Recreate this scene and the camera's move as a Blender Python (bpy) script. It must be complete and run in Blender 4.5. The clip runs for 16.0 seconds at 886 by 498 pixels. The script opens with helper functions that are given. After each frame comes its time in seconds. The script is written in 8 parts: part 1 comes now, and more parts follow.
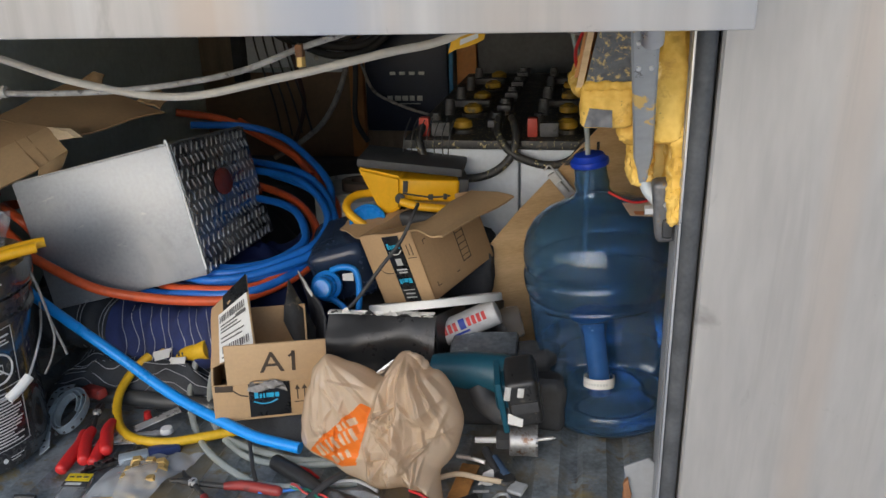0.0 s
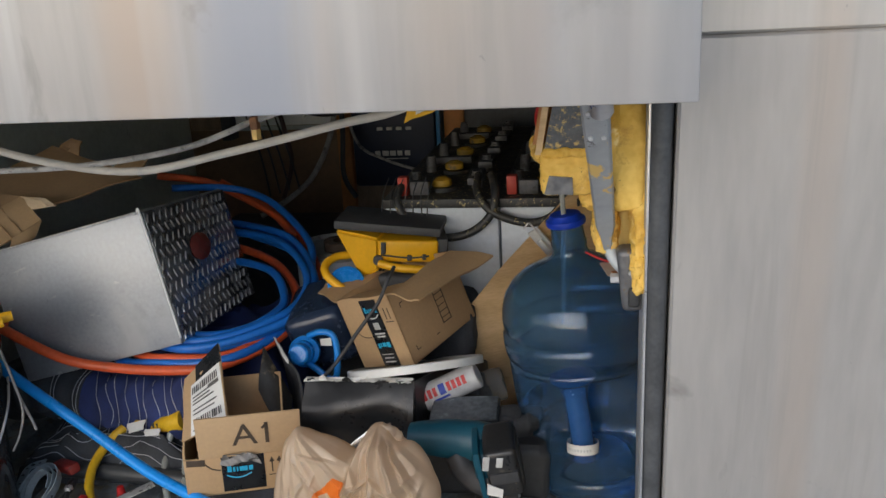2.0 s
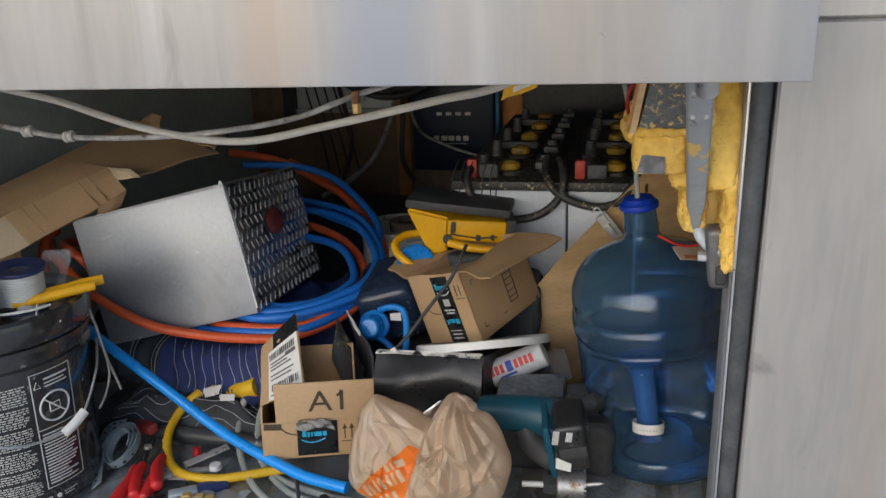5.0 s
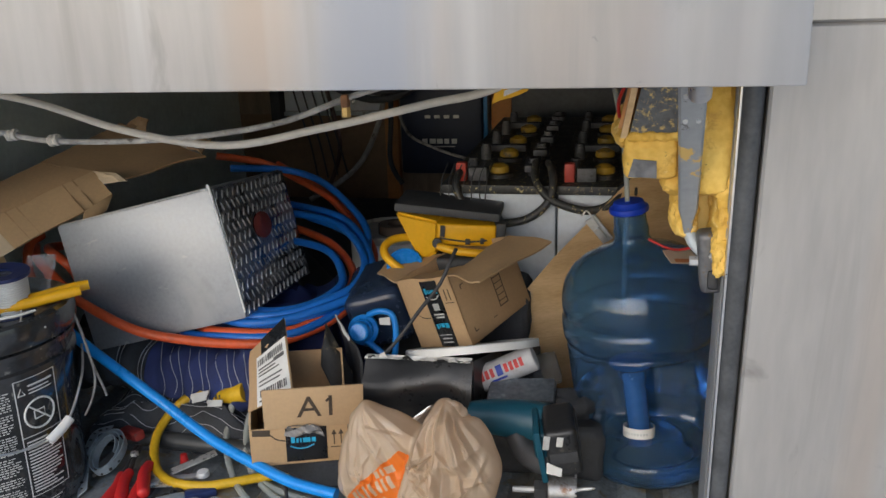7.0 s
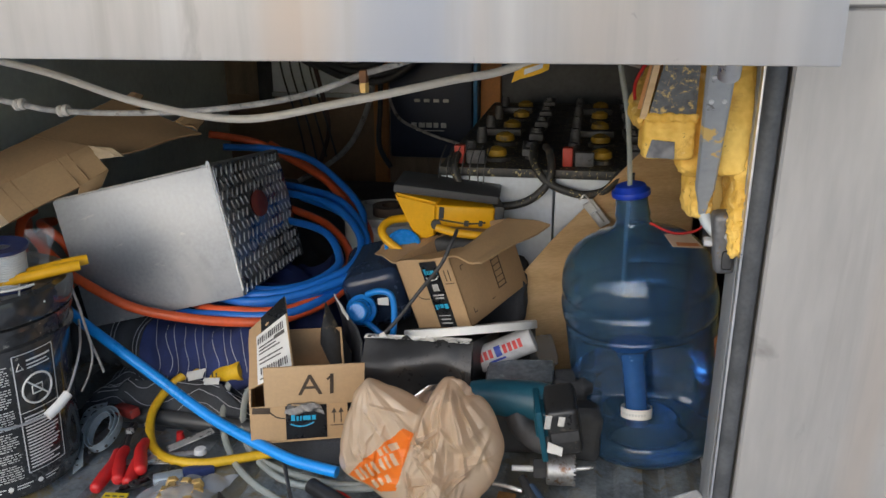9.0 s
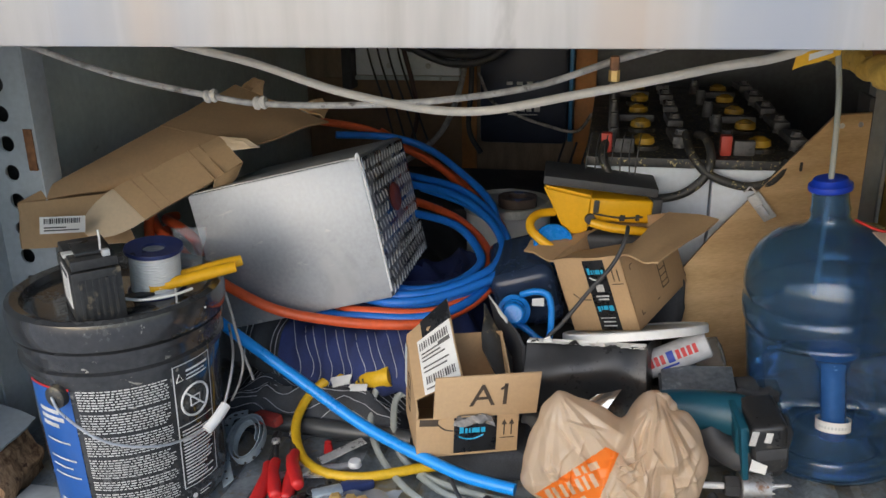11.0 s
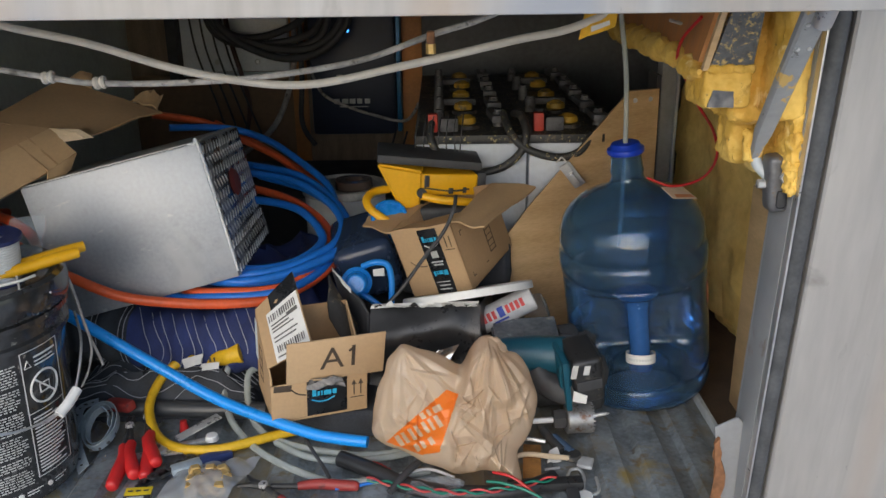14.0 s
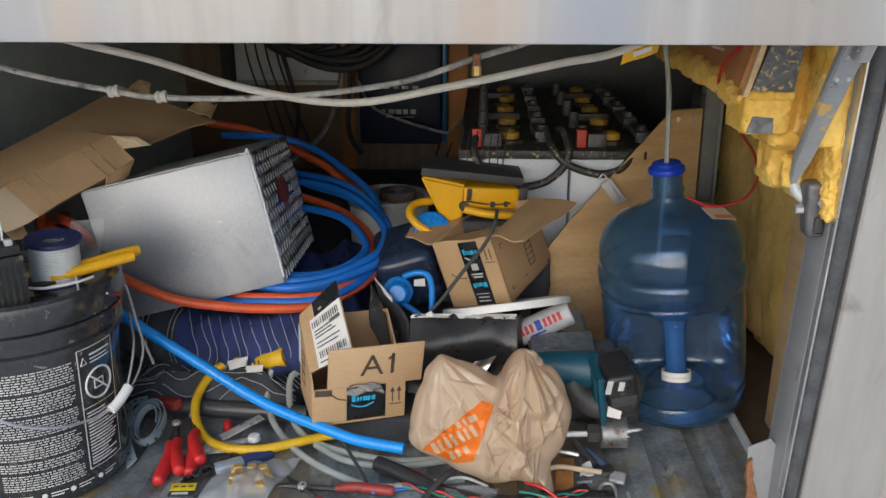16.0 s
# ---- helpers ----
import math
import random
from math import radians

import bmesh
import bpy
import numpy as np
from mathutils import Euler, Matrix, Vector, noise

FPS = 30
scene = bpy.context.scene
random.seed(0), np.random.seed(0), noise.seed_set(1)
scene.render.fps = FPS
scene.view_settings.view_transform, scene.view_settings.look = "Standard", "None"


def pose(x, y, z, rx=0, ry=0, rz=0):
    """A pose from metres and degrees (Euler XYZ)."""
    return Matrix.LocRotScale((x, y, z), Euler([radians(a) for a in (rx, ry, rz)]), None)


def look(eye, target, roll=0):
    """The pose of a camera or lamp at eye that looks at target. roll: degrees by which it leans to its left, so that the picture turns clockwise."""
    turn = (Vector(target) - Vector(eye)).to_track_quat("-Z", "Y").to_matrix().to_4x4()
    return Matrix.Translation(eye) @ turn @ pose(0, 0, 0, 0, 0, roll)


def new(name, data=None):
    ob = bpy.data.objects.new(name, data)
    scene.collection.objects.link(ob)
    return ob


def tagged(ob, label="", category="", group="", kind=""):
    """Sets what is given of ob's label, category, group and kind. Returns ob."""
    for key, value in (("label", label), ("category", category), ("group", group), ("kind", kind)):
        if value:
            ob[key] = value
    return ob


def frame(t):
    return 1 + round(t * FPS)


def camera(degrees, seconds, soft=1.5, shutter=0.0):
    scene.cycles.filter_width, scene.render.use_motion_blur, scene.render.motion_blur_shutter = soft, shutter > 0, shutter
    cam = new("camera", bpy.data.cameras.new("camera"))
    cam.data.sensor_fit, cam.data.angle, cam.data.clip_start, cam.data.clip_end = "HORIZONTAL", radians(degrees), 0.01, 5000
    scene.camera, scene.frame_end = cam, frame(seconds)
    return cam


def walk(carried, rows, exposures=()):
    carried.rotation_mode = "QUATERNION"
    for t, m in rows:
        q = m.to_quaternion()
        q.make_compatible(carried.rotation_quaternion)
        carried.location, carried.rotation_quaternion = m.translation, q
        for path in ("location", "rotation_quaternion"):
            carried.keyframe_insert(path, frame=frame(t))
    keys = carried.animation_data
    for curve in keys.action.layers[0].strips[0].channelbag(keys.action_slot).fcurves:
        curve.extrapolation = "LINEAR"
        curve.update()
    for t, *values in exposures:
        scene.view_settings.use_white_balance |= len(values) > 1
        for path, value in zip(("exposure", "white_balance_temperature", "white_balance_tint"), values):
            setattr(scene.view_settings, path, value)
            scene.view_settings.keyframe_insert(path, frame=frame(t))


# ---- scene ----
cam = camera(56.0, 16.0)
PATH = [
    (0, (0.063, 0.033, 0.821), (-0.271, 1.887, 0.15), -1.7),
    (0.5, (0.06, 0.035, 0.832), (-0.274, 1.891, 0.166), -1.7),
    (1, (0.081, 0.049, 0.844), (-0.256, 1.939, 0.283), -2.3),
    (1.5, (0.087, 0.056, 0.844), (-0.254, 1.944, 0.279), -3.2),
    (2, (0.108, 0.078, 0.839), (-0.24, 1.964, 0.272), -3.1),
    (2.5, (0.143, 0.12, 0.85), (-0.248, 1.999, 0.287), -2.8),
    (3, (0.153, 0.131, 0.845), (-0.287, 1.997, 0.275), -3.2),
    (3.5, (0.11, 0.102, 0.847), (-0.34, 1.964, 0.271), -3.2),
    (4, (0.077, 0.065, 0.839), (-0.374, 1.924, 0.257), -3.2),
    (4.2, (0.062, 0.052, 0.833), (-0.394, 1.911, 0.252), -2.7),
    (6.3, (0.044, 0.017, 0.832), (-0.375, 1.882, 0.242), -1.7),
    (6.5, (0.041, 0.027, 0.828), (-0.371, 1.893, 0.24), -1.8),
    (7, (0.047, 0.033, 0.833), (-0.358, 1.904, 0.252), -1.9),
    (7.5, (0.075, 0.05, 0.821), (-0.312, 1.921, 0.23), -1.7),
    (8, (0.081, 0.059, 0.822), (-0.245, 1.939, 0.225), -1.3),
    (8.5, (0.06, 0.056, 0.825), (-0.27, 1.931, 0.213), -0.9),
    (9, (-0.003, 0.015, 0.823), (-0.342, 1.89, 0.213), -0.4),
    (9.5, (-0.054, 0.03, 0.815), (-0.392, 1.899, 0.188), -0.1),
    (10, (-0.137, 0.131, 0.821), (-0.518, 1.982, 0.168), -0.5),
    (10.2, (-0.172, 0.154, 0.83), (-0.568, 2.0, 0.171), -0.5),
    (12.3, (-0.345, -0.08, 0.806), (-0.62, 1.792, 0.159), -1.3),
    (12.5, (-0.326, -0.071, 0.812), (-0.582, 1.803, 0.16), -1.2),
    (13, (-0.269, -0.046, 0.809), (-0.439, 1.838, 0.16), -1.6),
    (13.5, (-0.257, -0.036, 0.812), (-0.274, 1.854, 0.159), -0.9),
    (14, (-0.267, -0.035, 0.803), (-0.262, 1.855, 0.15), -0.7),
    (14.5, (-0.273, -0.055, 0.816), (-0.265, 1.838, 0.171), -0.1),
    (15, (-0.268, -0.055, 0.816), (-0.286, 1.839, 0.172), 0.4),
    (15.5, (-0.268, -0.059, 0.82), (-0.306, 1.836, 0.182), 0.5),
    (16, (-0.266, -0.064, 0.823), (-0.359, 1.83, 0.187), 0.0),
]
EXPOSURES = [(0.0, 0.40), (1.5, 0.20), (3.5, 0.15), (4.5, 0.20), (7.0, 0.27), (9.0, 0.37), (10.0, 0.54), (12.5, 0.60), (13.0, 0.50), (13.5, 0.35), (14.5, 0.46), (16.0, 0.48)]
walk(cam, [(t, look(eye, target, roll)) for t, eye, target, roll in PATH], EXPOSURES)

# ---- light ----
world = bpy.data.worlds.new("sky_world")
scene.world = world
world.use_nodes = True
SUN_EL, SUN_AZ = 26.0, 197.0      # bright hazy overcast from the open side
wn = world.node_tree.nodes
sky = wn.new("ShaderNodeTexSky")
sky.sky_type, sky.sun_disc = "NISHITA", False
sky.sun_elevation, sky.sun_rotation = radians(SUN_EL), radians(SUN_AZ)
sky.dust_density = 1.0
world.node_tree.links.new(sky.outputs[0], wn["Background"].inputs[0])
wn["Background"].inputs[1].default_value = 0.15
sun = new("sun", bpy.data.lights.new("sun", "SUN"))
sun.data.energy, sun.data.angle, sun.data.color = 0.95, radians(60), (0.985, 0.98, 1.0)
sa, se = radians(SUN_AZ), radians(SUN_EL)
sun.matrix_world = look((math.sin(sa) * math.cos(se) * 20, math.cos(sa) * math.cos(se) * 20, math.sin(se) * 20), (0, 0, 0))

# ---- materials ----
def material(name, col, rough=0.6, metal=0.0, var=0.18, scale=9.0, fine=90.0, bump=0.15, col2=None, dirt=None, dirt_at=0.6, stretch=(1, 1, 1), spec=0.5, coat=0.0, rvar=0.15):
    """A surface with two scales of variation, fine relief and, where given, patches of dirt."""
    m = bpy.data.materials.new(name)
    m.use_nodes = True
    t = m.node_tree
    n, l = t.nodes, t.links
    b = n["Principled BSDF"]
    co = n.new("ShaderNodeTexCoord")
    mp = n.new("ShaderNodeMapping")
    mp.inputs["Scale"].default_value = stretch
    l.new(co.outputs["Object"], mp.inputs["Vector"])
    big, small = n.new("ShaderNodeTexNoise"), n.new("ShaderNodeTexNoise")
    big.inputs["Scale"].default_value, big.inputs["Detail"].default_value = scale, 5
    small.inputs["Scale"].default_value, small.inputs["Detail"].default_value = fine, 3
    l.new(mp.outputs[0], big.inputs["Vector"])
    l.new(mp.outputs[0], small.inputs["Vector"])
    mean = n.new("ShaderNodeMath")
    mean.operation = "MULTIPLY_ADD"
    mean.inputs[1].default_value, mean.inputs[2].default_value = 0.35, 0.0
    l.new(small.outputs["Fac"], mean.inputs[0])
    add = n.new("ShaderNodeMath")
    add.operation = "MULTIPLY_ADD"
    add.inputs[1].default_value = 0.65
    l.new(big.outputs["Fac"], add.inputs[0])
    l.new(mean.outputs[0], add.inputs[2])
    ramp = n.new("ShaderNodeValToRGB")
    c2 = col2 or tuple(min(1, c * (1 + var)) for c in col)
    c1 = tuple(c * (1 - var) for c in col)
    ramp.color_ramp.elements[0].position, ramp.color_ramp.elements[1].position = 0.36, 0.64
    ramp.color_ramp.elements[0].color, ramp.color_ramp.elements[1].color = (*c1, 1), (*c2, 1)
    l.new(add.outputs[0], ramp.inputs[0])
    out = ramp.outputs[0]
    if dirt:
        dn, dr, mx = n.new("ShaderNodeTexNoise"), n.new("ShaderNodeValToRGB"), n.new("ShaderNodeMix")
        dn.inputs["Scale"].default_value, dn.inputs["Detail"].default_value, dn.inputs["Roughness"].default_value = scale * 1.7, 8, 0.65
        dr.color_ramp.elements[0].position, dr.color_ramp.elements[1].position = dirt_at, dirt_at + 0.1
        mx.data_type = "RGBA"
        mx.inputs["B"].default_value = (*dirt, 1)
        l.new(co.outputs["Object"], dn.inputs["Vector"])
        l.new(dn.outputs["Fac"], dr.inputs[0])
        l.new(dr.outputs[0], mx.inputs["Factor"])
        l.new(out, mx.inputs["A"])
        out = mx.outputs["Result"]
    l.new(out, b.inputs["Base Color"])
    rr = n.new("ShaderNodeMapRange")
    rr.inputs["To Min"].default_value, rr.inputs["To Max"].default_value = max(0.02, rough - rvar), min(1, rough + rvar)
    l.new(add.outputs[0], rr.inputs[0])
    rr.inputs["From Min"].default_value, rr.inputs["From Max"].default_value = 0.3, 0.7
    l.new(rr.outputs[0], b.inputs["Roughness"])
    b.inputs["Metallic"].default_value = metal
    b.inputs["Specular IOR Level"].default_value = spec
    b.inputs["Coat Weight"].default_value = coat
    if bump:
        bp = n.new("ShaderNodeBump")
        bp.inputs["Strength"].default_value, bp.inputs["Distance"].default_value = bump, 0.002
        l.new(add.outputs[0], bp.inputs["Height"])
        l.new(bp.outputs[0], b.inputs["Normal"])
    return m


def see_through(m, amount, ior=1.45):
    b = m.node_tree.nodes["Principled BSDF"]
    b.inputs["Transmission Weight"].default_value, b.inputs["IOR"].default_value = amount, ior
    return m


def thin_film(m, amount, col):
    """Lets light shine through a thin sheet."""
    n, l = m.node_tree.nodes, m.node_tree.links
    t, mx = n.new("ShaderNodeBsdfTranslucent"), n.new("ShaderNodeMixShader")
    t.inputs["Color"].default_value = (*col, 1)
    mx.inputs[0].default_value = amount
    l.new(n["Principled BSDF"].outputs[0], mx.inputs[1])
    l.new(t.outputs[0], mx.inputs[2])
    l.new(mx.outputs[0], n["Material Output"].inputs[0])
    return m


def veil(m, amount, col):
    """Lets what lies behind a thin film be seen through it."""
    n, l = m.node_tree.nodes, m.node_tree.links
    clear, both = n.new("ShaderNodeBsdfTransparent"), n.new("ShaderNodeMixShader")
    clear.inputs[0].default_value = (*col, 1)
    both.inputs[0].default_value = amount
    l.new(n["Material Output"].inputs[0].links[0].from_socket, both.inputs[1])
    l.new(clear.outputs[0], both.inputs[2])
    l.new(both.outputs[0], n["Material Output"].inputs[0])
    return m


def stain_or_sheen(m, col, scale, start, soft=0.08, detail=7, stretch=(1, 1, 1)):
    """One more layer of blotches over a surface: stains, or reflections painted as colour."""
    n, l = m.node_tree.nodes, m.node_tree.links
    b = n["Principled BSDF"]
    co, dn, dr, mx = n.new("ShaderNodeTexCoord"), n.new("ShaderNodeTexNoise"), n.new("ShaderNodeValToRGB"), n.new("ShaderNodeMix")
    dn.inputs["Scale"].default_value, dn.inputs["Detail"].default_value, dn.inputs["Roughness"].default_value, dn.inputs["Distortion"].default_value = scale, detail, 0.6, 0.4
    dr.color_ramp.elements[0].position, dr.color_ramp.elements[1].position = start, start + soft
    mx.data_type = "RGBA"
    mx.inputs["B"].default_value = (*col, 1)
    was = b.inputs["Base Color"].links[0].from_socket
    mp = n.new("ShaderNodeMapping")
    mp.inputs["Scale"].default_value = stretch
    l.new(co.outputs["Object"], mp.inputs["Vector"])
    l.new(mp.outputs[0], dn.inputs["Vector"])
    l.new(dn.outputs["Fac"], dr.inputs[0])
    l.new(dr.outputs[0], mx.inputs["Factor"])
    l.new(was, mx.inputs["A"])
    l.new(mx.outputs["Result"], b.inputs["Base Color"])
    return m


STEEL = material("brushed_stainless", (0.475, 0.452, 0.422), 0.46, 0.52, 0.11, 1.5, 26, 0.04, dirt=(0.36, 0.325, 0.295), dirt_at=0.66, stretch=(3.2, 3.2, 0.45), rvar=0.09)
# broad bluish, warm and pale bands: soft reflections painted into the steel's colour
stain_or_sheen(STEEL, (0.375, 0.39, 0.425), 1.3, 0.46, 0.24, 2, (3.6, 1, 0.25))
stain_or_sheen(STEEL, (0.50, 0.425, 0.36), 1.9, 0.52, 0.20, 2, (3.5, 1, 0.25))
stain_or_sheen(STEEL, (0.56, 0.545, 0.52), 2.6, 0.58, 0.14, 3, (5.0, 1, 0.2))
stain_or_sheen(STEEL, (0.40, 0.375, 0.345), 4.2, 0.56, 0.22, 4, (7.0, 1, 0.3))
stain_or_sheen(STEEL, (0.33, 0.305, 0.28), 11, 0.67, 0.10, 5, (1, 1, 0.6))
stain_or_sheen(STEEL, (0.27, 0.25, 0.235), 46, 0.72, 0.06, 3, (1.2, 1, 0.7))
GALV = material("painted_grey_steel", (0.47, 0.505, 0.52), 0.5, 0.15, 0.15, 7, 90, 0.12, dirt=(0.16, 0.12, 0.09), dirt_at=0.66)
WALL_IN = material("grey_green_wall_paint", (0.70, 0.74, 0.69), 0.6, 0.0, 0.12, 5, 60, 0.08, dirt=(0.10, 0.09, 0.08), dirt_at=0.66)
DECK = stain_or_sheen(stain_or_sheen(material("worn_deck_steel", (0.235, 0.265, 0.285), 0.42, 0.25, 0.45, 14, 130, 0.35, dirt=(0.20, 0.155, 0.09), dirt_at=0.555), (0.36, 0.27, 0.09), 7.0, 0.60), (0.36, 0.38, 0.39), 19.0, 0.64)
stain_or_sheen(DECK, (0.24, 0.20, 0.13), 4.5, 0.50, 0.16, 8, (1.6, 0.7, 1))
stain_or_sheen(DECK, (0.13, 0.11, 0.09), 23, 0.66, 0.05)
ARM = stain_or_sheen(stain_or_sheen(material("worn_grey_arm", (0.33, 0.345, 0.355), 0.5, 0.15, 0.15, 9, 90, 0.15), (0.66, 0.44, 0.14), 34, 0.58, 0.05), (0.10, 0.09, 0.08), 55, 0.66, 0.03)
JAMBGREY = stain_or_sheen(stain_or_sheen(material("worn_jamb_paint", (0.27, 0.275, 0.28), 0.45, 0.1, 0.12, 8, 90, 0.12), (0.20, 0.17, 0.14), 16, 0.62, 0.06), (0.24, 0.12, 0.05), 9, 0.66, 0.05)
POST = stain_or_sheen(material("dented_grey_post", (0.40, 0.42, 0.43), 0.5, 0.2, 0.15, 7, 90, 0.12), (0.2, 0.19, 0.17), 14, 0.6)
DARKFLOOR = material("dirty_plank", (0.11, 0.075, 0.05), 0.85, 0, 0.3, 14, 160, 0.4, dirt=(0.25, 0.2, 0.15), dirt_at=0.66)
RUBBER = material("seal_rubber", (0.075, 0.077, 0.080), 0.48, 0, 0.3, 30, 200, 0.2)
ALU = material("aluminium_edge", (0.62, 0.62, 0.62), 0.38, 0.85, 0.12, 12, 150, 0.1)
BOXALU = stain_or_sheen(stain_or_sheen(stain_or_sheen(material("scuffed_aluminium_sheet", (0.345, 0.36, 0.385), 0.42, 0.46, 0.16, 4, 140, 0.06, dirt=(0.27, 0.28, 0.29), dirt_at=0.58, rvar=0.12), (0.42, 0.43, 0.44), 7, 0.54, 0.18, 4), (0.28, 0.285, 0.29), 60, 0.68, 0.06, 4), (0.47, 0.47, 0.465), 24, 0.66, 0.05, 5, (1, 1, 2.5))
FOAM = material("spray_foam", (0.90, 0.50, 0.055), 0.7, 0, 0.22, 16, 110, 0.9, col2=(0.93, 0.63, 0.16), dirt=(0.58, 0.30, 0.05), dirt_at=0.57)
stain_or_sheen(FOAM, (0.95, 0.72, 0.30), 30, 0.62, 0.06, 5)
stain_or_sheen(FOAM, (0.30, 0.16, 0.05), 75, 0.68, 0.04, 4)
FOAM_OLD = material("old_spray_foam", (0.88, 0.60, 0.17), 0.75, 0, 0.20, 12, 60, 0.9, col2=(0.92, 0.68, 0.24), dirt=(0.48, 0.28, 0.07), dirt_at=0.64)
PLY = material("plywood", (0.56, 0.36, 0.17), 0.55, 0, 0.16, 6, 70, 0.12, col2=(0.66, 0.46, 0.25), stretch=(1, 1, 5), dirt=(0.30, 0.18, 0.08), dirt_at=0.66)
PLY_RED = material("red_brown_board", (0.50, 0.22, 0.07), 0.6, 0, 0.2, 8, 80, 0.15, stretch=(1, 4, 1))
DARKWOOD = material("dark_stained_board", (0.27, 0.20, 0.14), 0.7, 0, 0.3, 5, 70, 0.2, stretch=(6, 1, 1))
ROTWOOD = material("splintered_rusty_wood", (0.26, 0.12, 0.05), 0.9, 0, 0.6, 38, 140, 1.0, col2=(0.48, 0.30, 0.17), stretch=(2.2, 2.2, 0.3), dirt=(0.10, 0.05, 0.03), dirt_at=0.54)
CARD = material("cardboard", (0.47, 0.31, 0.165), 0.8, 0, 0.10, 8, 160, 0.12, dirt=(0.36, 0.23, 0.12), dirt_at=0.70)
CARD_IN_SHADED = material("cardboard_inside_and_shaded", (0.40, 0.25, 0.13), 0.85, 0, 0.12, 8, 160, 0.12)
CARD_PALE = material("pale_cardboard", (0.66, 0.52, 0.35), 0.85, 0, 0.08, 8, 160, 0.12)
BLACKP = material("black_plastic", (0.026, 0.026, 0.027), 0.36, 0, 0.3, 14, 120, 0.12, dirt=(0.10, 0.09, 0.075), dirt_at=0.60)
BUCKETBLACK = stain_or_sheen(material("scuffed_bucket_plastic", (0.036, 0.037, 0.039), 0.20, 0, 0.3, 9, 120, 0.12, dirt=(0.075, 0.068, 0.056), dirt_at=0.62, coat=0.6), (0.27, 0.26, 0.23), 46, 0.66, 0.03)
BLACKGLOSS = material("glossy_black_sheet", (0.02, 0.021, 0.023), 0.33, 0, 0.3, 18, 90, 0.25, dirt=(0.06, 0.055, 0.05), dirt_at=0.66)
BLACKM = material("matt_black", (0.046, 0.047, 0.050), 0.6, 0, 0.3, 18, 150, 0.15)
BLACKDUST = material("dusty_black_plastic", (0.03, 0.03, 0.03), 0.5, 0, 0.4, 22, 170, 0.2, dirt=(0.17, 0.14, 0.09), dirt_at=0.57)
WHITEP = material("white_plastic", (0.74, 0.74, 0.72), 0.4, 0, 0.06, 10, 120, 0.05)
PAPER = material("white_paper", (0.74, 0.73, 0.70), 0.7, 0, 0.05, 10, 120, 0.05)
INK = material("black_print", (0.03, 0.028, 0.026), 0.6, 0, 0.2, 30, 200, 0)
INKBROWN = material("dark_print_on_card", (0.07, 0.05, 0.035), 0.75, 0, 0.2, 30, 200, 0)
GREYPRINT = material("grey_print", (0.54, 0.54, 0.52), 0.55, 0, 0.2, 40, 300, 0)
TAPE = material("black_parcel_tape", (0.015, 0.016, 0.018), 0.3, 0, 0.3, 30, 200, 0.1)
CYAN = material("cyan_print", (0.03, 0.38, 0.62), 0.4, 0, 0.1, 30, 200, 0)
BLUEP = material("blue_hose_rubber", (0.012, 0.16, 0.60), 0.38, 0, 0.15, 14, 120, 0.08, dirt=(0.03, 0.12, 0.35), dirt_at=0.66)
BLUEBRIGHT = material("bright_blue_plastic", (0.01, 0.22, 0.68), 0.3, 0, 0.1, 14, 120, 0.05)
CAPBLUE = material("blue_cap_plastic", (0.008, 0.05, 0.52), 0.4, 0, 0.1, 14, 120, 0.05)
ORANGE = material("orange_hose_rubber", (0.66, 0.10, 0.028), 0.42, 0, 0.15, 14, 120, 0.08, dirt=(0.4, 0.08, 0.03), dirt_at=0.66)
ORANGEPRINT = thin_film(material("orange_print", (0.80, 0.19, 0.02), 0.35, 0, 0.08, 20, 60, 0.05), 0.2, (0.9, 0.25, 0.03))
YELLOW = material("yellow_plastic", (0.80, 0.42, 0.01), 0.38, 0, 0.08, 14, 120, 0.06, dirt=(0.45, 0.24, 0.03), dirt_at=0.70)
YCORD = material("yellow_cord_rubber", (0.66, 0.40, 0.015), 0.45, 0, 0.15, 20, 150, 0.1, dirt=(0.2, 0.13, 0.02), dirt_at=0.68)
RED = material("red_rubber_grip", (0.52, 0.02, 0.02), 0.4, 0, 0.15, 20, 120, 0.1)
DKRED = material("dark_red_rubber", (0.28, 0.035, 0.03), 0.45, 0, 0.2, 20, 120, 0.1, dirt=(0.12, 0.03, 0.03), dirt_at=0.6)
PIPEWHITE = material("off_white_pex", (0.53, 0.49, 0.43), 0.5, 0, 0.15, 9, 90, 0.1, dirt=(0.22, 0.17, 0.12), dirt_at=0.64)
PIPEGREY = material("grey_braided_line", (0.34, 0.32, 0.30), 0.6, 0, 0.4, 30, 150, 0.5, dirt=(0.07, 0.06, 0.05), dirt_at=0.56)
NAVY = material("navy_quilted_cloth", (0.026, 0.040, 0.135), 0.9, 0, 0.3, 16, 400, 0.6)
CHARCOAL = material("charcoal_cloth", (0.046, 0.050, 0.058), 0.95, 0, 0.4, 16, 400, 0.6, dirt=(0.06, 0.055, 0.05), dirt_at=0.6)
STITCH = material("pale_stitching", (0.44, 0.45, 0.48), 0.9, 0, 0.2, 30, 200, 0)
CELL = material("pale_battery_case", (0.60, 0.65, 0.72), 0.5, 0, 0.10, 6, 90, 0.06, dirt=(0.2, 0.2, 0.2), dirt_at=0.68)
LEAD = material("corroded_lead", (0.10, 0.10, 0.105), 0.55, 0.4, 0.4, 40, 150, 0.4, dirt=(0.04, 0.035, 0.03), dirt_at=0.56)
TEAL = material("teal_tool_plastic", (0.008, 0.075, 0.115), 0.42, 0, 0.15, 20, 120, 0.08)
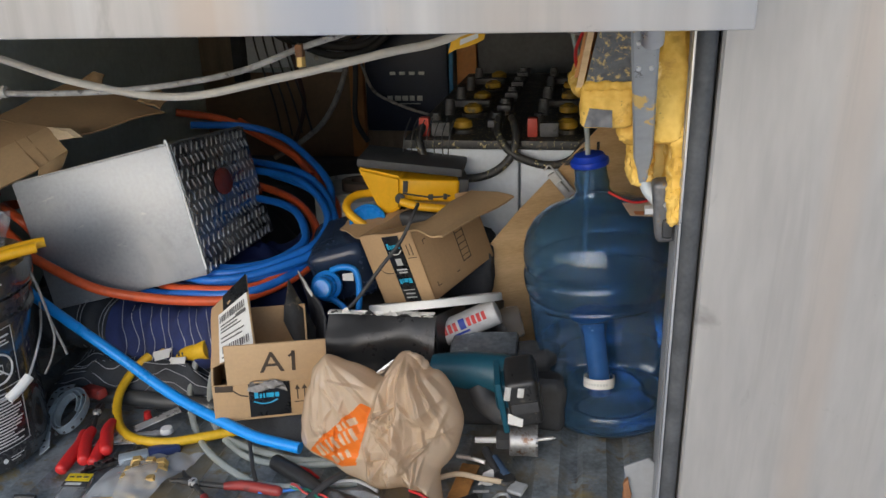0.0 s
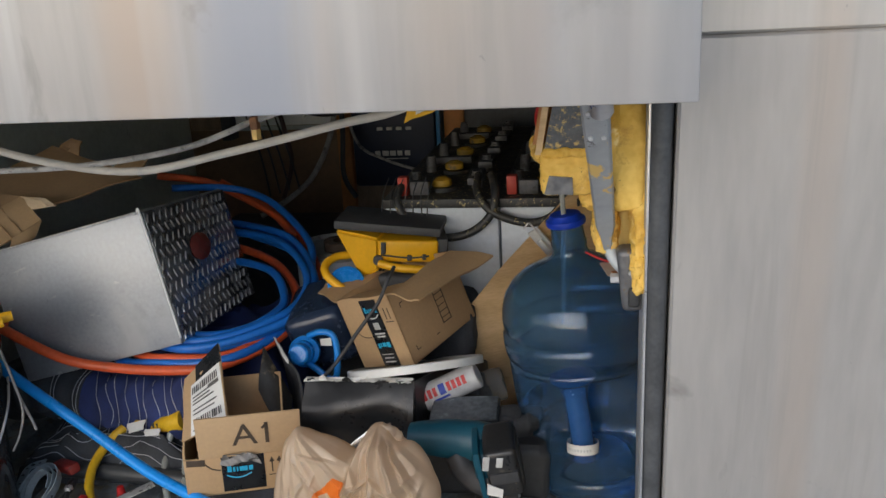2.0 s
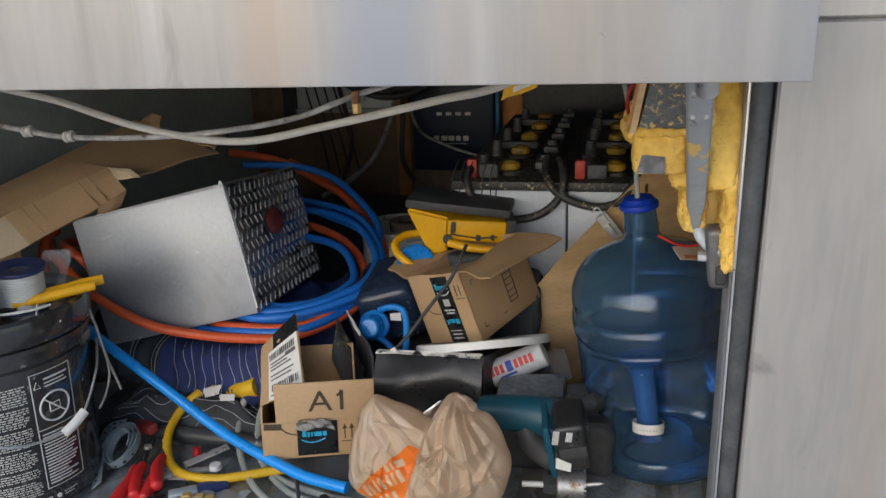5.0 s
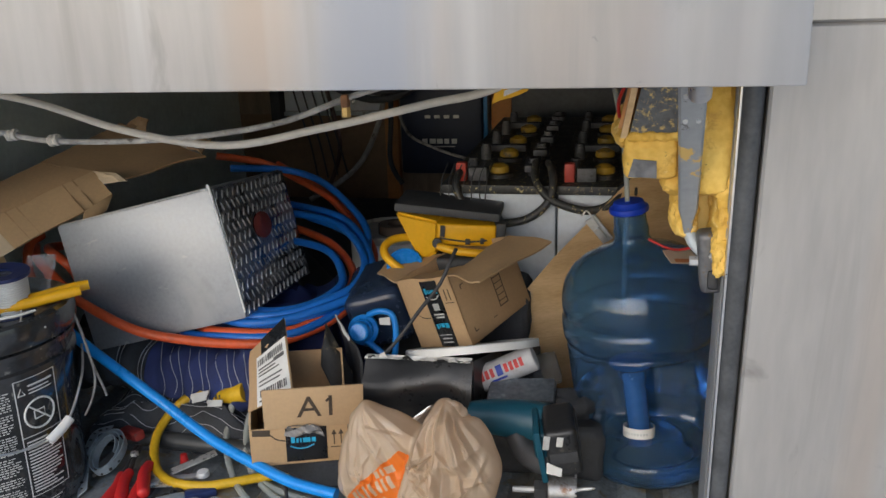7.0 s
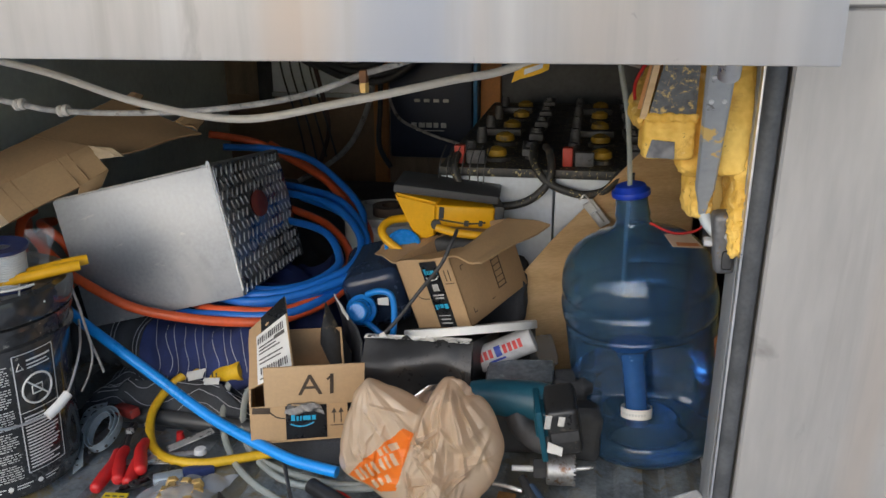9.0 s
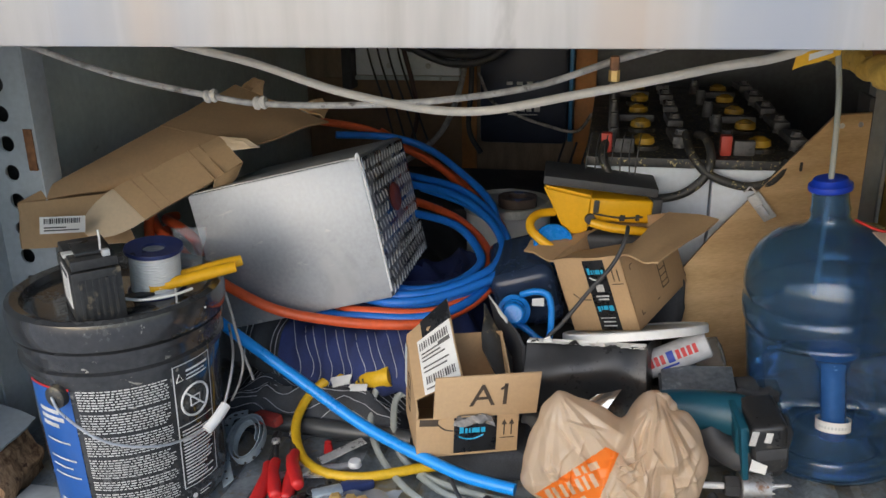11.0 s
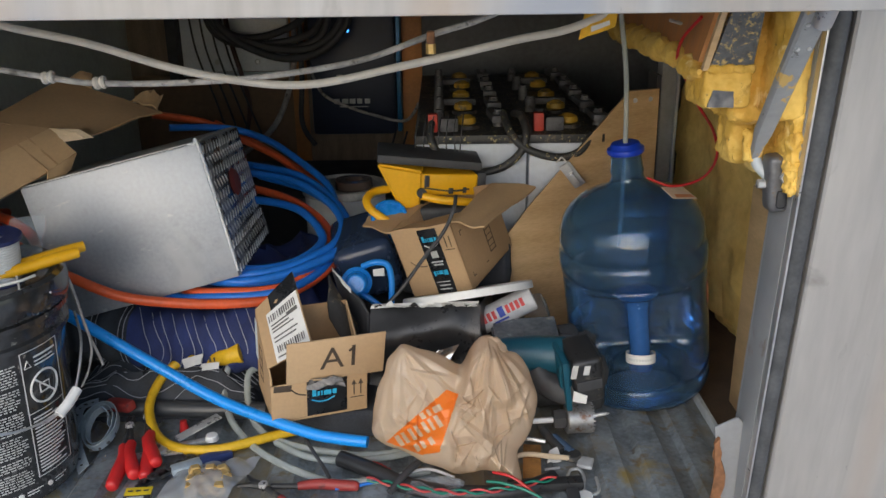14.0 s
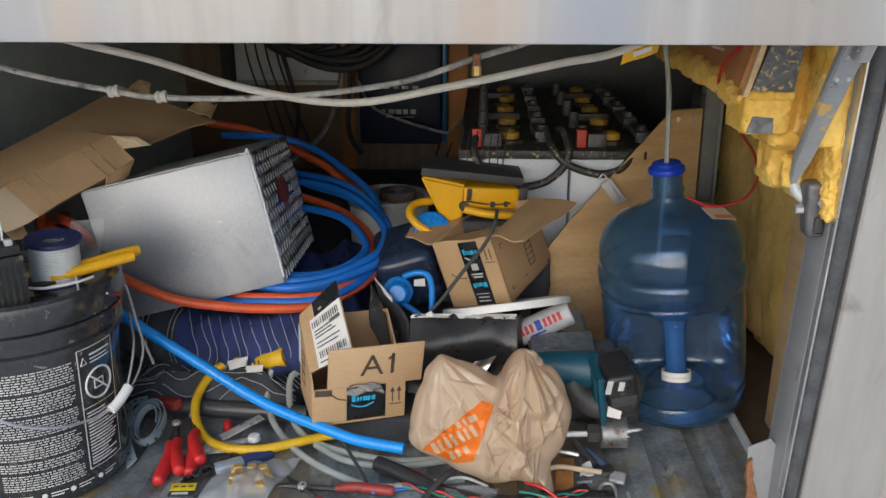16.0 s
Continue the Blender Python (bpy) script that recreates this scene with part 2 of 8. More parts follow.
CHROME = material("tool_steel", (0.62, 0.62, 0.61), 0.34, 0.55, 0.2, 25, 150, 0.1, dirt=(0.2, 0.13, 0.08), dirt_at=0.64)
RUSTYSTEEL = stain_or_sheen(material("rusty_saw_steel", (0.34, 0.34, 0.34), 0.4, 0.7, 0.3, 35, 150, 0.2, dirt=(0.17, 0.09, 0.05), dirt_at=0.52), (0.5, 0.52, 0.55), 30, 0.6)
BRASS = material("brass", (0.62, 0.42, 0.15), 0.40, 0.45, 0.15, 30, 150, 0.1)
ZINC = material("zinc_strap", (0.46, 0.54, 0.60), 0.45, 0.4, 0.2, 25, 150, 0.1)
CONTROL = material("dark_blue_casing", (0.012, 0.020, 0.045), 0.45, 0.1, 0.2, 10, 120, 0.08)
GROUND = material("dry_gravel_ground", (0.56, 0.55, 0.54), 0.95, 0, 0.25, 3, 40, 0.6)
COPPER = material("rust_and_copper", (0.24, 0.11, 0.05), 0.6, 0.3, 0.4, 30, 120, 0.3)
GREENW = material("green_wire_plastic", (0.01, 0.18, 0.12), 0.4, 0, 0.1)
WHITEW = material("white_wire_plastic", (0.7, 0.7, 0.68), 0.4, 0, 0.1)
JUG = see_through(material("dark_blue_jug", (0.03, 0.05, 0.10), 0.25, 0, 0.1, 8, 90, 0.05), 0.3)
WATERPC = see_through(material("blue_polycarbonate", (0.31, 0.57, 0.88), 0.09, 0, 0.06, 6, 70, 0.05, rvar=0.04), 0.95, 1.45)
WATERBLUE = see_through(material("water_blue", (0.50, 0.74, 0.95), 0.03, 0, 0.05, bump=0, rvar=0.0), 1.0, 1.20)
GRIPBLUE = see_through(material("grip_blue", (0.05, 0.17, 0.46), 0.14, 0, 0.1, coat=0.3), 0.45, 1.45)
FADEDLABEL = material("faded_label", (0.66, 0.56, 0.46), 0.6, 0, 0.1)
FADEDORANGE = material("orange_faded", (0.55, 0.22, 0.10), 0.6)
TUBECLEAR = veil(material("clear_vinyl", (0.62, 0.65, 0.62), 0.12, 0, 0.10, 10, 90, 0.0, spec=0.8), 0.55, (0.88, 0.92, 0.88))
CLEARFILM = see_through(material("clear_packet_film", (0.80, 0.83, 0.86), 0.15, 0, 0.04, 20, 60, 0.2), 0.88, 1.1)
BAGFILM = thin_film(material("thin_beige_bag_film", (0.83, 0.68, 0.51), 0.15, 0, 0.06, 14, 60, 0.03, rvar=0.08, spec=0.7), 0.40, (0.88, 0.66, 0.45))
veil(BAGFILM, 0.22, (0.93, 0.88, 0.80))
DEBRIS = stain_or_sheen(material("black_plastic_with_debris", (0.03, 0.03, 0.03), 0.5, 0, 0.4, 22, 170, 0.2, dirt=(0.14, 0.115, 0.08), dirt_at=0.57), (0.48, 0.40, 0.18), 120, 0.62, 0.03, 3)
LED = material("blue_indicator", (0.1, 0.3, 1.0), 0.4)
LED.node_tree.nodes["Principled BSDF"].inputs["Emission Color"].default_value = (0.05, 0.3, 1, 1)
LED.node_tree.nodes["Principled BSDF"].inputs["Emission Strength"].default_value = 2.0

# ---- builders ----
def link(name, bm, mat, parent=None, label="", smooth=True):
    me = bpy.data.meshes.new(name)
    bmesh.ops.recalc_face_normals(bm, faces=bm.faces)
    bm.to_mesh(me)
    bm.free()
    me.materials.append(mat)
    ob = new(name, me)
    if smooth:
        for p in me.polygons:
            p.use_smooth = p.area < 0.0012      # broad flat sides keep their own normal
        me.set_sharp_from_angle(angle=radians(38))
    if parent:
        ob.parent = parent
    if label:
        ob["label"] = label
    return ob


def part(name, bm, mat, parent, label="", smooth=True):
    return link(name, bm, mat, parent, label, smooth)


def thing(name, m, label, category, group="", kind=""):
    ob = new(name)
    ob.empty_display_size = 0.05
    ob.matrix_world = m
    return tagged(ob, label, category, group, kind)


def frame_of(origin, right, back):
    """A pose whose x runs along right and whose y runs as near to back as it can."""
    x = Vector(right).normalized()
    y = Vector(back)
    y = (y - x * y.dot(x)).normalized()
    z = x.cross(y)
    return Matrix.Translation(origin) @ Matrix((x, y, z)).transposed().to_4x4()


def cuboid(size, m=None, bevel=0.0, bm=None, seg=2):
    """A box from its corner at the origin, with softened edges."""
    own = bmesh.new()
    bmesh.ops.create_cube(own, size=1.0)
    bmesh.ops.transform(own, matrix=Matrix.Diagonal((*size, 1)) @ Matrix.Translation((0.5, 0.5, 0.5)), verts=own.verts)
    if bevel:
        bmesh.ops.bevel(own, geom=own.edges[:], offset=bevel, segments=seg, profile=0.6, affect="EDGES")
    if m is not None:
        bmesh.ops.transform(own, matrix=m, verts=own.verts)
    return merge(bm, own)


def merge(bm, own):
    if bm is None:
        return own
    me = bpy.data.meshes.new("tmp")
    own.to_mesh(me)
    own.free()
    bm.from_mesh(me)
    bpy.data.meshes.remove(me)
    return bm


def box(x0, x1, y0, y1, z0, z1, bevel=0.0, bm=None):
    return cuboid((x1 - x0, y1 - y0, z1 - z0), Matrix.Translation((x0, y0, z0)), bevel, bm)


def lathe(profile, n=40, m=None, bm=None, close=False):
    """A body of turning round z through (radius, height) pairs."""
    own = bmesh.new()
    rings = []
    for r, z in profile:
        if r < 1e-5:
            rings.append([own.verts.new((0, 0, z))])
        else:
            rings.append([own.verts.new((r * math.cos(2 * math.pi * k / n), r * math.sin(2 * math.pi * k / n), z)) for k in range(n)])
    pairs = list(zip(rings, rings[1:])) + ([(rings[-1], rings[0])] if close else [])
    for a, b in pairs:
        for k in range(n):
            q = [a[k % len(a)], a[(k + 1) % len(a)], b[(k + 1) % len(b)], b[k % len(b)]]
            q = list(dict.fromkeys(q))
            if len(q) > 2:
                own.faces.new(q)
    if m is not None:
        bmesh.ops.transform(own, matrix=m, verts=own.verts)
    return merge(bm, own)


def smooth_line(pts, steps=8, closed=False):
    p = [Vector(q) for q in pts]
    n = len(p)
    out = []
    for i in range(n if closed else n - 1):
        a, b, c, d = (p[(i + k) % n] if closed else p[min(max(i + k, 0), n - 1)] for k in (-1, 0, 1, 2))
        for s in range(steps):
            t = s / steps
            out.append(0.5 * ((2 * b) + (c - a) * t + (2 * a - 5 * b + 4 * c - d) * t * t + (3 * b - a - 3 * c + d) * t ** 3))
    if not closed:
        out.append(p[-1])
    return out


def tube(pts, r, n=10, steps=8, closed=False, bm=None, hollow=False, flat=None):
    """A round hose or rod along a smooth line; r may be a function of the way from 0 to 1. flat: (width, thickness) makes a strap."""
    line = smooth_line(pts, steps, closed) if steps > 1 else [Vector(q) for q in pts]
    own = bmesh.new()
    rings = []
    up = None
    m = len(line)
    for i, q in enumerate(line):
        a = line[(i - 1) % m] if closed or i else line[0]
        b = line[(i + 1) % m] if closed or i < m - 1 else line[-1]
        d = (b - a).normalized()
        if up is None:
            up = Vector((0, 0, 1)) if abs(d.z) < 0.9 else Vector((1, 0, 0))
        up = (up - d * up.dot(d)).normalized()
        side = d.cross(up)
        rr = r(i / (m - 1)) if callable(r) else r
        if flat:
            w, h = flat
            ring = [q + side * sx * w / 2 + up * sy * h / 2 for sx, sy in ((-1, -1), (1, -1), (1, 1), (-1, 1))]
        else:
            ring = [q + (side * math.cos(2 * math.pi * k / n) + up * math.sin(2 * math.pi * k / n)) * rr for k in range(n)]
        rings.append([own.verts.new(v) for v in ring])
    k_n = len(rings[0])
    for a, b in zip(rings, rings[1:] + ([rings[0]] if closed else [])):
        for k in range(k_n):
            own.faces.new((a[k], a[(k + 1) % k_n], b[(k + 1) % k_n], b[k]))
    if not closed:
        own.faces.new(rings[0][::-1])
        own.faces.new(rings[-1])
    return merge(bm, own)


def slab(pts, thick, m=None, bm=None, bevel=0.0):
    """A flat plate: an outline in x and z, thick along y."""
    own = bmesh.new()
    f = own.faces.new([own.verts.new((x, 0, z)) for x, z in pts])
    ext = bmesh.ops.extrude_face_region(own, geom=[f])
    bmesh.ops.translate(own, vec=(0, thick, 0), verts=[v for v in ext["geom"] if isinstance(v, bmesh.types.BMVert)])
    bmesh.ops.recalc_face_normals(own, faces=own.faces)
    if bevel:
        bmesh.ops.bevel(own, geom=own.edges[:], offset=bevel, segments=1, affect="EDGES")
    if m is not None:
        bmesh.ops.transform(own, matrix=m, verts=own.verts)
    return merge(bm, own)


def quad_sheet(a, b, c, d, thick=0.004, nx=6, ny=6, wave=0.0, bm=None, seed=0.0):
    """A bent sheet between four corners, a little wavy."""
    a, b, c, d = map(Vector, (a, b, c, d))
    own = bmesh.new()
    nrm = (b - a).cross(d - a).normalized()
    top, low = [], []
    for j in range(ny + 1):
        for i in range(nx + 1):
            u, v = i / nx, j / ny
            q = (a * (1 - u) + b * u) * (1 - v) + (d * (1 - u) + c * u) * v
            q = q + nrm * wave * noise.noise(Vector((u * 2.3 + seed, v * 2.3, seed)))
            top.append(own.verts.new(q + nrm * thick / 2))
            low.append(own.verts.new(q - nrm * thick / 2))
    w = nx + 1
    for j in range(ny):
        for i in range(nx):
            k = j * w + i
            own.faces.new((top[k], top[k + 1], top[k + w + 1], top[k + w]))
            own.faces.new((low[k], low[k + w], low[k + w + 1], low[k + 1]))
    rim = [i for i in range(w)] + [j * w + nx for j in range(1, ny + 1)] + [ny * w + i for i in range(nx - 1, -1, -1)] + [j * w for j in range(ny - 1, 0, -1)]
    for p, q in zip(rim, rim[1:] + rim[:1]):
        own.faces.new((top[p], low[p], low[q], top[q]))
    return merge(bm, own)


def roughen(bm, amount, scale, seed=0.0, cuts=0):
    if cuts:
        bmesh.ops.subdivide_edges(bm, edges=bm.edges[:], cuts=cuts, use_grid_fill=True)
    bm.normal_update()
    for v in bm.verts:
        p = v.co * scale + Vector((seed, seed * 1.7, -seed))
        v.co += v.normal * amount * (noise.noise(p) + 0.5 * noise.noise(p * 2.3))
    return bm


def lettering(name, text, size, mat, parent, m, label=""):
    cu = bpy.data.curves.new("tmp", "FONT")
    cu.body, cu.size, cu.extrude, cu.align_x, cu.align_y = text, size, 0.0002, "CENTER", "CENTER"
    tmp = bpy.data.objects.new("tmp", cu)
    me = bpy.data.meshes.new_from_object(tmp)
    bpy.data.objects.remove(tmp)
    me.materials.clear()
    me.materials.append(mat)
    ob = new(name, me)
    ob.parent = parent
    ob.matrix_local = m
    if label:
        ob["label"] = label
    return ob


def bars(rows, m=None, thick=0.0006, bm=None):
    """Thin flat bars (x0, x1, z0, z1) that lie on a plane facing -y."""
    for x0, x1, z0, z1 in rows:
        bm = cuboid((x1 - x0, thick, z1 - z0), (m or Matrix()) @ Matrix.Translation((x0, -thick, z0)), 0, bm)
    return bm


def structure(name, bm, mat, label, category, smooth=True):
    return tagged(link(name, bm, mat, smooth=smooth), label, category, kind="structure")

def wpart(name, bm, mat, parent, label="", smooth=True):
    """A part whose mesh is given in the world's metres."""
    m, o = Matrix(), parent
    while o:
        m = o.matrix_basis @ m
        o = o.parent
    bmesh.ops.transform(bm, matrix=m.inverted(), verts=bm.verts)
    return link(name, bm, mat, parent, label, smooth)


def at(x, y, z):
    return Matrix.Translation((x, y, z))


# ---- structure ----
gb = bmesh.new()
bmesh.ops.create_grid(gb, x_segments=40, y_segments=40, size=400)
for v in gb.verts:
    v.co.z = -0.78
structure("ground", gb, GROUND, "pale dry gravel ground beside the truck", "ground")

# deck of pressed steel: flat ridges with shallow grooves that run from front to back
def deck_z(x):
    p = (x + 0.063) / 0.078
    f = abs((p % 1.0) - 0.5) * 2
    return 0.004 if f > 0.45 else (-0.006 if f < 0.25 else -0.006 + 0.010 * (f - 0.25) / 0.2)


bm = bmesh.new()
xs = [-1.42 + 0.00975 * k for k in range(169)]
prev = None
for x in xs:
    col = [bm.verts.new((x, y, deck_z(x) + 0.0015 * noise.noise(Vector((x * 6, y * 6, 0))))) for y in [0.93 + 0.07 * j for j in range(31)]]
    if prev:
        for a, b, c, d in zip(prev, col, col[1:], prev[1:]):
            bm.faces.new((a, b, c, d))
    prev = col
structure("floor", bm, DECK, "worn blue-grey pressed steel deck with grooves and rust stains", "floor")
structure("floor_side", box(0.225, 0.62, 1.03, 3.0, -0.03, -0.012), DARKFLOOR, "dark dirty wooden floor strip beside the deck", "floor")
structure("trim_deck_edge", box(0.218, 0.226, 1.02, 2.4, -0.03, 0.012, 0.002), GALV, "grey steel edge of the deck", "trim")
structure("floor_underside", box(-1.6, 2.6, 0.96, 3.0, -0.10, -0.04), DARKWOOD, "dark planks under the deck", "floor")

# outer skin
def tip_in(bm, y0=0.0):
    """Leans a part with the body's side, whose foot stands further in than its top."""
    for v in bm.verts:
        v.co.y += y0 + 0.1 * (0.75 - min(0.75, v.co.z))
    return bm


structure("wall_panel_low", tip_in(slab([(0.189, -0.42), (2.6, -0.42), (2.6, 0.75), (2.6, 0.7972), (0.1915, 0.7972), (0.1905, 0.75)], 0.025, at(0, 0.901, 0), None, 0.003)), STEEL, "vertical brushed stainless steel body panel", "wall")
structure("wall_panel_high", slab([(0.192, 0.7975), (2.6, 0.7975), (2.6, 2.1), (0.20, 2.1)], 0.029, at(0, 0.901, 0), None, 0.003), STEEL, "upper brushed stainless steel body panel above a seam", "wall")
structure("wall_panel_end", box(-2.6, -1.262, 0.905, 0.93, -0.42, 2.1, 0.004), STEEL, "brushed stainless steel body panel", "wall")
structure("wall_above_opening", box(-1.262, 0.192, 0.93, 0.95, 0.86, 2.1), GALV, "steel body wall above the opening", "wall")
structure("sill_front", box(-1.262, 0.192, 0.90, 0.93, -0.42, -0.005, 0.004), STEEL, "steel skirt under the opening", "wall")
structure("wall_back", box(-1.6, -0.33, 2.98, 3.02, -0.2, 2.1), DARKWOOD, "dark brown wooden back wall of the compartment", "wall")
# this part of the back wall has a darker, greyer colour
structure("wall_back_dark", box(-0.33, 2.6, 2.98, 3.02, -0.2, 2.1), material("dark_slate_tone", (0.13, 0.14, 0.15), 0.7, 0, 0.25, 6, 60, 0.1), "dark slate back wall behind the battery", "wall")
structure("wall_west", box(-1.62, -1.585, 0.95, 3.0, -0.1, 2.1), WALL_IN, "grey-green painted steel inner wall", "wall")
structure("wall_inner_west", box(-1.40, -1.36, 1.36, 2.98, -0.02, 0.87), WALL_IN, "grey-green painted steel inner wall", "wall")
structure("ceiling", box(-1.6, 2.6, 0.95, 3.0, 0.86, 0.90), WALL_IN, "dark inner roof of the compartment", "ceiling")
structure("roof", box(-2.6, 2.6, 0.93, 3.1, 2.1, 2.14), STEEL, "steel roof of the truck body", "roof")
structure("wall_end_west", box(-2.62, -2.6, 0.93, 3.04, -0.4, 2.1), STEEL, "steel end wall of the truck body", "wall")
structure("wall_end_east", box(2.6, 2.62, 0.93, 3.04, -0.4, 2.1), STEEL, "steel end wall of the truck body", "wall")
structure("wall_far_skin", box(-2.6, 2.6, 3.04, 3.07, -0.4, 2.1), STEEL, "far steel side of the truck body", "wall")
structure("wall_east", box(0.62, 0.65, 0.95, 3.0, -0.1, 0.87), DARKWOOD, "dark inner side wall", "wall")

# raised hatch door that hangs in front of the opening
hatch = thing("hatch_door", at(-0.5, 0.745, 0.757), "raised brushed stainless steel hatch door with streaks", "hatch door")
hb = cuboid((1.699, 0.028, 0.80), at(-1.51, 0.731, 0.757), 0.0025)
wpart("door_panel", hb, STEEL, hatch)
wpart("bottom_lip", box(-1.505, 0.182, 0.7595, 0.775, 0.757, 0.766, 0.0015), GALV, hatch, "dull grey folded lower lip")
# jamb beside the opening
jamb = thing("door_jamb", at(0.0, 0.0, 0.0), "grey steel door jamb with a black rubber seal", "door jamb", kind="structure")
heights = (-0.1, 0.0, 0.15, 0.3, 0.45, 0.6, 0.75, 0.85)
part("seal", tip_in(tube([(0.1775, 0.912 + 0.0005 * math.sin(31 * z), z) for z in heights], 0.0105, 16, 5)), RUBBER, jamb, "scuffed black rubber seal")
part("seal_lip", tip_in(box(0.1835, 0.1875, 0.908, 0.925, -0.1, 0.85, 0.001)), RUBBER, jamb)
part("edge_strip", tip_in(box(0.1642, 0.1670, 0.902, 0.916, -0.1, 0.85, 0.0008)), ALU, jamb, "bright aluminium edge strip")
part("jamb_face", tip_in(box(0.1635, 0.1690, 0.9165, 0.975, -0.1, 0.85, 0.001)), JAMBGREY, jamb, "grey painted inner face")
part("jamb_return", tip_in(box(0.1640, 0.2150, 0.9755, 0.9815, -0.1, 0.85, 0.001)), JAMBGREY, jamb)
part("foot_gusset", slab([(0.130, -0.10), (0.166, -0.10), (0.168, 0.168), (0.156, 0.180), (0.124, 0.164), (0.134, 0.100)], 0.004, at(0, 1.012, 0.0), None, 0.001), JAMBGREY, jamb, "bent grey gusset at the foot")
part("gusset_rust", roughen(slab([(0.122, 0.0), (0.138, 0.0), (0.142, 0.090), (0.130, 0.150), (0.123, 0.140), (0.128, 0.100)], 0.006, at(0, 1.004, 0.0)), 0.004, 60, 2, 4), COPPER, jamb, "rusted torn edge")

# the other side of the opening: rail with punched holes
def punched_rail():
    rail = thing("punched_rail", at(-1.255, 1.28, 0.0), "grey upright steel rail with a row of punched holes", "steel rail", kind="structure")
    w, pitch, r, n = 0.094, 0.0495, 0.0138, 16
    own = bmesh.new()
    for k in range(18):
        zc = -0.05 + pitch * k
        sq = []
        ring = []
        for j in range(n):
            a = 2 * math.pi * j / n + math.pi / n
            c, s = math.cos(a), math.sin(a)
            q = max(abs(c) / (w / 2), abs(s) / (pitch / 2))
            sq.append(own.verts.new((c / q, 0, zc + s / q)))
            ring.append(own.verts.new((r * c - 0.006, 0, zc + r * s)))
        for sx in (-1, 1):
            for sz in (-1, 1):
                best = min(sq, key=lambda v: (v.co.x - sx * w / 2) ** 2 + (v.co.z - zc - sz * pitch / 2) ** 2)
                best.co = (sx * w / 2, 0, zc + sz * pitch / 2)
        for j in range(n):
            own.faces.new((sq[j], sq[(j + 1) % n], ring[(j + 1) % n], ring[j]))
    bmesh.ops.remove_doubles(own, verts=own.verts[:], dist=0.0002)
    ext = bmesh.ops.extrude_face_region(own, geom=own.faces[:])
    bmesh.ops.translate(own, vec=(0, 0.004, 0), verts=[v for v in ext["geom"] if isinstance(v, bmesh.types.BMVert)])
    part("web", own, GALV, rail, smooth=False)
    part("flange_near", box(-0.052, -0.047, -0.07, 0.004, -0.075, 0.82, 0.001), GALV, rail)
    part("flange_far", box(0.047, 0.051, 0.0, 0.05, -0.075, 0.82, 0.001), GALV, rail)
    part("rivet_plate", box(0.03, 0.046, -0.003, 0.0, 0.50, 0.57, 0.001), COPPER, rail, "rust-stained riveted plate")
    # added black sheet gives the holes their shade
    part("shadow_backing", box(-0.047, 0.047, 0.04, 0.044, -0.075, 0.82), BLACKM, rail, "black backing sheet that stands in for shade behind the holes")


punched_rail()
structure("wall_side_west", box(-1.318, -1.307, 0.95, 1.30, -0.02, 0.86, 0.001), GALV, "blue-grey painted inner side wall", "wall")
structure("jamb_west", box(-1.275, -1.235, 0.93, 0.965, -0.1, 0.86, 0.003), ALU, "worn aluminium edge of the opening", "trim")

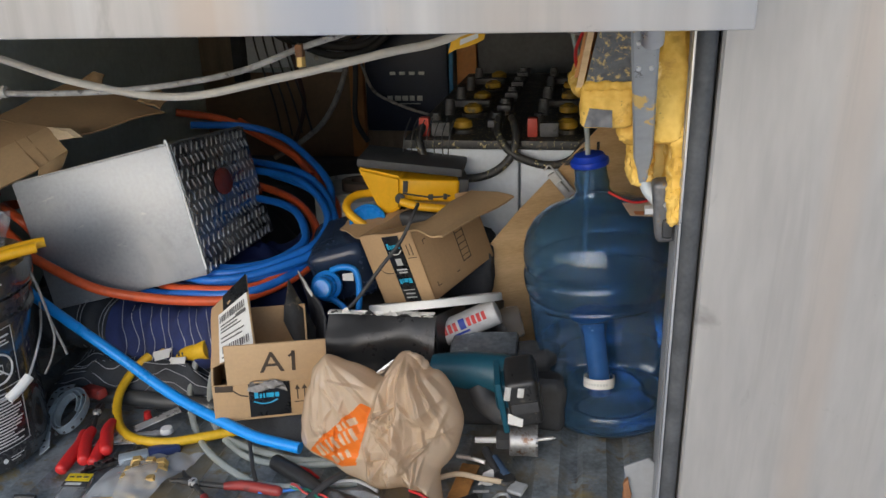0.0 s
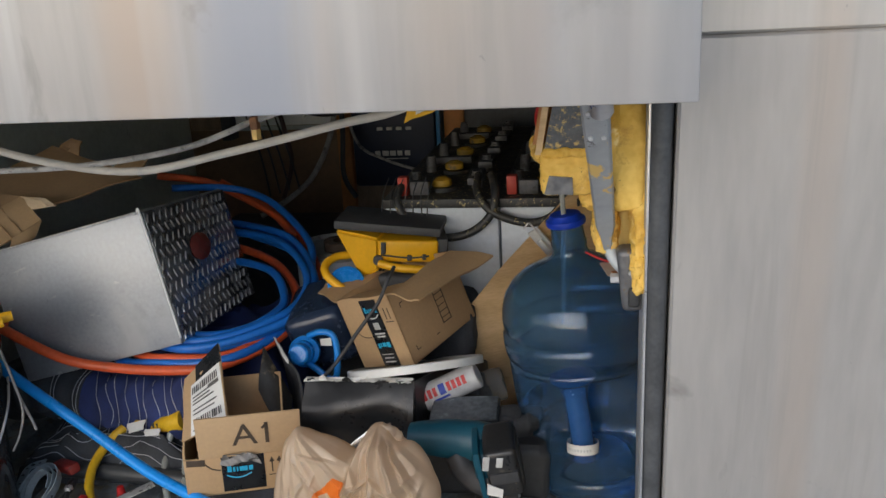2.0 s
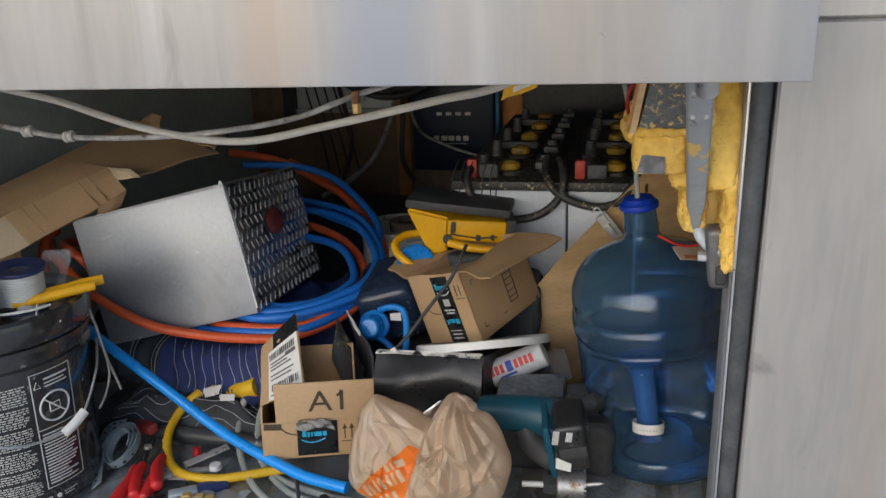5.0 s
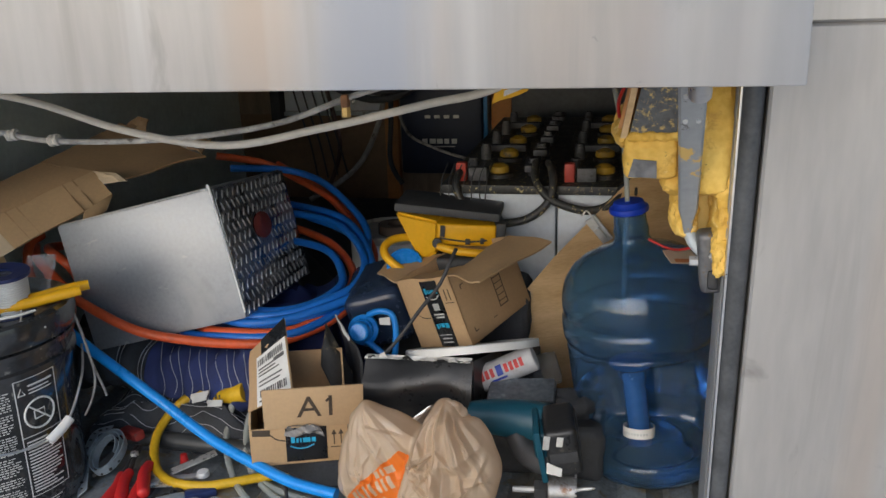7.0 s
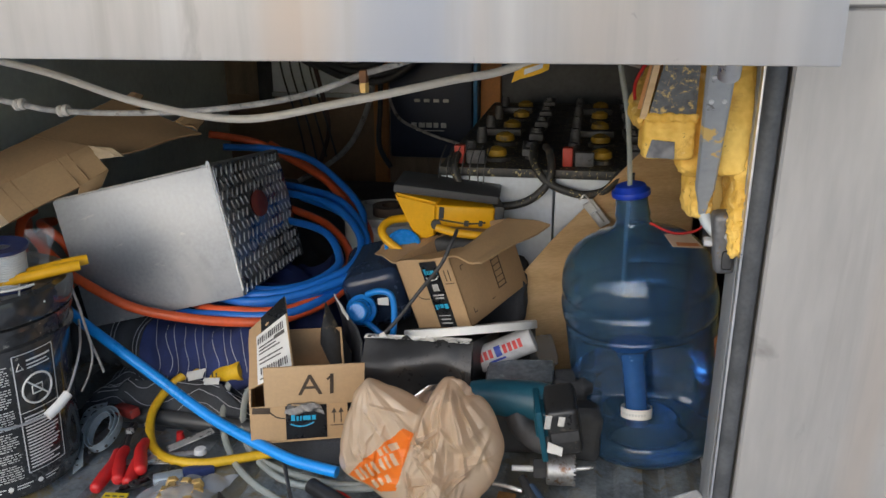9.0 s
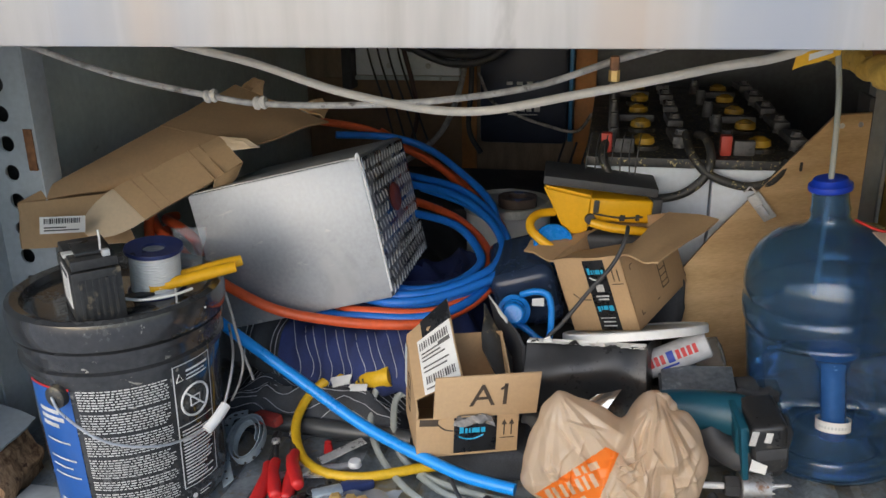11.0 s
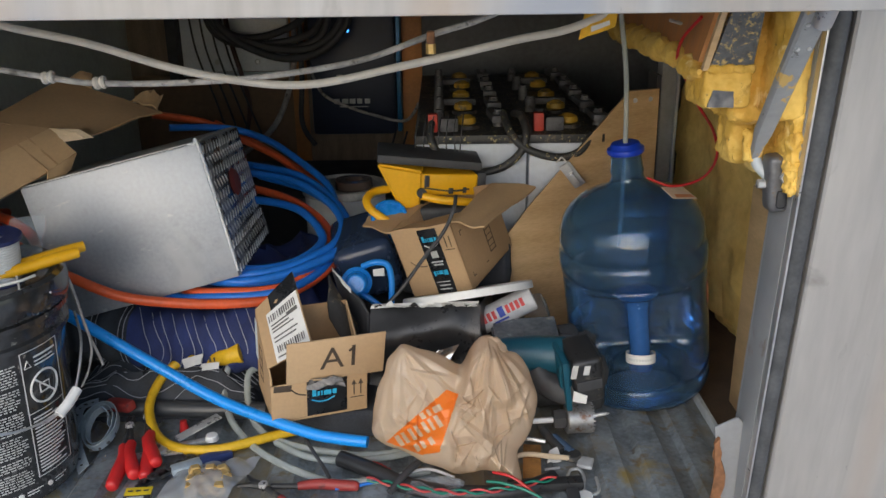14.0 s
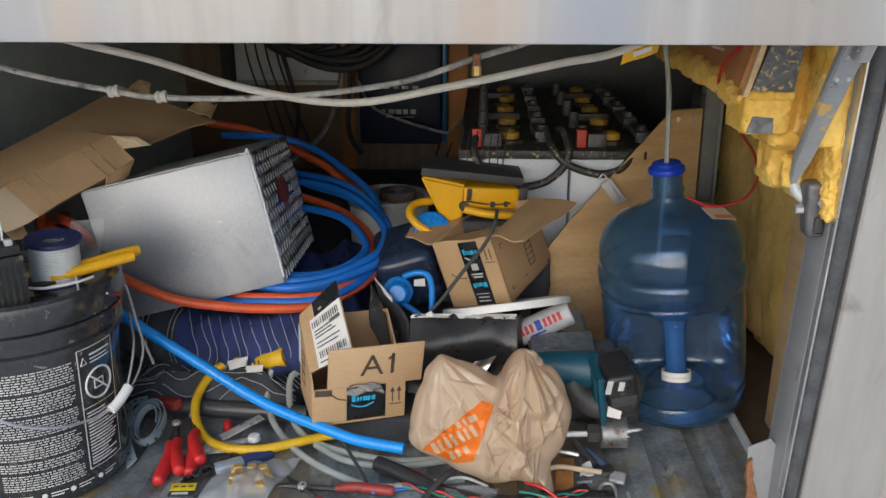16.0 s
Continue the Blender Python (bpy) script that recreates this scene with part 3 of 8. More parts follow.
# ---- large things ----
def water_bottle():
    """A five gallon bottle: shoulder, neck, cap, a broad band, and a hollow with a shelf in which the grip stands."""
    b = thing("water_bottle", at(0.130, 1.455, 0.006) @ pose(0, 0, 0, 2.0, -7.5, 0), "large blue translucent five gallon water bottle, half full", "water bottle")
    prof = [(0.0, 0.014), (0.060, 0.010), (0.090, 0.003), (0.112, 0.0), (0.124, 0.006), (0.130, 0.018), (0.1325, 0.034), (0.1315, 0.042), (0.1290, 0.047), (0.1315, 0.052), (0.1335, 0.062), (0.1335, 0.085)]
    prof += [(0.1335, 0.093 + 0.007 * k) for k in range(22)]
    prof += [(0.132, 0.246), (0.1295, 0.250), (0.1355, 0.257), (0.1375, 0.268), (0.1375, 0.284), (0.1360, 0.294), (0.1300, 0.300), (0.1335, 0.306), (0.1335, 0.322), (0.130, 0.342), (0.122, 0.362), (0.108, 0.380), (0.088, 0.394), (0.062, 0.404), (0.042, 0.411),
             (0.033, 0.419), (0.0285, 0.430), (0.0305, 0.440), (0.0280, 0.448), (0.0270, 0.475), (0.0240, 0.475)]
    way = Vector((math.cos(radians(-100)), math.sin(radians(-100)), 0))
    across = Vector((-way.y, way.x, 0))

    def hollow(bm, deep, low, high):
        """Presses the near side flat between two heights, with a sloping shelf below and a steep roof above."""
        for v in bm.verts:
            d, z = v.co.dot(way), v.co.z
            if d <= 0 or not low - 0.03 < z < high + 0.02:
                continue
            k = min(1, max(0, (z - low + 0.014) / 0.028), max(0, (high + 0.012 - z) / 0.020))
            k = k * k * (3 - 2 * k)
            stop = deep + 0.012 * (v.co.dot(across) / 0.13) ** 2
            if d > stop:
                v.co -= way * (d - stop) * k

    own = lathe(prof, 96)
    hollow(own, 0.080, 0.118, 0.232)
    own.normal_update()
    bmesh.ops.recalc_face_normals(own, faces=own.faces)
    bmesh.ops.solidify(own, geom=own.faces[:], thickness=0.0025)
    part("bottle_body", own, WATERPC, b)
    grip = [way * 0.112 + Vector((0, 0, z)) for z in (0.245, 0.225, 0.19, 0.15, 0.118, 0.095)]
    part("grip_bar", tube(grip, lambda t: 0.0195 + 0.020 * max(0, 0.32 - t) ** 1.3 * 4 + 0.010 * max(0, t - 0.85), 24), GRIPBLUE, b, "dark blue hollow moulded grip")
    part("neck_tag", lathe([(0.0255, -0.008), (0.0265, -0.008), (0.0265, 0.009), (0.0255, 0.009)], 32, Matrix.Translation(way * 0.116 + Vector((0, 0, 0.117))) @ pose(0, 0, 0, -14, 6, 0), None, True), PAPER, b, "white printed paper ring")
    for k in range(9):
        a = radians(-150 + 11 * k)
        part("tag_print", cuboid((0.0006, 0.0030, 0.004), Matrix.Translation(way * 0.116 + Vector((0, 0, 0.117))) @ pose(0, 0, 0, -14, 6, 0) @ Matrix.Rotation(a, 4, "Z") @ at(0.0264, -0.0015, -0.002)), GREYPRINT, b)
    part("cap", lathe([(0.0, 0.492), (0.018, 0.4925), (0.025, 0.490), (0.0275, 0.484), (0.0325, 0.481), (0.0335, 0.476), (0.0325, 0.472), (0.029, 0.470), (0.0, 0.470)], 40), CAPBLUE, b, "bright blue plastic cap")
    part("shoulder_label", quad_sheet((0.058, -0.089, 0.404), (0.110, -0.052, 0.384), (0.090, -0.024, 0.403), (0.047, -0.054, 0.415), 0.001, 4, 3, 0.0), FADEDLABEL, b, "faded paper label with fine print")
    part("label_print", quad_sheet((0.066, -0.084, 0.4035), (0.104, -0.056, 0.3895), (0.100, -0.050, 0.393), (0.064, -0.077, 0.4070), 0.0006, 3, 1, 0.0), FADEDORANGE, b)
    a = radians(-24)
    part("side_sticker", cuboid((0.0010, 0.016, 0.042), Matrix.Rotation(a, 4, "Z") @ at(0.1337, -0.008, 0.180), 0.0003), FADEDORANGE, b, "small orange sticker")
    w = lathe([(0.0, 0.018), (0.085, 0.010), (0.112, 0.006), (0.122, 0.012), (0.1262, 0.022), (0.1285, 0.036), (0.1255, 0.047), (0.1290, 0.060), (0.1298, 0.085), (0.1298, 0.100), (0.1298, 0.108), (0.1298, 0.116), (0.1298, 0.124), (0.1298, 0.132), (0.1298, 0.140), (0.100, 0.140), (0.05, 0.140), (0.0, 0.140)], 96)
    hollow(w, 0.076, 0.115, 0.232)
    part("water", w, WATERBLUE, b, "still water")
    return b


water_bottle()
tagged(link("drink_tube", tube([(0.064, 1.425, 0.30), (0.064, 1.425, 0.42), (0.064, 1.428, 0.5), (0.052, 1.40, 0.62), (0.028, 1.36, 0.74), (0.02, 1.30, 0.86)], 0.0045, 10), TUBECLEAR), "clear vinyl tube that runs down into the bottle cap", "tube")

def bucket():
    b = thing("bucket", at(-1.012, 1.155, 0.004), "black five gallon plastic bucket with lid and printed label", "bucket")
    prof = [(0.0, 0.004), (0.120, 0.0), (0.130, 0.004), (0.134, 0.02), (0.142, 0.22), (0.1445, 0.262), (0.152, 0.264), (0.152, 0.272), (0.146, 0.275), (0.147, 0.296), (0.155, 0.298), (0.155, 0.306), (0.149, 0.309), (0.151, 0.325), (0.148, 0.325)]
    part("bucket_body", lathe(prof, 64), BUCKETBLACK, b)
    part("lid", lathe([(0.0, 0.341), (0.135, 0.341), (0.138, 0.352), (0.150, 0.356), (0.158, 0.352), (0.161, 0.340), (0.160, 0.318), (0.158, 0.312), (0.153, 0.316), (0.150, 0.332), (0.0, 0.334)], 64), BUCKETBLACK, b, "scuffed black snap-on lid")
    # label panels wrapped on the wall of the bucket; angle a in degrees, 270 faces the viewer's side
    def wrap(a0, a1, z0, z1, lift):
        own = bmesh.new()
        n = max(2, int(abs(a1 - a0) / 4))
        cols = []
        for k in range(n + 1):
            a = radians(a0 + (a1 - a0) * k / n)
            col = []
            for z in (z0, z1):
                r = 0.134 + (0.142 - 0.134) * (z - 0.02) / 0.2 + lift
                col.append(own.verts.new((r * math.cos(a), r * math.sin(a), z)))
            cols.append(col)
        for p, q in zip(cols, cols[1:]):
            own.faces.new((p[0], q[0], q[1], p[1]))
        return own

    def gather(items, lift):
        me_bm = bmesh.new()
        for it in items:
            merge(me_bm, wrap(*it, lift))
        return me_bm

    part("label_blue", wrap(234, 268, 0.012, 0.245, 0.0008), material("blue_label", (0.02, 0.10, 0.36), 0.4, 0, 0.12, coat=0.2), b, "blue printed label panel")
    part("label_stripe", wrap(234, 268, 0.243, 0.247, 0.0014), RED, b)
    rnd = random.Random(4)
    rows = []
    for k in range(48):
        z = 0.040 + k * 0.0043
        if k in (7, 12, 21, 30, 39):
            continue
        a = 272.0
        while a < 323:
            w = rnd.uniform(0.8, 4.2)
            rows.append((a, min(a + w, 324), z + rnd.uniform(0, 0.0004), z + 0.0022))
            a += w + rnd.uniform(0.5, 1.1)
        if rnd.random() < 0.25:
            rows.pop()
    part("fine_print", gather(rows, 0.0012), GREYPRINT, b, "columns of fine unreadable print")
    for w, z, h in ((17, 0.20, 0.007), (20, 0.188, 0.007), (15, 0.176, 0.007), (21, 0.150, 0.003), (23, 0.120, 0.003), (19, 0.105, 0.003), (24, 0.09, 0.003), (6, 0.03, 0.015)):
        part("blue_print", gather([(240, 240 + w, z, z + h)], 0.0014), GREYPRINT, b)
    # warning panel: frame, no-entry ring, print
    warn = [(327, 327.8, 0.045, 0.258), (356, 356.8, 0.045, 0.258), (327, 356.8, 0.045, 0.0465), (327, 356.8, 0.257, 0.2585), (327, 356.8, 0.155, 0.1565)]
    for k in range(17):
        z = 0.052 + k * 0.0058
        warn.append((329.5, 329.5 + rnd.uniform(14, 25), z, z + 0.0028))
    warn += [(336, 354, 0.243, 0.2465), (336, 351, 0.236, 0.2385), (336, 353, 0.230, 0.2325)]
    part("warning_print", gather(warn, 0.0012), WHITEP, b, "white framed warning panel")
    ring = bmesh.new()
    def on_wall(u, v, lift=0.0022):
        a = radians(341.5 + math.degrees(u / 0.141))
        r = 0.134 + 0.04 * (0.19 + v - 0.02) + lift
        return Vector((r * math.cos(a), r * math.sin(a), 0.192 + v))
    tube([on_wall(0.026 * math.cos(t * math.pi / 12), 0.026 * math.sin(t * math.pi / 12)) for t in range(24)], 0.0018, 6, 2, True, ring)
    tube([on_wall(-0.019, 0.019), on_wall(0, 0), on_wall(0.019, -0.019)], 0.0016, 6, 3, False, ring)
    tube([on_wall(-0.031, 0.040), on_wall(-0.020, 0.040), on_wall(-0.0255, 0.052), on_wall(-0.031, 0.040)], 0.0009, 6, 1, False, ring)
    tube([on_wall(-0.01, -0.008), on_wall(0.008, -0.008), on_wall(0.008, 0.006), on_wall(-0.010, 0.006), on_wall(-0.01, -0.008)], 0.0012, 6, 1, False, ring)
    part("warning_sign", ring, WHITEP, b, "white prohibition sign")
    for a in (274, 296, 314, 334):
        rr = radians(a)
        dots = bmesh.new()
        merge(dots, lathe([(0.0, 0.0), (0.0042, 0.0), (0.0042, 0.0012), (0.0, 0.0012)], 16, at(0.1355 * math.cos(rr), 0.1355 * math.sin(rr), 0.026) @ Matrix.Rotation(rr, 4, "Z") @ Matrix.Rotation(radians(90), 4, "Y")))
        part("round_badge", dots, WHITEP, b)
        part("badge_print", wrap(a + 4, a + 15, 0.027, 0.029, 0.0012), WHITEP, b)
        part("badge_print", wrap(a + 4, a + 12, 0.022, 0.024, 0.0012), WHITEP, b)
    ears = lathe([(0.0, -0.002), (0.017, -0.002), (0.017, 0.008), (0.011, 0.012), (0.0, 0.012)], 24, Matrix.Rotation(radians(261), 4, "Z") @ at(0.145, 0, 0.236) @ Matrix.Rotation(radians(90), 4, "Y"))
    part("handle_ear", ears, BLACKDUST, b, "round moulded handle ear")
    def P(a, z, r):
        return (r * math.cos(radians(a)), r * math.sin(radians(a)), z)
    bail = part("bail", tube([P(261, 0.240, 0.158), P(268, 0.215, 0.162), P(288, 0.175, 0.165), P(312, 0.155, 0.168), P(334, 0.150, 0.166), P(350, 0.160, 0.168), P(372, 0.22, 0.166), P(390, 0.26, 0.160)], 0.0021, 8), ALU, b, "bent wire bail")
    part("grip", tube([P(338, 0.150, 0.170), P(345, 0.160, 0.172), P(352, 0.172, 0.174)], 0.0082, 14, 4), WHITEP, bail, "white plastic grip")
    return b


bucket()

def metal_box():
    m = frame_of((-0.955, 1.380, 0.181), (0.308, 0.030, 0.072), (-0.035, 0.41, -0.050))
    b = thing("sheet_metal_box", m, "scuffed aluminium box with diamond plate side, tilted on a hose coil", "metal box")
    W, D, H = 0.324, 0.415, 0.256
    own = cuboid((W, D, H), at(0, 0, 0), 0.005, None, 2)
    part("box_body", own, BOXALU, b)
    # diamond plate skin on the long side and top, with raised bars
    part("tread_sheet", cuboid((0.003, D - 0.012, H - 0.004), at(W + 0.0005, 0.008, 0.002), 0.001), material("dark_tread_sheet", (0.36, 0.37, 0.40), 0.24, 0.85, 0.2, 10, 90, 0.1, dirt=(0.16, 0.15, 0.14), dirt_at=0.60), b)
    bump = bmesh.new()
    for j in range(11):
        for i in range(16):
            y, z = 0.016 + i * 0.0262 + (0.013 if j % 2 else 0.0), 0.014 + j * 0.0226
            if y > D - 0.012 or (y - 0.20) ** 2 / 0.055 ** 2 + (z - 0.155) ** 2 / 0.035 ** 2 < 1:
                continue
            m2 = at(W + 0.0035, y, z) @ Matrix.Rotation(radians(28 if j % 2 else -28), 4, "X")
            vs = [bump.verts.new(m2 @ Vector(q)) for q in ((0, -0.0024, 0), (0, 0, 0.0100), (0, 0.0024, 0), (0, 0, -0.0100), (0.0020, 0, 0.007), (0.0020, 0, -0.007))]
            for f in ((0, 1, 4), (1, 2, 4), (2, 3, 5), (3, 0, 5), (0, 4, 5), (4, 2, 5)):
                bump.faces.new([vs[q] for q in f])
    part("tread_pattern", bump, material("tread_bars", (0.72, 0.72, 0.71), 0.36, 0.55, 0.12), b, "raised tread bars", smooth=False)
    badge = lathe([(0.0, 0.0), (0.030, 0.0), (0.033, 0.001), (0.030, 0.003), (0.0, 0.0035)], 32)
    bmesh.ops.transform(badge, matrix=at(W + 0.004, 0.20, 0.155) @ Matrix.Rotation(radians(90), 4, "Y") @ Matrix.Diagonal((0.85, 1.5, 1, 1)), verts=badge.verts)
    part("badge", badge, material("faded_red_badge", (0.30, 0.06, 0.05), 0.55, 0, 0.25, 40, 120, 0.2, dirt=(0.22, 0.17, 0.15), dirt_at=0.58), b, "faded red oval badge")
    part("top_sheet", cuboid((W - 0.01, D - 0.01, 0.002), at(0.005, 0.006, H), 0.0008), material("dull_top", (0.50, 0.50, 0.49), 0.5, 0.5, 0.2, 10, 90, 0.1), b)
    # edge in a much paler, less metallic colour than the box sheet
    part("side_edge", tube([(W - 0.016, 0.0005, H + 0.001), (W - 0.006, 0.0005, H - 0.002), (W + 0.001, 0.0005, H - 0.012), (W + 0.001, 0.0005, 0.012)], 0.0020, 8, 6), material("bright_box_edge", (0.80, 0.80, 0.80), 0.35, 0.2, 0.08), b, "bright folded edge")
    return b


metal_box()

# ---- hoses and coil ----
def coil(name, label, mat, r, loops):
    """Each loop of hose is a smooth line that starts and ends under the box."""
    b = thing(name, at(-0.70, 1.65, 0.20), label, "hose coil")
    for pts in loops:
        wpart("hose_loop", tube(pts, r, 12, 8), mat, b)
    return b


coil("orange_hose_coil", "coil of orange rubber hose round the metal box", ORANGE, 0.0095, [
    [(-1.12, 1.50, 0.33), (-1.04, 1.400, 0.316), (-0.957, 1.366, 0.288), (-0.853, 1.366, 0.238), (-0.752, 1.380, 0.216), (-0.662, 1.398, 0.206), (-0.588, 1.419, 0.205), (-0.531, 1.47, 0.212), (-0.490, 1.54, 0.226), (-0.470, 1.64, 0.246), (-0.490, 1.77, 0.275), (-0.55, 1.88, 0.300), (-0.625, 1.985, 0.325), (-0.72, 2.06, 0.36), (-0.84, 2.08, 0.42)],
    [(-0.82, 1.50, 0.226), (-0.742, 1.432, 0.219), (-0.666, 1.425, 0.218), (-0.60, 1.431, 0.218), (-0.55, 1.457, 0.222), (-0.506, 1.54, 0.236), (-0.508, 1.67, 0.258), (-0.586, 1.785, 0.286), (-0.69, 1.861, 0.30), (-0.80, 1.90, 0.31)],
    [(-0.60, 1.93, 0.315), (-0.67, 2.01, 0.345), (-0.77, 2.05, 0.385), (-0.86, 2.04, 0.43), (-0.96, 1.98, 0.46)]])
coil("blue_hose_coil", "coil of bright blue rubber hose under the metal box", BLUEP, 0.0088, [
    [(-0.85, 1.50, 0.23), (-0.779, 1.422, 0.213), (-0.696, 1.414, 0.212), (-0.61, 1.420, 0.213), (-0.549, 1.447, 0.218), (-0.500, 1.52, 0.230), (-0.478, 1.62, 0.25), (-0.495, 1.74, 0.28), (-0.58, 1.86, 0.30), (-0.70, 1.92, 0.32)],
    [(-0.72, 1.45, 0.240), (-0.649, 1.426, 0.238), (-0.581, 1.446, 0.241), (-0.52, 1.487, 0.249), (-0.470, 1.548, 0.259), (-0.462, 1.65, 0.278), (-0.513, 1.777, 0.302), (-0.602, 1.892, 0.326), (-0.716, 1.943, 0.339), (-0.84, 1.96, 0.35)],
    [(-0.72, 1.465, 0.245), (-0.645, 1.441, 0.246), (-0.575, 1.463, 0.249), (-0.520, 1.507, 0.257), (-0.478, 1.575, 0.268), (-0.482, 1.675, 0.288), (-0.545, 1.79, 0.310), (-0.63, 1.87, 0.325), (-0.74, 1.90, 0.335), (-0.84, 1.92, 0.34)],
    [(-0.72, 1.46, 0.231), (-0.64, 1.440, 0.229), (-0.565, 1.462, 0.234), (-0.505, 1.515, 0.244), (-0.466, 1.60, 0.260), (-0.478, 1.71, 0.28), (-0.56, 1.84, 0.305), (-0.66, 1.91, 0.32), (-0.80, 1.94, 0.33)],
    [(-0.70, 1.49, 0.245), (-0.62, 1.470, 0.246), (-0.555, 1.500, 0.249), (-0.516, 1.564, 0.258), (-0.517, 1.625, 0.269), (-0.577, 1.729, 0.288), (-0.663, 1.777, 0.297), (-0.78, 1.80, 0.30)],
    [(-0.50, 1.76, 0.292), (-0.53, 1.85, 0.315), (-0.60, 1.95, 0.342), (-0.70, 2.03, 0.385), (-0.80, 2.03, 0.415), (-0.92, 1.97, 0.43)]])
tagged(link("loose_orange_hose", tube([(-1.127, 1.500, 0.382), (-1.126, 1.460, 0.373), (-1.115, 1.430, 0.339), (-1.092, 1.410, 0.293), (-1.073, 1.410, 0.259)], 0.0095, 12), ORANGE), "loose bend of orange hose between bucket and metal box", "hose", "loose orange hoses")
tagged(link("loose_orange_hose", tube([(-1.130, 1.560, 0.340), (-1.117, 1.500, 0.353), (-1.069, 1.460, 0.352), (-1.034, 1.450, 0.331), (-1.041, 1.480, 0.295)], 0.0095, 12), ORANGE), "loose bend of orange hose between bucket and metal box", "hose", "loose orange hoses")
tagged(link("loose_orange_hose", tube([(-1.147, 1.500, 0.357), (-1.108, 1.450, 0.349), (-1.064, 1.420, 0.334), (-1.015, 1.395, 0.310), (-0.983, 1.390, 0.292)], 0.0095, 12), ORANGE), "loose bend of orange hose between bucket and metal box", "hose", "loose orange hoses")
tagged(link("blue_hose", tube([(-1.02, 1.345, 0.275), (-0.925, 1.31, 0.228), (-0.768, 1.28, 0.140), (-0.68, 1.255, 0.098), (-0.609, 1.23, 0.077), (-0.493, 1.19, 0.056), (-0.445, 1.178, 0.052), (-0.393, 1.168, 0.050)], 0.0098, 14), material("sky_blue_hose", (0.008, 0.27, 0.78), 0.33, 0, 0.08, 14, 120, 0.05)), "bright sky blue hose laid across the clutter", "hose")

# water lines hanging across the opening
tagged(link("white_water_line", tube([(-1.02, 1.04, 0.80), (-0.811, 1.0, 0.742), (-0.691, 1.0, 0.714), (-0.573, 1.0, 0.679), (-0.441, 1.0, 0.661), (-0.313, 1.0, 0.682), (-0.177, 1.0, 0.711), (-0.086, 1.0, 0.732), (0.06, 1.03, 0.80)], 0.0050, 12), PIPEWHITE), "off-white plastic water line sagging across the opening", "water line")
gl = thing("grey_water_line", at(-0.6, 1.0, 0.67), "grimy grey thin line with clamps across the opening", "water line")
wpart("line", tube([(-1.25, 1.03, 0.80), (-1.005, 1.0, 0.74), (-0.872, 1.0, 0.699), (-0.744, 1.0, 0.674), (-0.682, 1.0, 0.666), (-0.574, 1.0, 0.666), (-0.47, 1.0, 0.673), (-0.362, 1.0, 0.69), (-0.275, 1.0, 0.719), (-0.199, 1.0, 0.743), (-0.08, 1.01, 0.80)], 0.0038, 10), PIPEGREY, gl)
for x, z in ((-0.744, 0.674), (-0.682, 0.667)):
    c = lathe([(0.003, -0.007), (0.0072, -0.007), (0.0082, -0.0035), (0.006, 0.0), (0.0082, 0.0035), (0.0072, 0.007), (0.003, 0.007)], 16, at(x, 1.0, z) @ pose(0, 0, 0, 0, 82, 0), None, True)
    wpart("clamp", c, PIPEWHITE, gl, "pale plastic crimp ring")
wpart("fitting", cuboid((0.010, 0.012, 0.016), at(-0.281, 0.992, 0.708), 0.003), COPPER, gl, "small brass drip fitting")
wpart("fitting_nut", lathe([(0, 0), (0.006, 0), (0.006, 0.012), (0, 0.012)], 6, at(-0.276, 0.998, 0.697)), BRASS, gl, "brass nut")
tg = thing("hang_tag", at(-0.08, 0.995, 0.73), "yellow and white paper hang tag on the line", "tag")
wpart("card", quad_sheet((-0.098, 0.995, 0.711), (-0.055, 0.99, 0.727), (-0.050, 1.0, 0.752), (-0.09, 1.005, 0.742), 0.0008, 4, 3, 0.006), material("yellow_tag", (0.75, 0.42, 0.03), 0.6), tg)
wpart("print", quad_sheet((-0.085, 0.9935, 0.720), (-0.062, 0.990, 0.729), (-0.062, 0.992, 0.734), (-0.085, 0.996, 0.726), 0.0006, 2, 1, 0.0), PAPER, tg)

# ---- right side: foam, arm, boards ----
def foam_lump(x0, x1, y0, y1, z0, z1, amount=0.004, scale=40, seed=0.0, cell=0.004, r=0.010):
    """A rounded block of cured foam with bubbles and pits of one even size all over."""
    own = bmesh.new()
    lo, hi = Vector((x0, y0, z0)), Vector((x1, y1, z1))
    n = [max(2, int((hi[k] - lo[k]) / cell)) for k in range(3)]
    r = min(r, *[(hi[k] - lo[k]) * 0.45 for k in range(3)])
    made = {}

    def vert(i, j, k):
        if (i, j, k) not in made:
            p = Vector((lo.x + (hi.x - lo.x) * i / n[0], lo.y + (hi.y - lo.y) * j / n[1], lo.z + (hi.z - lo.z) * k / n[2]))
            c = Vector([min(max(p[q], lo[q] + r), hi[q] - r) for q in range(3)])
            d = (p - c).normalized()
            s = p * scale + Vector((seed, seed * 1.7, -seed))
            h = noise.noise(s) + 0.6 * noise.noise(s * 2.3) + 0.5 * noise.noise(s * 5.1) - 1.8 * max(0, noise.noise(s * 1.6 + Vector((9, 4, 1))) - 0.34)
            made[i, j, k] = own.verts.new(c + d * (r + amount * h))
        return made[i, j, k]

    for a in range(3):
        u, v = (a + 1) % 3, (a + 2) % 3
        for side in (0, n[a]):
            for p in range(n[u]):
                for q in range(n[v]):
                    quad = []
                    for dp, dq in ((0, 0), (1, 0), (1, 1), (0, 1)):
                        ix = [0, 0, 0]
                        ix[a], ix[u], ix[v] = side, p + dp, q + dq
                        quad.append(vert(*ix))
                    own.faces.new(quad)
    return own


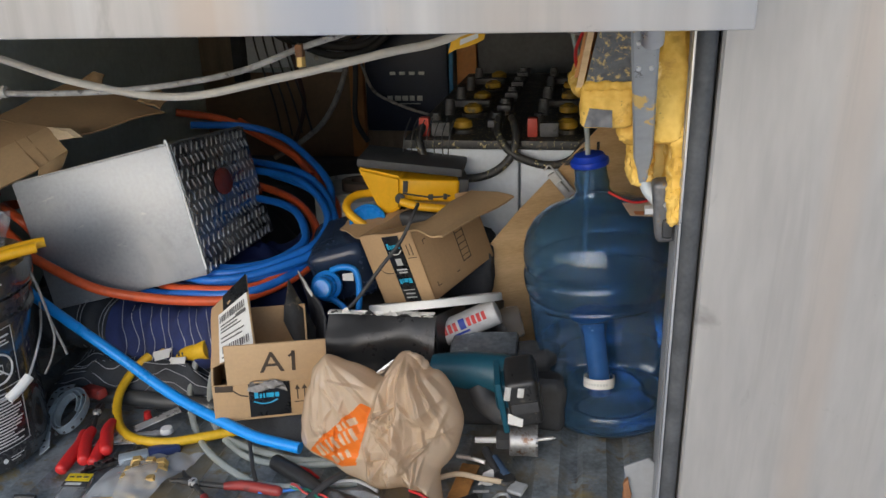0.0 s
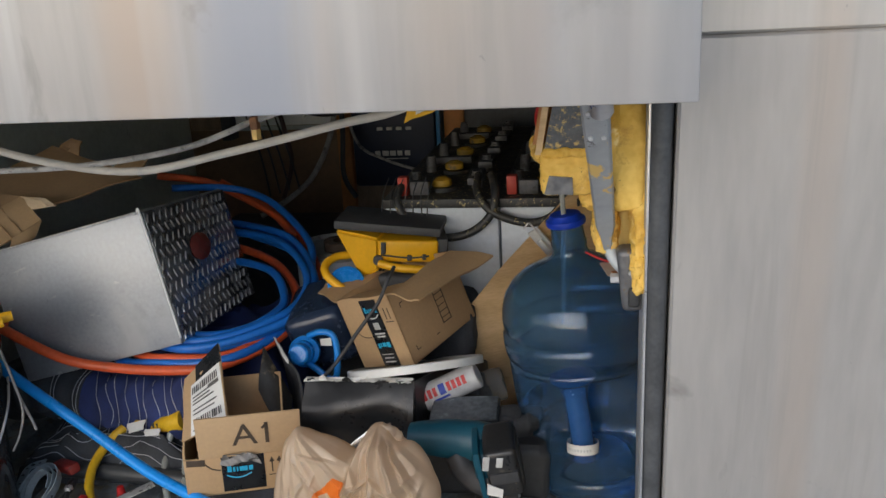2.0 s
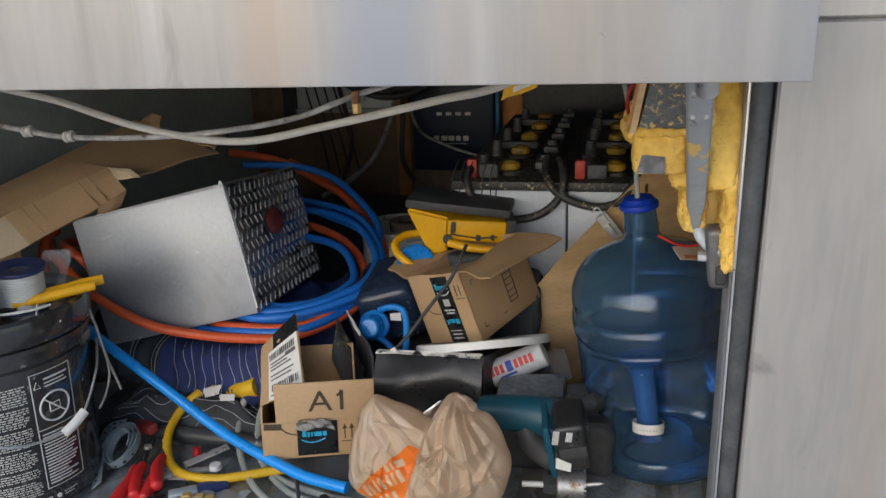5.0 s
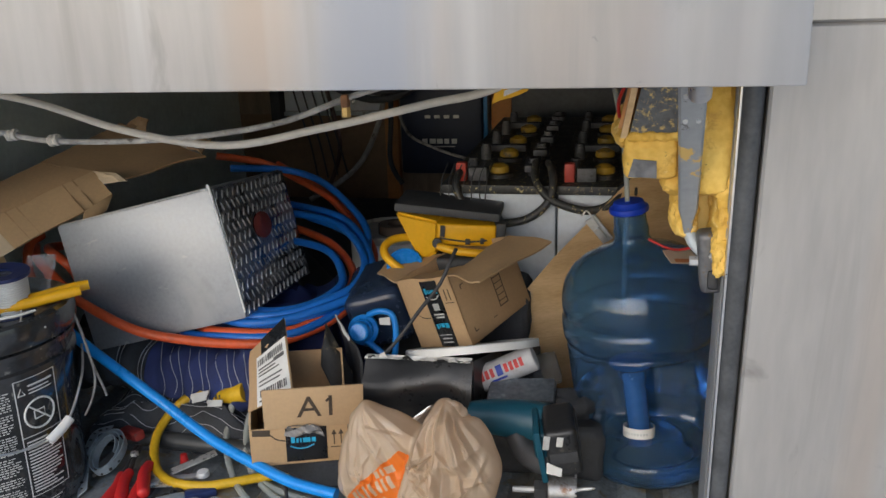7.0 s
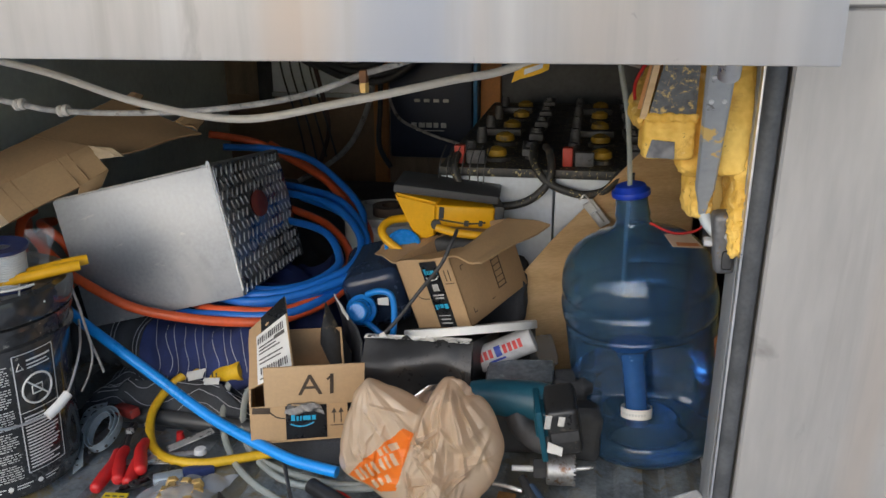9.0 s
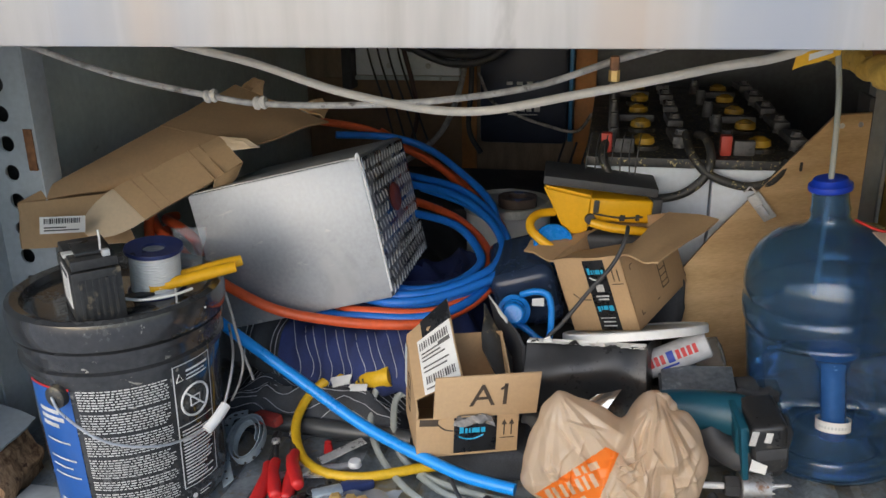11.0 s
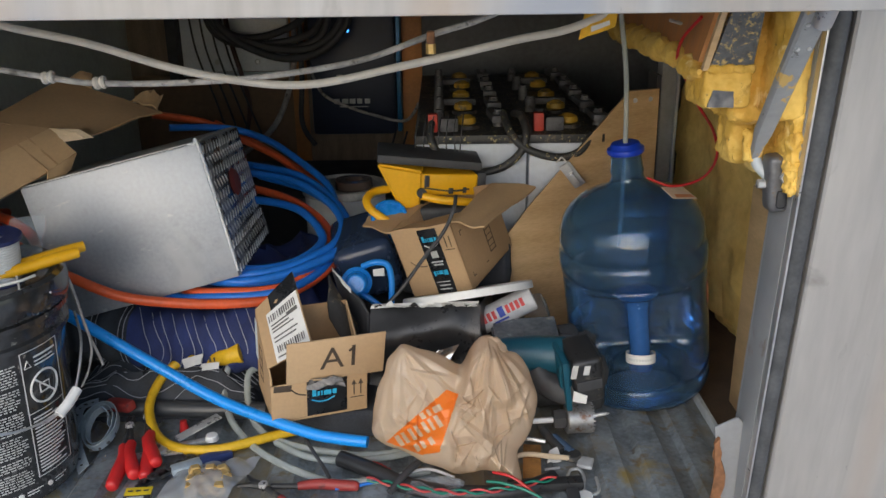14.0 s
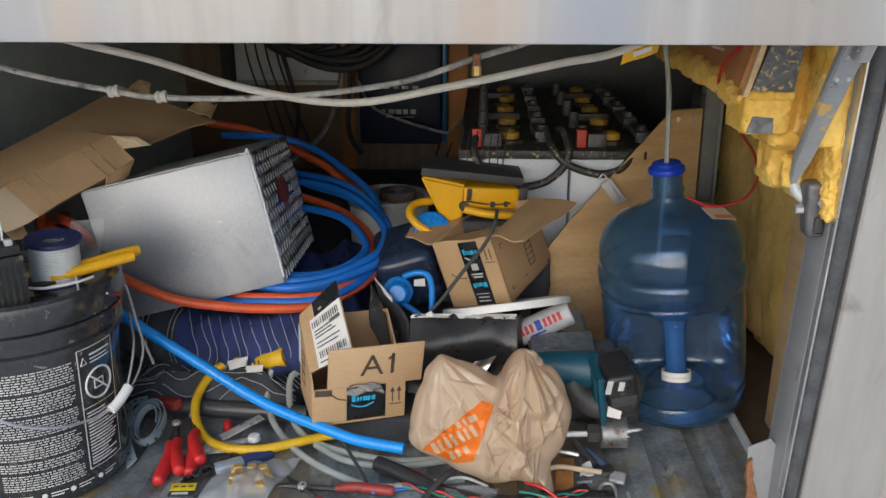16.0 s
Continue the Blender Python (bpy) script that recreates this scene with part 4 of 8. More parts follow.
def foam_wall():
    own = bmesh.new()
    ny, nz = 46, 40
    rows = []
    for j in range(nz + 1):
        row = []
        for i in range(ny + 1):
            y, z = 1.08 + 0.95 * i / ny, -0.005 + 0.80 * j / nz
            p = Vector((y * 7, z * 7, 0.3))
            dx = 0.022 * noise.noise(p) + 0.012 * noise.noise(p * 3.1) + 0.006 * noise.noise(p * 8)
            low = 0.055 + 0.03 * noise.noise(Vector((y * 5, 2, 0)))
            row.append(own.verts.new((0.335 + dx + (0.05 if z < low else 0) - 0.03 * max(0, z - 0.5), y, z)))
        rows.append(row)
    for a, b in zip(rows, rows[1:]):
        for i in range(ny):
            own.faces.new((a[i], a[i + 1], b[i + 1], b[i]))
    ext = bmesh.ops.extrude_face_region(own, geom=own.faces[:])
    for v in ext["geom"]:
        if isinstance(v, bmesh.types.BMVert):
            v.co.x = 0.44
    return tagged(link("spray_foam_wall", own, FOAM_OLD), "lumpy yellow-brown spray foam insulation on the side wall", "spray foam", kind="structure")


foam_wall()
structure("post_steel", box(0.260, 0.301, 1.950, 2.000, -0.02, 0.86, 0.004), POST, "grey dented steel post beside the foam", "post")
structure("trim_post_edge", box(0.293, 0.300, 1.938, 1.9495, -0.02, 0.86, 0.001), GALV, "pale folded edge of the steel post", "trim")
structure("trim_board", box(0.290, 0.304, 1.27, 1.40, -0.015, 0.42, 0.002), PLY, "narrow plywood strip beside the jamb", "board")

fb = thing("foamed_bracket", at(0.075, 1.0, 0.63), "steel roof bracket thickly covered with yellow spray foam", "foam bracket", kind="structure")
wpart("foam_block", foam_lump(0.054, 0.112, 0.978, 1.06, 0.628, 0.680, 0.0028, 45, 1, 0.003, 0.008), FOAM, fb)
wpart("bare_patch", quad_sheet((0.0585, 0.9765, 0.6315), (0.090, 0.9755, 0.6305), (0.089, 0.9758, 0.650), (0.064, 0.977, 0.652), 0.003, 10, 7, 0.004), material("bare_dull_steel", (0.17, 0.17, 0.175), 0.55, 0.3, 0.25, 40, 150, 0.3, dirt=(0.5, 0.36, 0.12), dirt_at=0.64), fb, "bare grey metal patch")
wpart("foam_corner", foam_lump(0.096, 0.150, 1.000, 1.09, 0.605, 0.80, 0.0045, 34, 2, 0.004, 0.014), FOAM, fb)
wpart("foam_skin", foam_lump(0.130, 0.1665, 0.938, 1.05, 0.618, 0.80, 0.0040, 36, 8, 0.0035, 0.012), FOAM, fb, "foam smeared along the jamb")
wpart("foam_rag", foam_lump(0.153, 0.1665, 0.940, 1.03, 0.560, 0.64, 0.0050, 50, 11, 0.003, 0.007), FOAM, fb)
wpart("foam_dab", foam_lump(0.152, 0.1655, 0.938, 0.962, 0.528, 0.572, 0.0045, 70, 14, 0.002, 0.006), FOAM, fb)
wpart("foam_strip", foam_lump(0.112, 0.142, 1.03, 1.10, 0.545, 0.64, 0.004, 38, 17, 0.0035, 0.014), FOAM, fb)
wpart("foam_drip", foam_lump(0.140, 0.172, 1.03, 1.08, 0.535, 0.63, 0.004, 34, 5, 0.0035, 0.014), FOAM_OLD, fb)
wpart("top_plate", quad_sheet((0.058, 0.982, 0.676), (0.110, 0.982, 0.676), (0.107, 0.940, 0.790), (0.082, 0.950, 0.790), 0.006, 6, 6, 0.001), material("foam_flecked_steel", (0.13, 0.135, 0.14), 0.6, 0.2, 0.3, 90, 220, 0.4, dirt=(0.66, 0.48, 0.18), dirt_at=0.535), fb, "dark steel plate flecked with foam")
wpart("plate_seam", foam_lump(0.056, 0.113, 0.974, 0.986, 0.672, 0.682, 0.0025, 80, 3, 0.002, 0.004), FOAM, fb)
bead = thing("foam_beam", at(0.08, 1.5, 0.66), "roof beam edged with a bead of yellow spray foam", "foam beam", kind="structure")
bead_line = tube([(0.050, 0.990, 0.672), (0.060, 1.10, 0.676), (0.072, 1.25, 0.674), (0.088, 1.4, 0.668), (0.108, 1.58, 0.664), (0.13, 1.75, 0.655), (0.17, 2.08, 0.645)], lambda t: (0.013 + 0.008 * t) * min(1, 0.35 + 9 * t), 18, 16)
wpart("foam_bead", roughen(roughen(bead_line, 0.009, 24, 2), 0.0035, 90, 5), FOAM, bead)
wpart("beam_board", quad_sheet((0.051, 0.986, 0.684), (0.17, 2.08, 0.66), (0.19, 2.08, 0.85), (0.074, 0.962, 0.80), 0.010, 4, 3, 0.0), PLY_RED, bead, "red-brown plywood board")
wpart("screw", tube([(0.052, 1.09, 0.722), (0.035, 1.085, 0.727)], 0.0022, 8, 2), CHROME, bead, "protruding steel screw")
wpart("batten", quad_sheet((0.049, 0.980, 0.676), (0.056, 0.980, 0.676), (0.076, 0.955, 0.790), (0.069, 0.955, 0.790), 0.008, 2, 4, 0.001), PLY, bead, "thin wooden batten edge")

def hinge_arm():
    a = thing("hinge_arm", at(0.128, 1.01, 0.57), "grey painted steel hatch arm with rivets and foam smears", "hinge arm")
    top, low = Vector((0.109, 0.800, 0.785)), Vector((0.127, 0.992, 0.568))
    d = (low - top).normalized()
    side = Vector((1, 0, 0)) - d * d.x
    side.normalize()
    up = side.cross(d)
    def at_arm(t, s, h):
        return top + d * t + side * s + up * h
    L = (low - top).length
    chan = bmesh.new()
    w = 0.0138
    sec = [(-w, 0.003), (-w, -0.005), (-w * 0.8, -0.008), (w * 0.8, -0.008), (w, -0.005), (w, 0.003), (w - 0.003, 0.003), (w - 0.003, -0.003), (-w + 0.003, -0.003), (-w + 0.003, 0.003)]
    rings = []
    for k in range(13):
        t = L * k / 12
        f = 1.0 - 0.30 * (k / 12) if k < 11 else 0.62 - 0.16 * (k - 10)
        rings.append([chan.verts.new(at_arm(t, s * f, h)) for s, h in sec])
    for p, q in zip(rings, rings[1:]):
        for j in range(len(sec)):
            chan.faces.new((p[j], p[(j + 1) % len(sec)], q[(j + 1) % len(sec)], q[j]))
    chan.faces.new(rings[0][::-1])
    chan.faces.new(rings[-1])
    wpart("channel", chan, ARM, a)
    wpart("tube_end", tube([at_arm(-0.03, 0.006, -0.010), at_arm(0.052, 0.006, -0.010)], 0.0105, 20, 2), ALU, a, "rounded pale steel tube end")
    for t in (0.055, 0.09):
        for s in (-0.006, 0.006):
            wpart("rivet", lathe([(0, -0.001), (0.0028, -0.001), (0.0022, 0.0018), (0, 0.0024)], 12, Matrix.Translation(at_arm(t, s, -0.008)) @ (-up).to_track_quat("Z", "Y").to_matrix().to_4x4()), CHROME, a)
    wpart("foam_smear", foam_lump(0.113, 0.138, 0.985, 0.998, 0.560, 0.600, 0.004, 60, 4, 0.0025, 0.005), FOAM, a, "dried foam smear")
    wpart("link", tube([(0.127, 0.990, 0.575), (0.133, 0.988, 0.556), (0.146, 0.98, 0.542)], 0.0070, 12, 5), GALV, a, "bent steel link")
    clev = cuboid((0.024, 0.030, 0.072), at(0.143, 0.958, 0.500) @ pose(0, 0, 0, 0, -6, 0), 0.008, None, 3)
    cl = wpart("clevis", clev, material("worn_cast_steel", (0.16, 0.16, 0.165), 0.5, 0.5, 0.3, 30, 120, 0.3, dirt=(0.2, 0.13, 0.06), dirt_at=0.58), a, "worn rounded steel clevis")
    wpart("bolt", lathe([(0, 0), (0.0075, 0), (0.0075, 0.007), (0, 0.007)], 6, at(0.156, 0.957, 0.548) @ pose(0, 0, 0, 90, 0, 0)), CHROME, cl, "hex bolt head")
    wpart("bolt", lathe([(0, 0), (0.006, 0), (0.006, 0.02), (0, 0.02)], 6, at(0.130, 0.975, 0.535) @ pose(0, 0, 0, 0, 90, 0)), CHROME, cl, "hex bolt head")
    wpart("slot", cuboid((0.012, 0.003, 0.022), at(0.149, 0.956, 0.508), 0.004), BLACKM, cl)


hinge_arm()
tagged(link("red_wire", tube([(0.056, 1.02, 0.735), (0.046, 1.06, 0.705), (0.050, 1.09, 0.675), (0.066, 1.10, 0.650), (0.100, 1.14, 0.605), (0.145, 1.20, 0.555), (0.172, 1.26, 0.500), (0.172, 1.33, 0.450), (0.140, 1.385, 0.424), (0.100, 1.40, 0.436)], 0.0022, 8), RED), "thin red wire hanging in a loop to the bottle label", "wire")

# plywood board with a latch
pb = thing("plywood_panel", at(0.05, 1.74, 0.0), "varnished plywood panel with a slanted edge and a toggle latch", "plywood panel")
# its outline in the plane: x runs away from the upright edge
def ply_xy(X, z):
    t = (0.218 - X)
    return Vector((X, 1.79 - 0.455 * t, z))
outline = [(0.218, 0.0), (0.213, 0.535), (0.140, 0.535), (-0.075, 0.318), (-0.175, 0.20), (-0.30, 0.07), (-0.30, 0.0)]
own = bmesh.new()
f = own.faces.new([own.verts.new(ply_xy(x, z)) for x, z in outline])
ext = bmesh.ops.extrude_face_region(own, geom=[f])
bmesh.ops.translate(own, vec=(0.004, 0.018, 0), verts=[v for v in ext["geom"] if isinstance(v, bmesh.types.BMVert)])
wpart("board", own, PLY, pb, smooth=False)
for x in (0.155, 0.192):
    q = ply_xy(x, 0.515)
    wpart("screw_head", lathe([(0, 0), (0.0055, 0), (0.0048, 0.0018), (0, 0.002)], 16, Matrix.Translation(q) @ pose(0, 0, 0, 90, 0, 0)), CHROME, pb)
lm = frame_of(ply_xy(-0.005, 0.395) + Vector((0, -0.004, 0)), (0.62, 0.12, -0.78), (0.2, 1.0, 0.2))
lt = wpart("latch_plate", cuboid((0.062, 0.006, 0.026), lm @ at(0, -0.004, -0.013), 0.002), CHROME, pb, "bright steel toggle latch")
wpart("latch_lever", cuboid((0.030, 0.010, 0.014), lm @ at(0.022, -0.014, -0.007), 0.004), CHROME, lt)
wpart("latch_hook", tube([lm @ Vector(q) for q in ((-0.016, -0.006, -0.008), (-0.018, -0.010, 0.0), (-0.016, -0.006, 0.008), (0.02, -0.008, 0.008))], 0.0018, 8), CHROME, lt)
# added black board: the shade of the gap between plywood and post
structure("wall_gap_shade", box(0.215, 0.224, 1.82, 1.90, -0.02, 0.56), BLACKM, "black board that stands in for the shaded gap behind the plywood", "board")

# ---- traction battery ----
YCAP = material("yellow_vent_cap", (0.42, 0.25, 0.02), 0.5, 0, 0.25, 20, 120, 0.1, dirt=(0.10, 0.08, 0.05), dirt_at=0.54)
def traction_battery():
    b = thing("traction_battery", at(-0.05, 2.1, 0.0), "large pale grey traction battery with corroded black top and cell caps", "battery")
    for n, (x0, x1) in enumerate(((-0.318, -0.078), (-0.074, 0.085))):
        wpart("case", box(x0, x1, 1.735, 2.72, 0.0, 0.430, 0.005), CELL, b)
        wpart("top_tray", box(x0 - 0.003, x1 + 0.003, 1.728, 2.73, 0.431, 0.450, 0.003), DEBRIS, b, "dirty black top tray with debris")
    rnd = random.Random(8)
    cap_prof = [(0.0, 0.030), (0.010, 0.030), (0.016, 0.026), (0.021, 0.024), (0.023, 0.014), (0.020, 0.010), (0.014, 0.0)]
    for cx in (-0.205, 0.020):
        for r in range(5):
            y = 1.815 + 0.185 * r
            c = wpart("vent_cap", lathe(cap_prof, 18, at(cx + rnd.uniform(-0.004, 0.004), y, 0.450)), YCAP, b, "dusty yellow vent cap")
            wpart("cap_ring", lathe([(0.020, 0.0), (0.030, 0.0), (0.030, 0.008), (0.020, 0.010)], 18, at(cx, y, 0.4505), None, True), BLACKDUST, c)
            for sx in (-0.062, 0.072):
                p = wpart("cell_post", lathe([(0.0, 0.034), (0.009, 0.034), (0.012, 0.030), (0.013, 0.0)], 14, at(cx + sx, y + 0.02, 0.450)), LEAD, b, "corroded lead post")
                wpart("post_nut", lathe([(0.0, 0.012), (0.010, 0.012), (0.010, 0.0)], 6, at(cx + sx, y + 0.02, 0.476)), LEAD, p)
            wpart("cell_link", cuboid((0.034, 0.115, 0.016), at(cx + 0.055, y - 0.015, 0.462) @ pose(0, 0, 0, 0, 0, rnd.uniform(-4, 4)), 0.004), LEAD, b, "grey lead cell link")
            if r % 2:
                wpart("cell_link", cuboid((0.10, 0.028, 0.016), at(cx - 0.07, y + 0.06, 0.460), 0.004), LEAD, b, "grey lead cell link")
    for x, y in ((-0.292, 1.755), (-0.062, 1.755)):
        wpart("red_terminal", cuboid((0.022, 0.024, 0.040), at(x, y, 0.451), 0.004), material("red_terminal", (0.48, 0.05, 0.03), 0.5, 0, 0.2), b, "red terminal cover")
        wpart("terminal_lug", cuboid((0.040, 0.022, 0.030), at(x + 0.026, y + 0.004, 0.451), 0.004), LEAD, b)
    return b



traction_battery()
ALIKE = {"battery_cable": "cables over the battery", "sense_wire": "sense wires on the battery", "clear_hose": "clear hoses on the deck", "red_wire": "thin wires on the deck", "green_wire": "thin wires on the deck", "blue_wire": "thin wires on the deck", "white_wire": "thin wires on the deck", "ragged_string": "strings beside the bucket", "cable_tie": "ties over the hoses"}


def cable(name, pts, r, mat, label, category="cable", n=10, steps=7):
    return tagged(link(name, tube(pts, r, n, steps), mat), label, category, ALIKE.get(name, ""))


cable("battery_cable", [(-0.282, 1.765, 0.475), (-0.287, 1.725, 0.45), (-0.262, 1.712, 0.405), (-0.205, 1.705, 0.376), (-0.14, 1.705, 0.382), (-0.095, 1.71, 0.415), (-0.082, 1.72, 0.455), (-0.09, 1.76, 0.485), (-0.10, 1.82, 0.48)], 0.0085, DEBRIS, "thick black dusty battery cable looped over the case")
cable("battery_cable", [(-0.125, 1.80, 0.485), (-0.118, 1.73, 0.46), (-0.085, 1.71, 0.425), (-0.02, 1.705, 0.405), (0.03, 1.71, 0.415), (0.06, 1.73, 0.45)], 0.0085, DEBRIS, "thick black dusty battery cable looped over the case")
for k in range(7):
    x = -0.31 + 0.016 * k
    cable("sense_wire", [(x, 1.76, 0.49), (x - 0.006, 1.722, 0.46), (x - 0.012 + 0.004 * (k % 3), 1.715, 0.40), (x - 0.02 + 0.005 * (k % 2), 1.715, 0.33 + 0.01 * k)], 0.0014, BLACKM, "thin black wire hanging over the battery edge", "wire", 6)

# ---- back wall equipment ----
cc = thing("charge_controller", at(-0.56, 2.93, 0.22), "dark blue charge controller on the back wall", "charge controller")
wpart("casing", box(-0.712, -0.415, 2.885, 2.975, 0.225, 0.76, 0.018), CONTROL, cc)
wpart("side_fin", box(-0.413, -0.398, 2.89, 2.975, 0.235, 0.76, 0.004), material("blue_fin", (0.02, 0.15, 0.34), 0.4, 0.2), cc, "blue heat sink edge")
for k in range(4):
    wpart("button", box(-0.62 + 0.034 * k, -0.600 + 0.034 * k, 2.8815, 2.886, 0.425, 0.436, 0.001), GREYPRINT, cc)
for k, w in enumerate((0.022, 0.026, 0.024, 0.020, 0.022)):
    wpart("brand_bar", box(-0.632 + 0.0265 * k, -0.632 + 0.0265 * k + w * 0.85, 2.8838, 2.8852, 0.336, 0.353), GREYPRINT, cc)
wpart("brand_line", box(-0.615, -0.515, 2.8838, 2.8852, 0.324, 0.327), GREYPRINT, cc)
wpart("indicator", lathe([(0, 0), (0.006, 0), (0.004, 0.003), (0, 0.004)], 12, at(-0.575, 2.8855, 0.583) @ pose(0, 0, 0, 90, 0, 0)), LED, cc, "small lit blue indicator")
pan = thing("junction_panel", at(-0.97, 2.95, 0.44), "grey steel junction panel with screws on the back wall", "junction panel")
wpart("sheet", box(-1.160, -0.790, 2.94, 2.978, 0.445, 0.83, 0.003), material("pale_grey_sheet", (0.78, 0.80, 0.84), 0.5, 0.0, 0.08), pan)
wpart("bottom_flange", box(-1.160, -0.790, 2.925, 2.94, 0.430, 0.444, 0.002), GALV, pan)
for x in (-1.04, -0.90):
    wpart("screw", lathe([(0, 0), (0.010, 0), (0.007, 0.006), (0, 0.008)], 8, at(x, 2.939, 0.478) @ pose(0, 0, 0, 90, 0, 0)), CHROME, pan)
wpart("dark_frame", box(-1.20, -1.164, 2.90, 2.978, 0.40, 0.83, 0.003), BLACKM, pan)
structure("trim_back_batten", box(-0.785, -0.735, 2.945, 2.979, -0.02, 0.86, 0.003), PLY_RED, "brown wooden batten on the back wall", "batten")
structure("trim_back_board", box(-0.395, -0.325, 2.95, 2.979, -0.02, 0.86, 0.003), PLY_RED, "brown wooden board on the back wall", "batten")
structure("wall_back_board", box(-1.35, -0.74, 2.965, 2.979, 0.0, 0.43, 0.003), material("brown_back_board", (0.22, 0.14, 0.085), 0.7, 0, 0.2, 6, 70, 0.15), "brown plywood lining on the back wall", "board")
bc = thing("cable_bundle", at(-0.85, 2.8, 0.55), "bundle of thick black cables looped near the roof", "cable bundle")
for k in range(5):
    r = 0.105 + 0.010 * k + 0.012 * (k % 2)
    wpart("cable_loop", tube([(-0.86 + 0.022 * k + r * 1.5 * math.cos(a), 2.82 - 0.016 * k, 0.665 - 0.014 * (k % 3) + r * (0.9 + 0.12 * math.sin(2 * a + k)) * math.sin(a)) for a in [2 * math.pi * q / 12 for q in range(12)]], 0.0125, 10, 5, True), BLACKM, bc)
cable("conduit", [(-0.76, 2.86, 0.80), (-0.75, 2.84, 0.55), (-0.765, 2.80, 0.42), (-0.80, 2.70, 0.31), (-0.86, 2.62, 0.25), (-0.95, 2.58, 0.20)], 0.009, PIPEGREY, "grey conduit hanging on the back wall", "conduit")
cable("conduit", [(-0.735, 2.88, 0.80), (-0.735, 2.86, 0.45), (-0.745, 2.86, 0.28), (-0.70, 2.84, 0.20)], 0.009, BLACKM, "black cable hanging on the back wall")
cable("brown_cable", [(-1.00, 2.88, 0.80), (-0.97, 2.85, 0.58), (-0.93, 2.82, 0.44), (-0.91, 2.80, 0.33), (-0.93, 2.74, 0.22)], 0.008, material("brown_sheath", (0.07, 0.035, 0.03), 0.5), "dark brown cable hanging on the back wall")
cable("thin_grey_cable", [(-0.705, 2.83, 0.47), (-0.66, 2.80, 0.385), (-0.58, 2.78, 0.345), (-0.48, 2.76, 0.315), (-0.38, 2.74, 0.30), (-0.33, 2.6, 0.38)], 0.005, PIPEGREY, "thin grey cable crossing below the controller")
for k in range(4):
    x = -1.12 + 0.035 * k
    cable("thin_wire", [(x, 2.9, 0.80), (x + 0.03, 2.85, 0.55), (x + 0.10, 2.8, 0.36), (x + 0.16, 2.7, 0.24 + 0.01 * k)], 0.0035, BLACKM, "thin dark wire on the back wall", "wire", 8)
for k in range(3):
    x = -0.42 + 0.04 * k
    cable("thin_wire", [(x, 2.86, 0.24), (x - 0.02, 2.78, 0.15), (x + 0.05, 2.6, 0.18), (x + 0.08, 2.3, 0.30 - 0.05 * k)], 0.004, BLACKM, "thin dark wire below the controller", "wire", 8)
tagged(link("equipment_crate", box(-1.15, -0.34, 2.35, 2.85, 0.0, 0.145, 0.01), BLACKM), "dark low crate under the back wall wiring", "crate")

# ---- boxes ----
def prints(name, rows, m, mat, parent, label=""):
    """Each printed bar as a part of its own."""
    for row in rows:
        part(name, bars([row], m, 0.0005), mat, parent, label)


